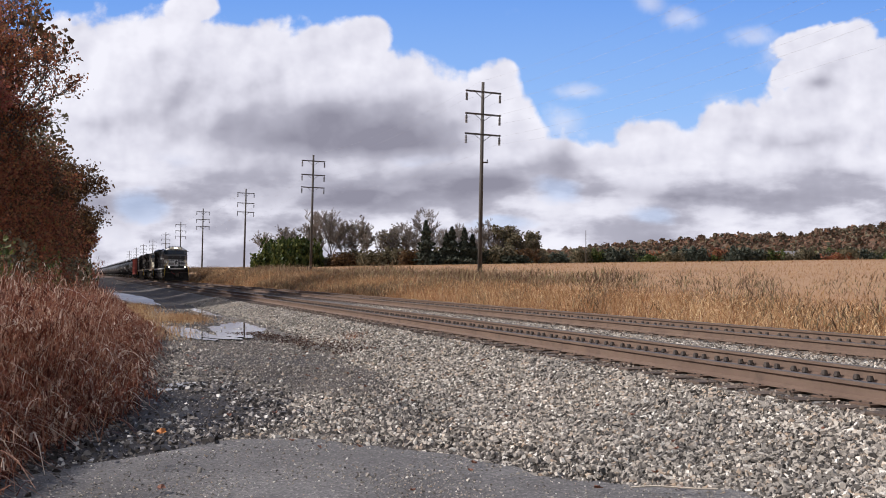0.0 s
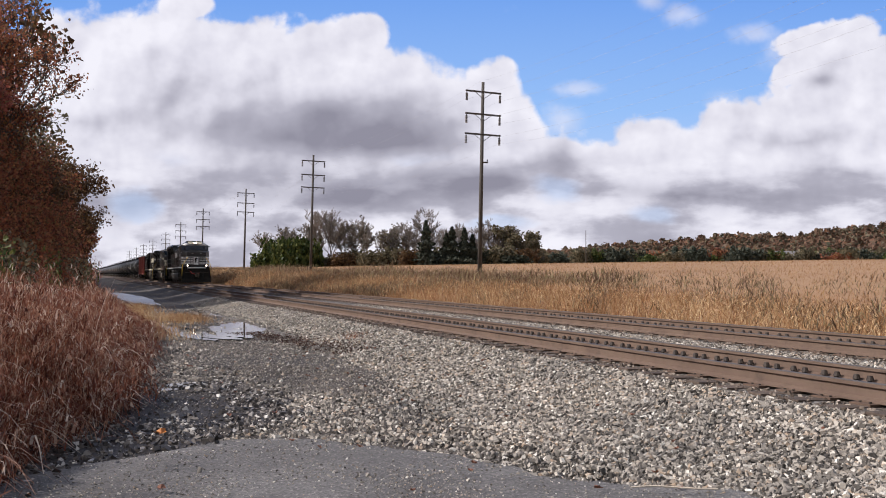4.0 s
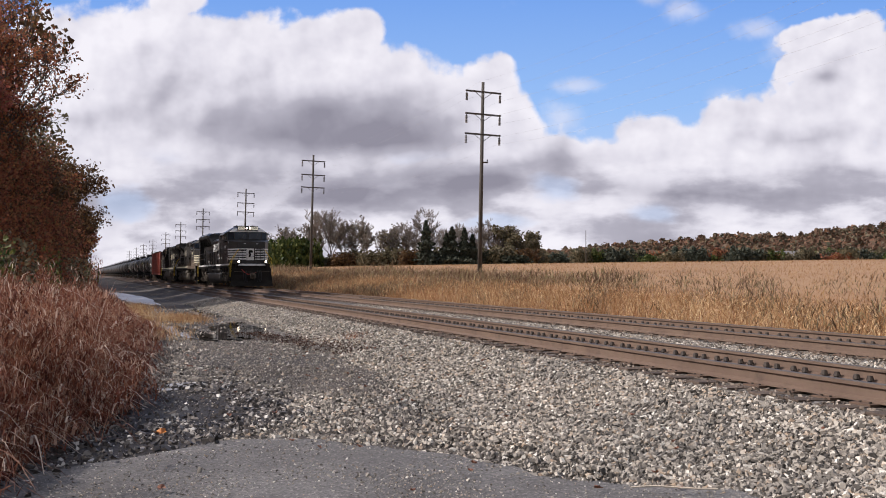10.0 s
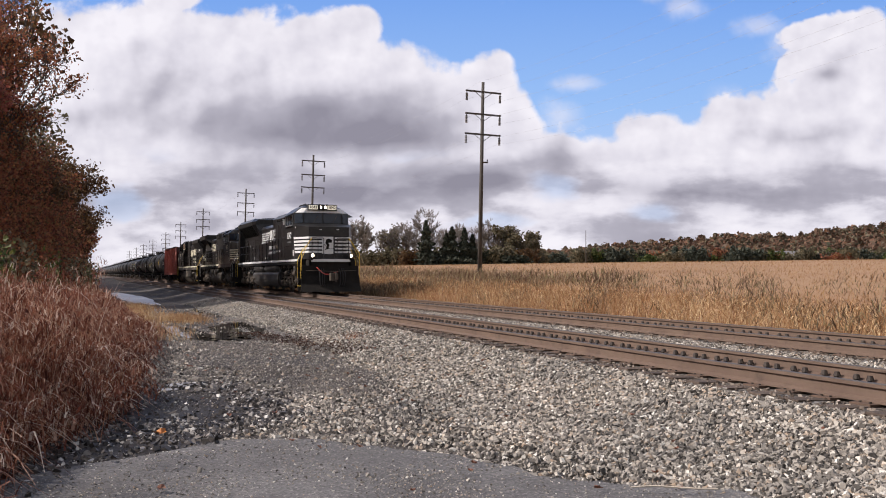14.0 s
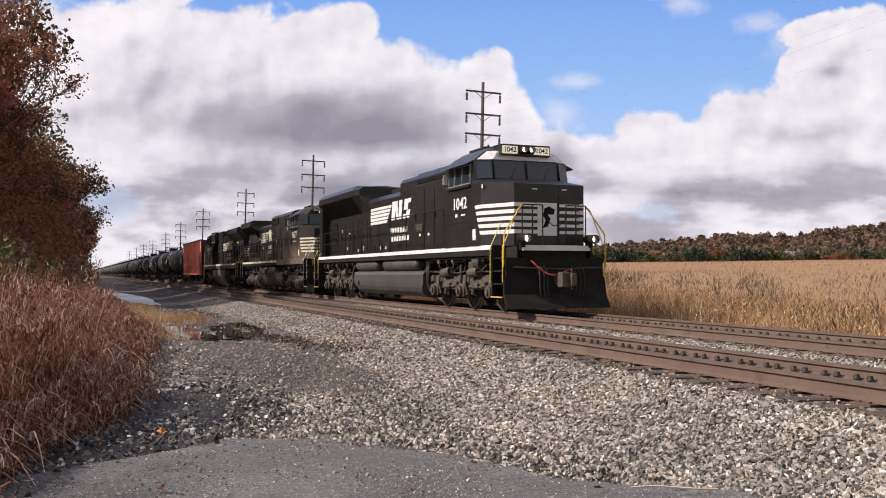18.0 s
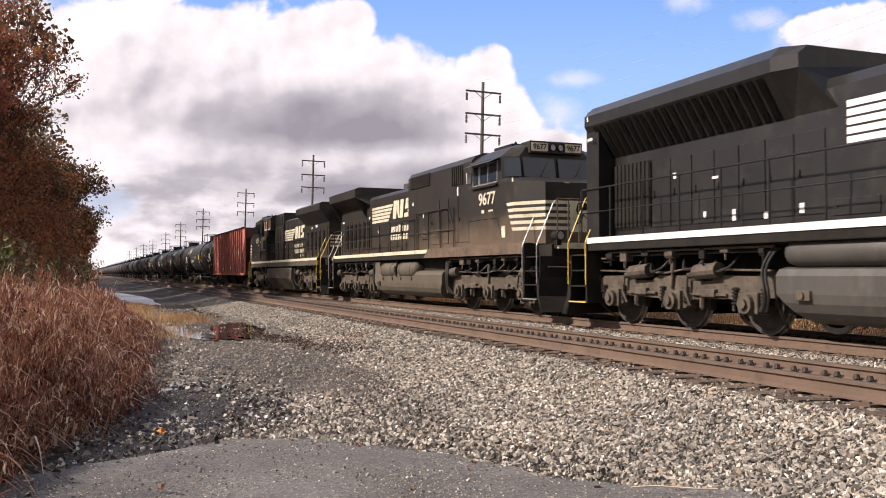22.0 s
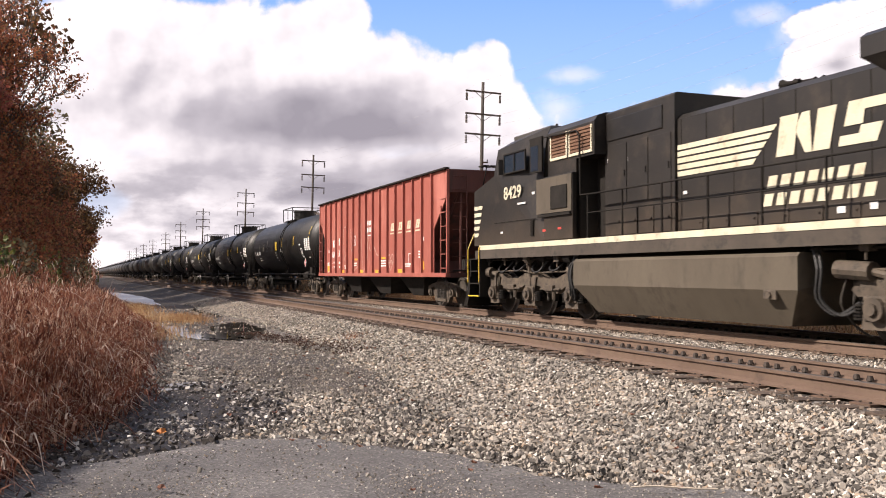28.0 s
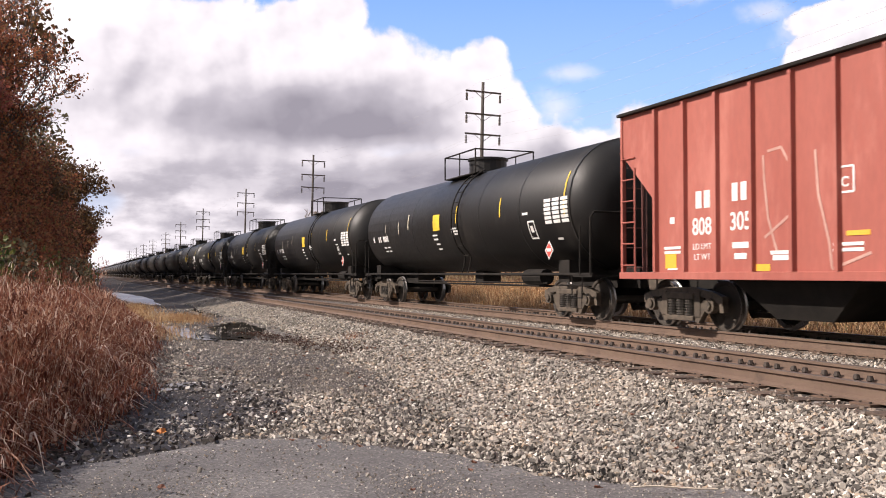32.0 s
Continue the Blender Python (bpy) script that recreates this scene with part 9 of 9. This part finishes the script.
def tank_car(L, detail, label):
    e = empty("tank_car", pose(0, 0, 0), label, "tank car", "tank cars")
    Y = lambda o: o - L / 2
    R, zc = 1.53, 2.62
    n = 36 if detail else 18
    ang = np.linspace(0, 2 * math.pi, n, endpoint=False)
    prof = []
    for t in (0.02, 0.25, 0.5, 0.75, 1.0):
        prof.append((0.75 + 0.62 * (1 - math.sqrt(max(0.0, 1 - t * t))), R * t))
    prof = sorted(prof)
    rings = [(o, r) for o, r in prof] + [(L - o, r) for o, r in reversed(prof)]
    bm = bmesh.new()
    loft(bm, [[(math.cos(a) * r, Y(o), zc + math.sin(a) * r) for a in ang] for o, r in rings])
    shell = part("tank_shell", bm, m_tank, e, "glossy black welded tank shell", True)
    bm = bmesh.new()
    for o in ((1.38, 3.9, 6.4, 11.8, 14.3, L - 1.38) if detail else (1.38, L - 1.38)):
        loft(bm, [[(math.cos(a) * (R + 0.008), Y(o + d), zc + math.sin(a) * (R + 0.008)) for a in ang] for d in (-0.02, 0.02)], caps=False)
    part("weld_band", bm, m_tank, e)
    for o in (2.15, L - 2.15):
        freight_truck(e, Y(o), True)
    bm = bmesh.new()
    for o0, o1 in ((0.45, 3.6), (L - 3.6, L - 0.45)):      # stub sills and bolsters
        box(bm, -0.3, 0.3, Y(o0), Y(o1), 0.72, 1.2)
        box(bm, -1.3, 1.3, Y((o0 + o1) / 2) - 0.25, Y((o0 + o1) / 2) + 0.25, 0.85, 1.35)
    for s in (-1, 1):
        bar(bm, (s * 1.38, Y(0.6), 1.02), (s * 1.38, Y(L - 0.6), 1.02), 0.035, 6)
    part("sill", bm, m_under, e)
    coupler(e, Y(0.02), -1)
    coupler(e, Y(L - 0.02), 1)
    # top fittings: manway, platform and rails
    zt = zc + R
    bm = bmesh.new()
    bar(bm, (0, Y(L / 2), zt - 0.15), (0, Y(L / 2), zt + 0.36), 0.58, 20)
    bar(bm, (0, Y(L / 2), zt + 0.36), (0, Y(L / 2), zt + 0.43), 0.63, 20)
    part("manway", bm, m_tank, e, "black manway housing")
    bm = bmesh.new()
    for s in (-1, 1):
        box(bm, min(s * 0.55, s * 0.95), max(s * 0.55, s * 0.95), Y(L / 2 - 1.2), Y(L / 2 + 1.2), zt - 0.16, zt - 0.13)
    part("top_platform", bm, m_under, e)
    for s in (-1, 1):
        bm = bmesh.new()
        xs = s * 0.95
        pts = [(xs, Y(L / 2 - 1.2), zt - 0.15), (xs, Y(L / 2 - 1.2), zt + 0.55), (xs, Y(L / 2 + 1.2), zt + 0.55), (xs, Y(L / 2 + 1.2), zt - 0.15)]
        pipe(bm, pts, 0.025, 5)
        bar(bm, (xs, Y(L / 2), zt - 0.15), (xs, Y(L / 2), zt + 0.55), 0.02, 5)
        pipe(bm, [(xs, Y(L / 2 - 1.2), zt + 0.55), (0, Y(L / 2 - 1.2), zt + 0.55)], 0.022, 5)
        pipe(bm, [(xs, Y(L / 2 + 1.2), zt + 0.55), (0, Y(L / 2 + 1.2), zt + 0.55)], 0.022, 5)
        part("platform_rail", bm, m_under, e)
    if not detail:
        return e
    for s in (-1, 1):
        # ladder following the shell
        yl = Y(L / 2 + s * 1.2)
        arc = [(s * (R + 0.1) * math.cos(a), zc + (R + 0.1) * math.sin(a)) for a in np.linspace(-0.75, 1.1, 9)]
        stile = lambda dy: [(s * 1.3, yl + dy, 1.0)] + [(x, yl + dy, z) for x, z in arc]
        ladder = hose(e, stile(-0.22), m_under, "ladder", 0.02)
        hose(ladder, stile(0.22), m_under, "stile", 0.02)
        for a in np.linspace(-0.7, 1.1, 10):
            bm = bmesh.new()
            x, z = s * (R + 0.1) * math.cos(a), zc + (R + 0.1) * math.sin(a)
            bar(bm, (x, yl - 0.22, z), (x, yl + 0.22, z), 0.015, 5)
            part("rung", bm, m_under, ladder)
        for o, d in ((1.0, 1), (L - 1.0, -1)):      # end safety rails
            bm = bmesh.new()
            pipe(bm, [(s * 1.42, Y(o) - d * 0.35, 1.0), (s * 1.42, Y(o) - d * 0.35, 2.25), (s * 1.3, Y(o) - d * 0.3, 2.38), (s * 0.2, Y(o) - d * 0.3, 2.38)], 0.024, 6)
            pipe(bm, [(s * 1.42, Y(o) + d * 0.1, 1.0), (s * 1.42, Y(o) + d * 0.1, 2.1)], 0.018, 6)
            box(bm, min(s * 0.4, s * 1.42), max(s * 0.4, s * 1.42), min(Y(o) - d * 0.4, Y(o) + d * 0.4), max(Y(o) - d * 0.4, Y(o) + d * 0.4), 0.96, 1.0)
            part("end_rail", bm, m_under, e)
            bm = bmesh.new()
            for k in range(2):
                bar(bm, (s * 1.42, Y(o), 0.5 + 0.28 * k), (s * 1.42, Y(o) + d * 0.45, 0.5 + 0.28 * k), 0.015, 5)
            bar(bm, (s * 1.42, Y(o), 0.5), (s * 1.42, Y(o), 1.0), 0.015, 5)
            bar(bm, (s * 1.42, Y(o) + d * 0.45, 0.5), (s * 1.42, Y(o) + d * 0.45, 1.0), 0.015, 5)
            part("stirrup_step", bm, m_under, e)
        def on_shell(name, o, z, w, h, mat, bow=0.012):
            """A marking wrapped on the shell."""
            bm = bmesh.new()
            rows = []
            for t in np.linspace(0, 1, 5):
                a = math.asin(max(-0.99, min(0.99, (z - h / 2 + h * t - zc) / R)))
                rr = R + bow
                rows.append([bm.verts.new((s * rr * math.cos(a), Y(o) + dy, zc + rr * math.sin(a))) for dy in (-w / 2, w / 2)])
            for r0, r1 in zip(rows, rows[1:]):
                bm.faces.new((r0[0], r0[1], r1[1], r1[0]))
            part(name, bm, mat, e)
        oo = (lambda o: o) if s < 0 else (lambda o: L - o)
        on_shell("yellow_panel", oo(9.6), 2.6, 0.55, 0.48, m_yellow)
        for o in (1.6, 5.0, 8.0, 12.2):
            on_shell("reflector_strip", oo(o), 2.75 if o > 2 else 2.85, 0.06, 0.5 if o > 2 else 1.0, m_yellow if o in (1.6, 5.0, 8.0) else m_cream)
        for o in (13.2, 14.6):
            on_shell("reflector_strip", oo(o), 2.6, 0.05, 0.4, m_cream)
        # data panel as a grid of bars
        for k in range(6):
            for q in range(3):
                on_shell("data_panel_bar", oo(1.6 + q * 0.4), 2.24 + k * 0.1, 0.32, 0.075, m_whitep)
        for o, z, w, h in ((16.1, 2.28, 0.14, 0.2), (15.5, 2.28, 0.12, 0.2), (15.3, 2.28, 0.12, 0.2), (14.95, 2.28, 0.12, 0.2), (14.8, 2.28, 0.12, 0.2), (14.65, 2.28, 0.12, 0.2), (14.5, 2.28, 0.12, 0.2), (15.0, 1.98, 0.3, 0.05), (14.6, 1.98, 0.25, 0.05), (15.0, 1.85, 0.3, 0.05), (14.6, 1.85, 0.25, 0.05),
                           (9.8, 2.22, 0.4, 0.05), (9.8, 2.1, 0.36, 0.05), (9.75, 1.95, 0.3, 0.05), (9.75, 1.8, 0.3, 0.05), (8.2, 2.36, 0.4, 0.05), (8.15, 2.28, 0.5, 0.05), (8.1, 2.2, 0.25, 0.05), (3.55, 2.5, 0.3, 0.06), (2.1, 1.85, 0.25, 0.05)):
            on_shell("stencil_bar", oo(o), z, w, h, m_whitep)
        for dw, dz, w, h in ((0, 0.2, 0.36, 0.04), (0, -0.2, 0.36, 0.04), (0.16, 0, 0.04, 0.4), (-0.16, 0, 0.04, 0.4), (0, 0.02, 0.14, 0.16)):
            on_shell("stencil_frame", oo(3.3) + dw, 2.1 + dz, w, h, m_whitep)
        bm = bmesh.new()      # diamond placard on a bracket
        y = Y(oo(2.35))
        face_plate(bm, s, 1.5, [(y, 1.36), (y + 0.2, 1.58), (y, 1.8), (y - 0.2, 1.58)], 0.01)
        pl = part("placard", bm, m_whitep, e, "white and red diamond placard")
        bm = bmesh.new()
        face_plate(bm, s, 1.511, [(y, 1.40), (y + 0.16, 1.58), (y, 1.76), (y - 0.16, 1.58)], 0.004)
        part("placard_face", bm, m_redp, pl)
        bm = bmesh.new()
        face_plate(bm, s, 1.516, [(y - 0.1, 1.55), (y + 0.1, 1.55), (y + 0.1, 1.62), (y - 0.1, 1.62)], 0.003)
        part("placard_bar", bm, m_whitep, pl)
    bm = bmesh.new()      # brake reservoir and rods below
    bar(bm, (-0.9, Y(3.6), 0.95), (-0.9, Y(4.6), 0.95), 0.2, 12)
    bar(bm, (-1.0, Y(3.4), 0.8), (-1.0, Y(L - 3.4), 0.8), 0.02, 5)
    bar(bm, (-0.6, Y(3.4), 0.72), (-0.6, Y(L - 3.4), 0.72), 0.03, 5)
    box(bm, -0.3, 0.3, Y(L / 2 - 0.3), Y(L / 2 + 0.3), 0.75, 1.15, 0.03)
    part("brake_gear", bm, m_under, e)
    return e


hopper_car(17.2, 64.3)
PITCH, FIRST = 18.2, 81.5
near_tank = tank_car(PITCH, True, "black railway tank car with white stencils and yellow panels")
CARS.append((near_tank, FIRST + PITCH / 2, False))
far_tank = tank_car(PITCH, False, "black railway tank car in a long train")
CARS.append((far_tank, FIRST + PITCH * 5.5, False))
COPIES = []
for k in range(1, 48):
    if k == 5:
        continue
    src = near_tank if k < 5 else far_tank
    o = copy_thing(src, pose(0, 0, 0))
    COPIES.append((o, src))
    CARS.append((o, FIRST + PITCH * (k + 0.5), False))


def spin_rows(r, y, turned):
    """The wheel's turning from start to end, in steps under 80 degrees."""
    rows, last = [], None
    step = radians(70) * r
    ts, ss = [t for t, _ in RUN], [s for _, s in RUN]
    goal = ss[0]
    out = []
    while goal > ss[-1]:
        t = float(np.interp(-goal, [-s for s in ss], ts))
        out.append((t, goal))
        goal -= step
    out.append((32.0, ss[-1]))
    sign = -1.0 if turned else 1.0
    done = set()
    for t, g in out:
        if frame(t) in done:
            continue
        done.add(frame(t))
        rows.append((t, Matrix.Translation((0, y, r)) @ Matrix.Rotation(sign * (ss[0] - g) / r, 4, "X")))
    return rows


def spin_wheels():
    flip = {ob: turned for ob, _, turned in CARS}
    for ws, r, owner in SPIN:
        walk(ws, spin_rows(r, ws.location.y, flip[owner]))
    by_mesh = {ws.data: ws for ws, _, _ in SPIN}
    for o, src in COPIES:      # the copies' wheels turn alike
        for b2 in o.children_recursive:
            a = by_mesh.get(b2.data) if b2.data else None
            if a and a is not b2:
                b2.rotation_mode = "QUATERNION"
                b2.animation_data_create()
                b2.animation_data.action = a.animation_data.action
                b2.animation_data.action_slot = a.animation_data.action_slot
motions()
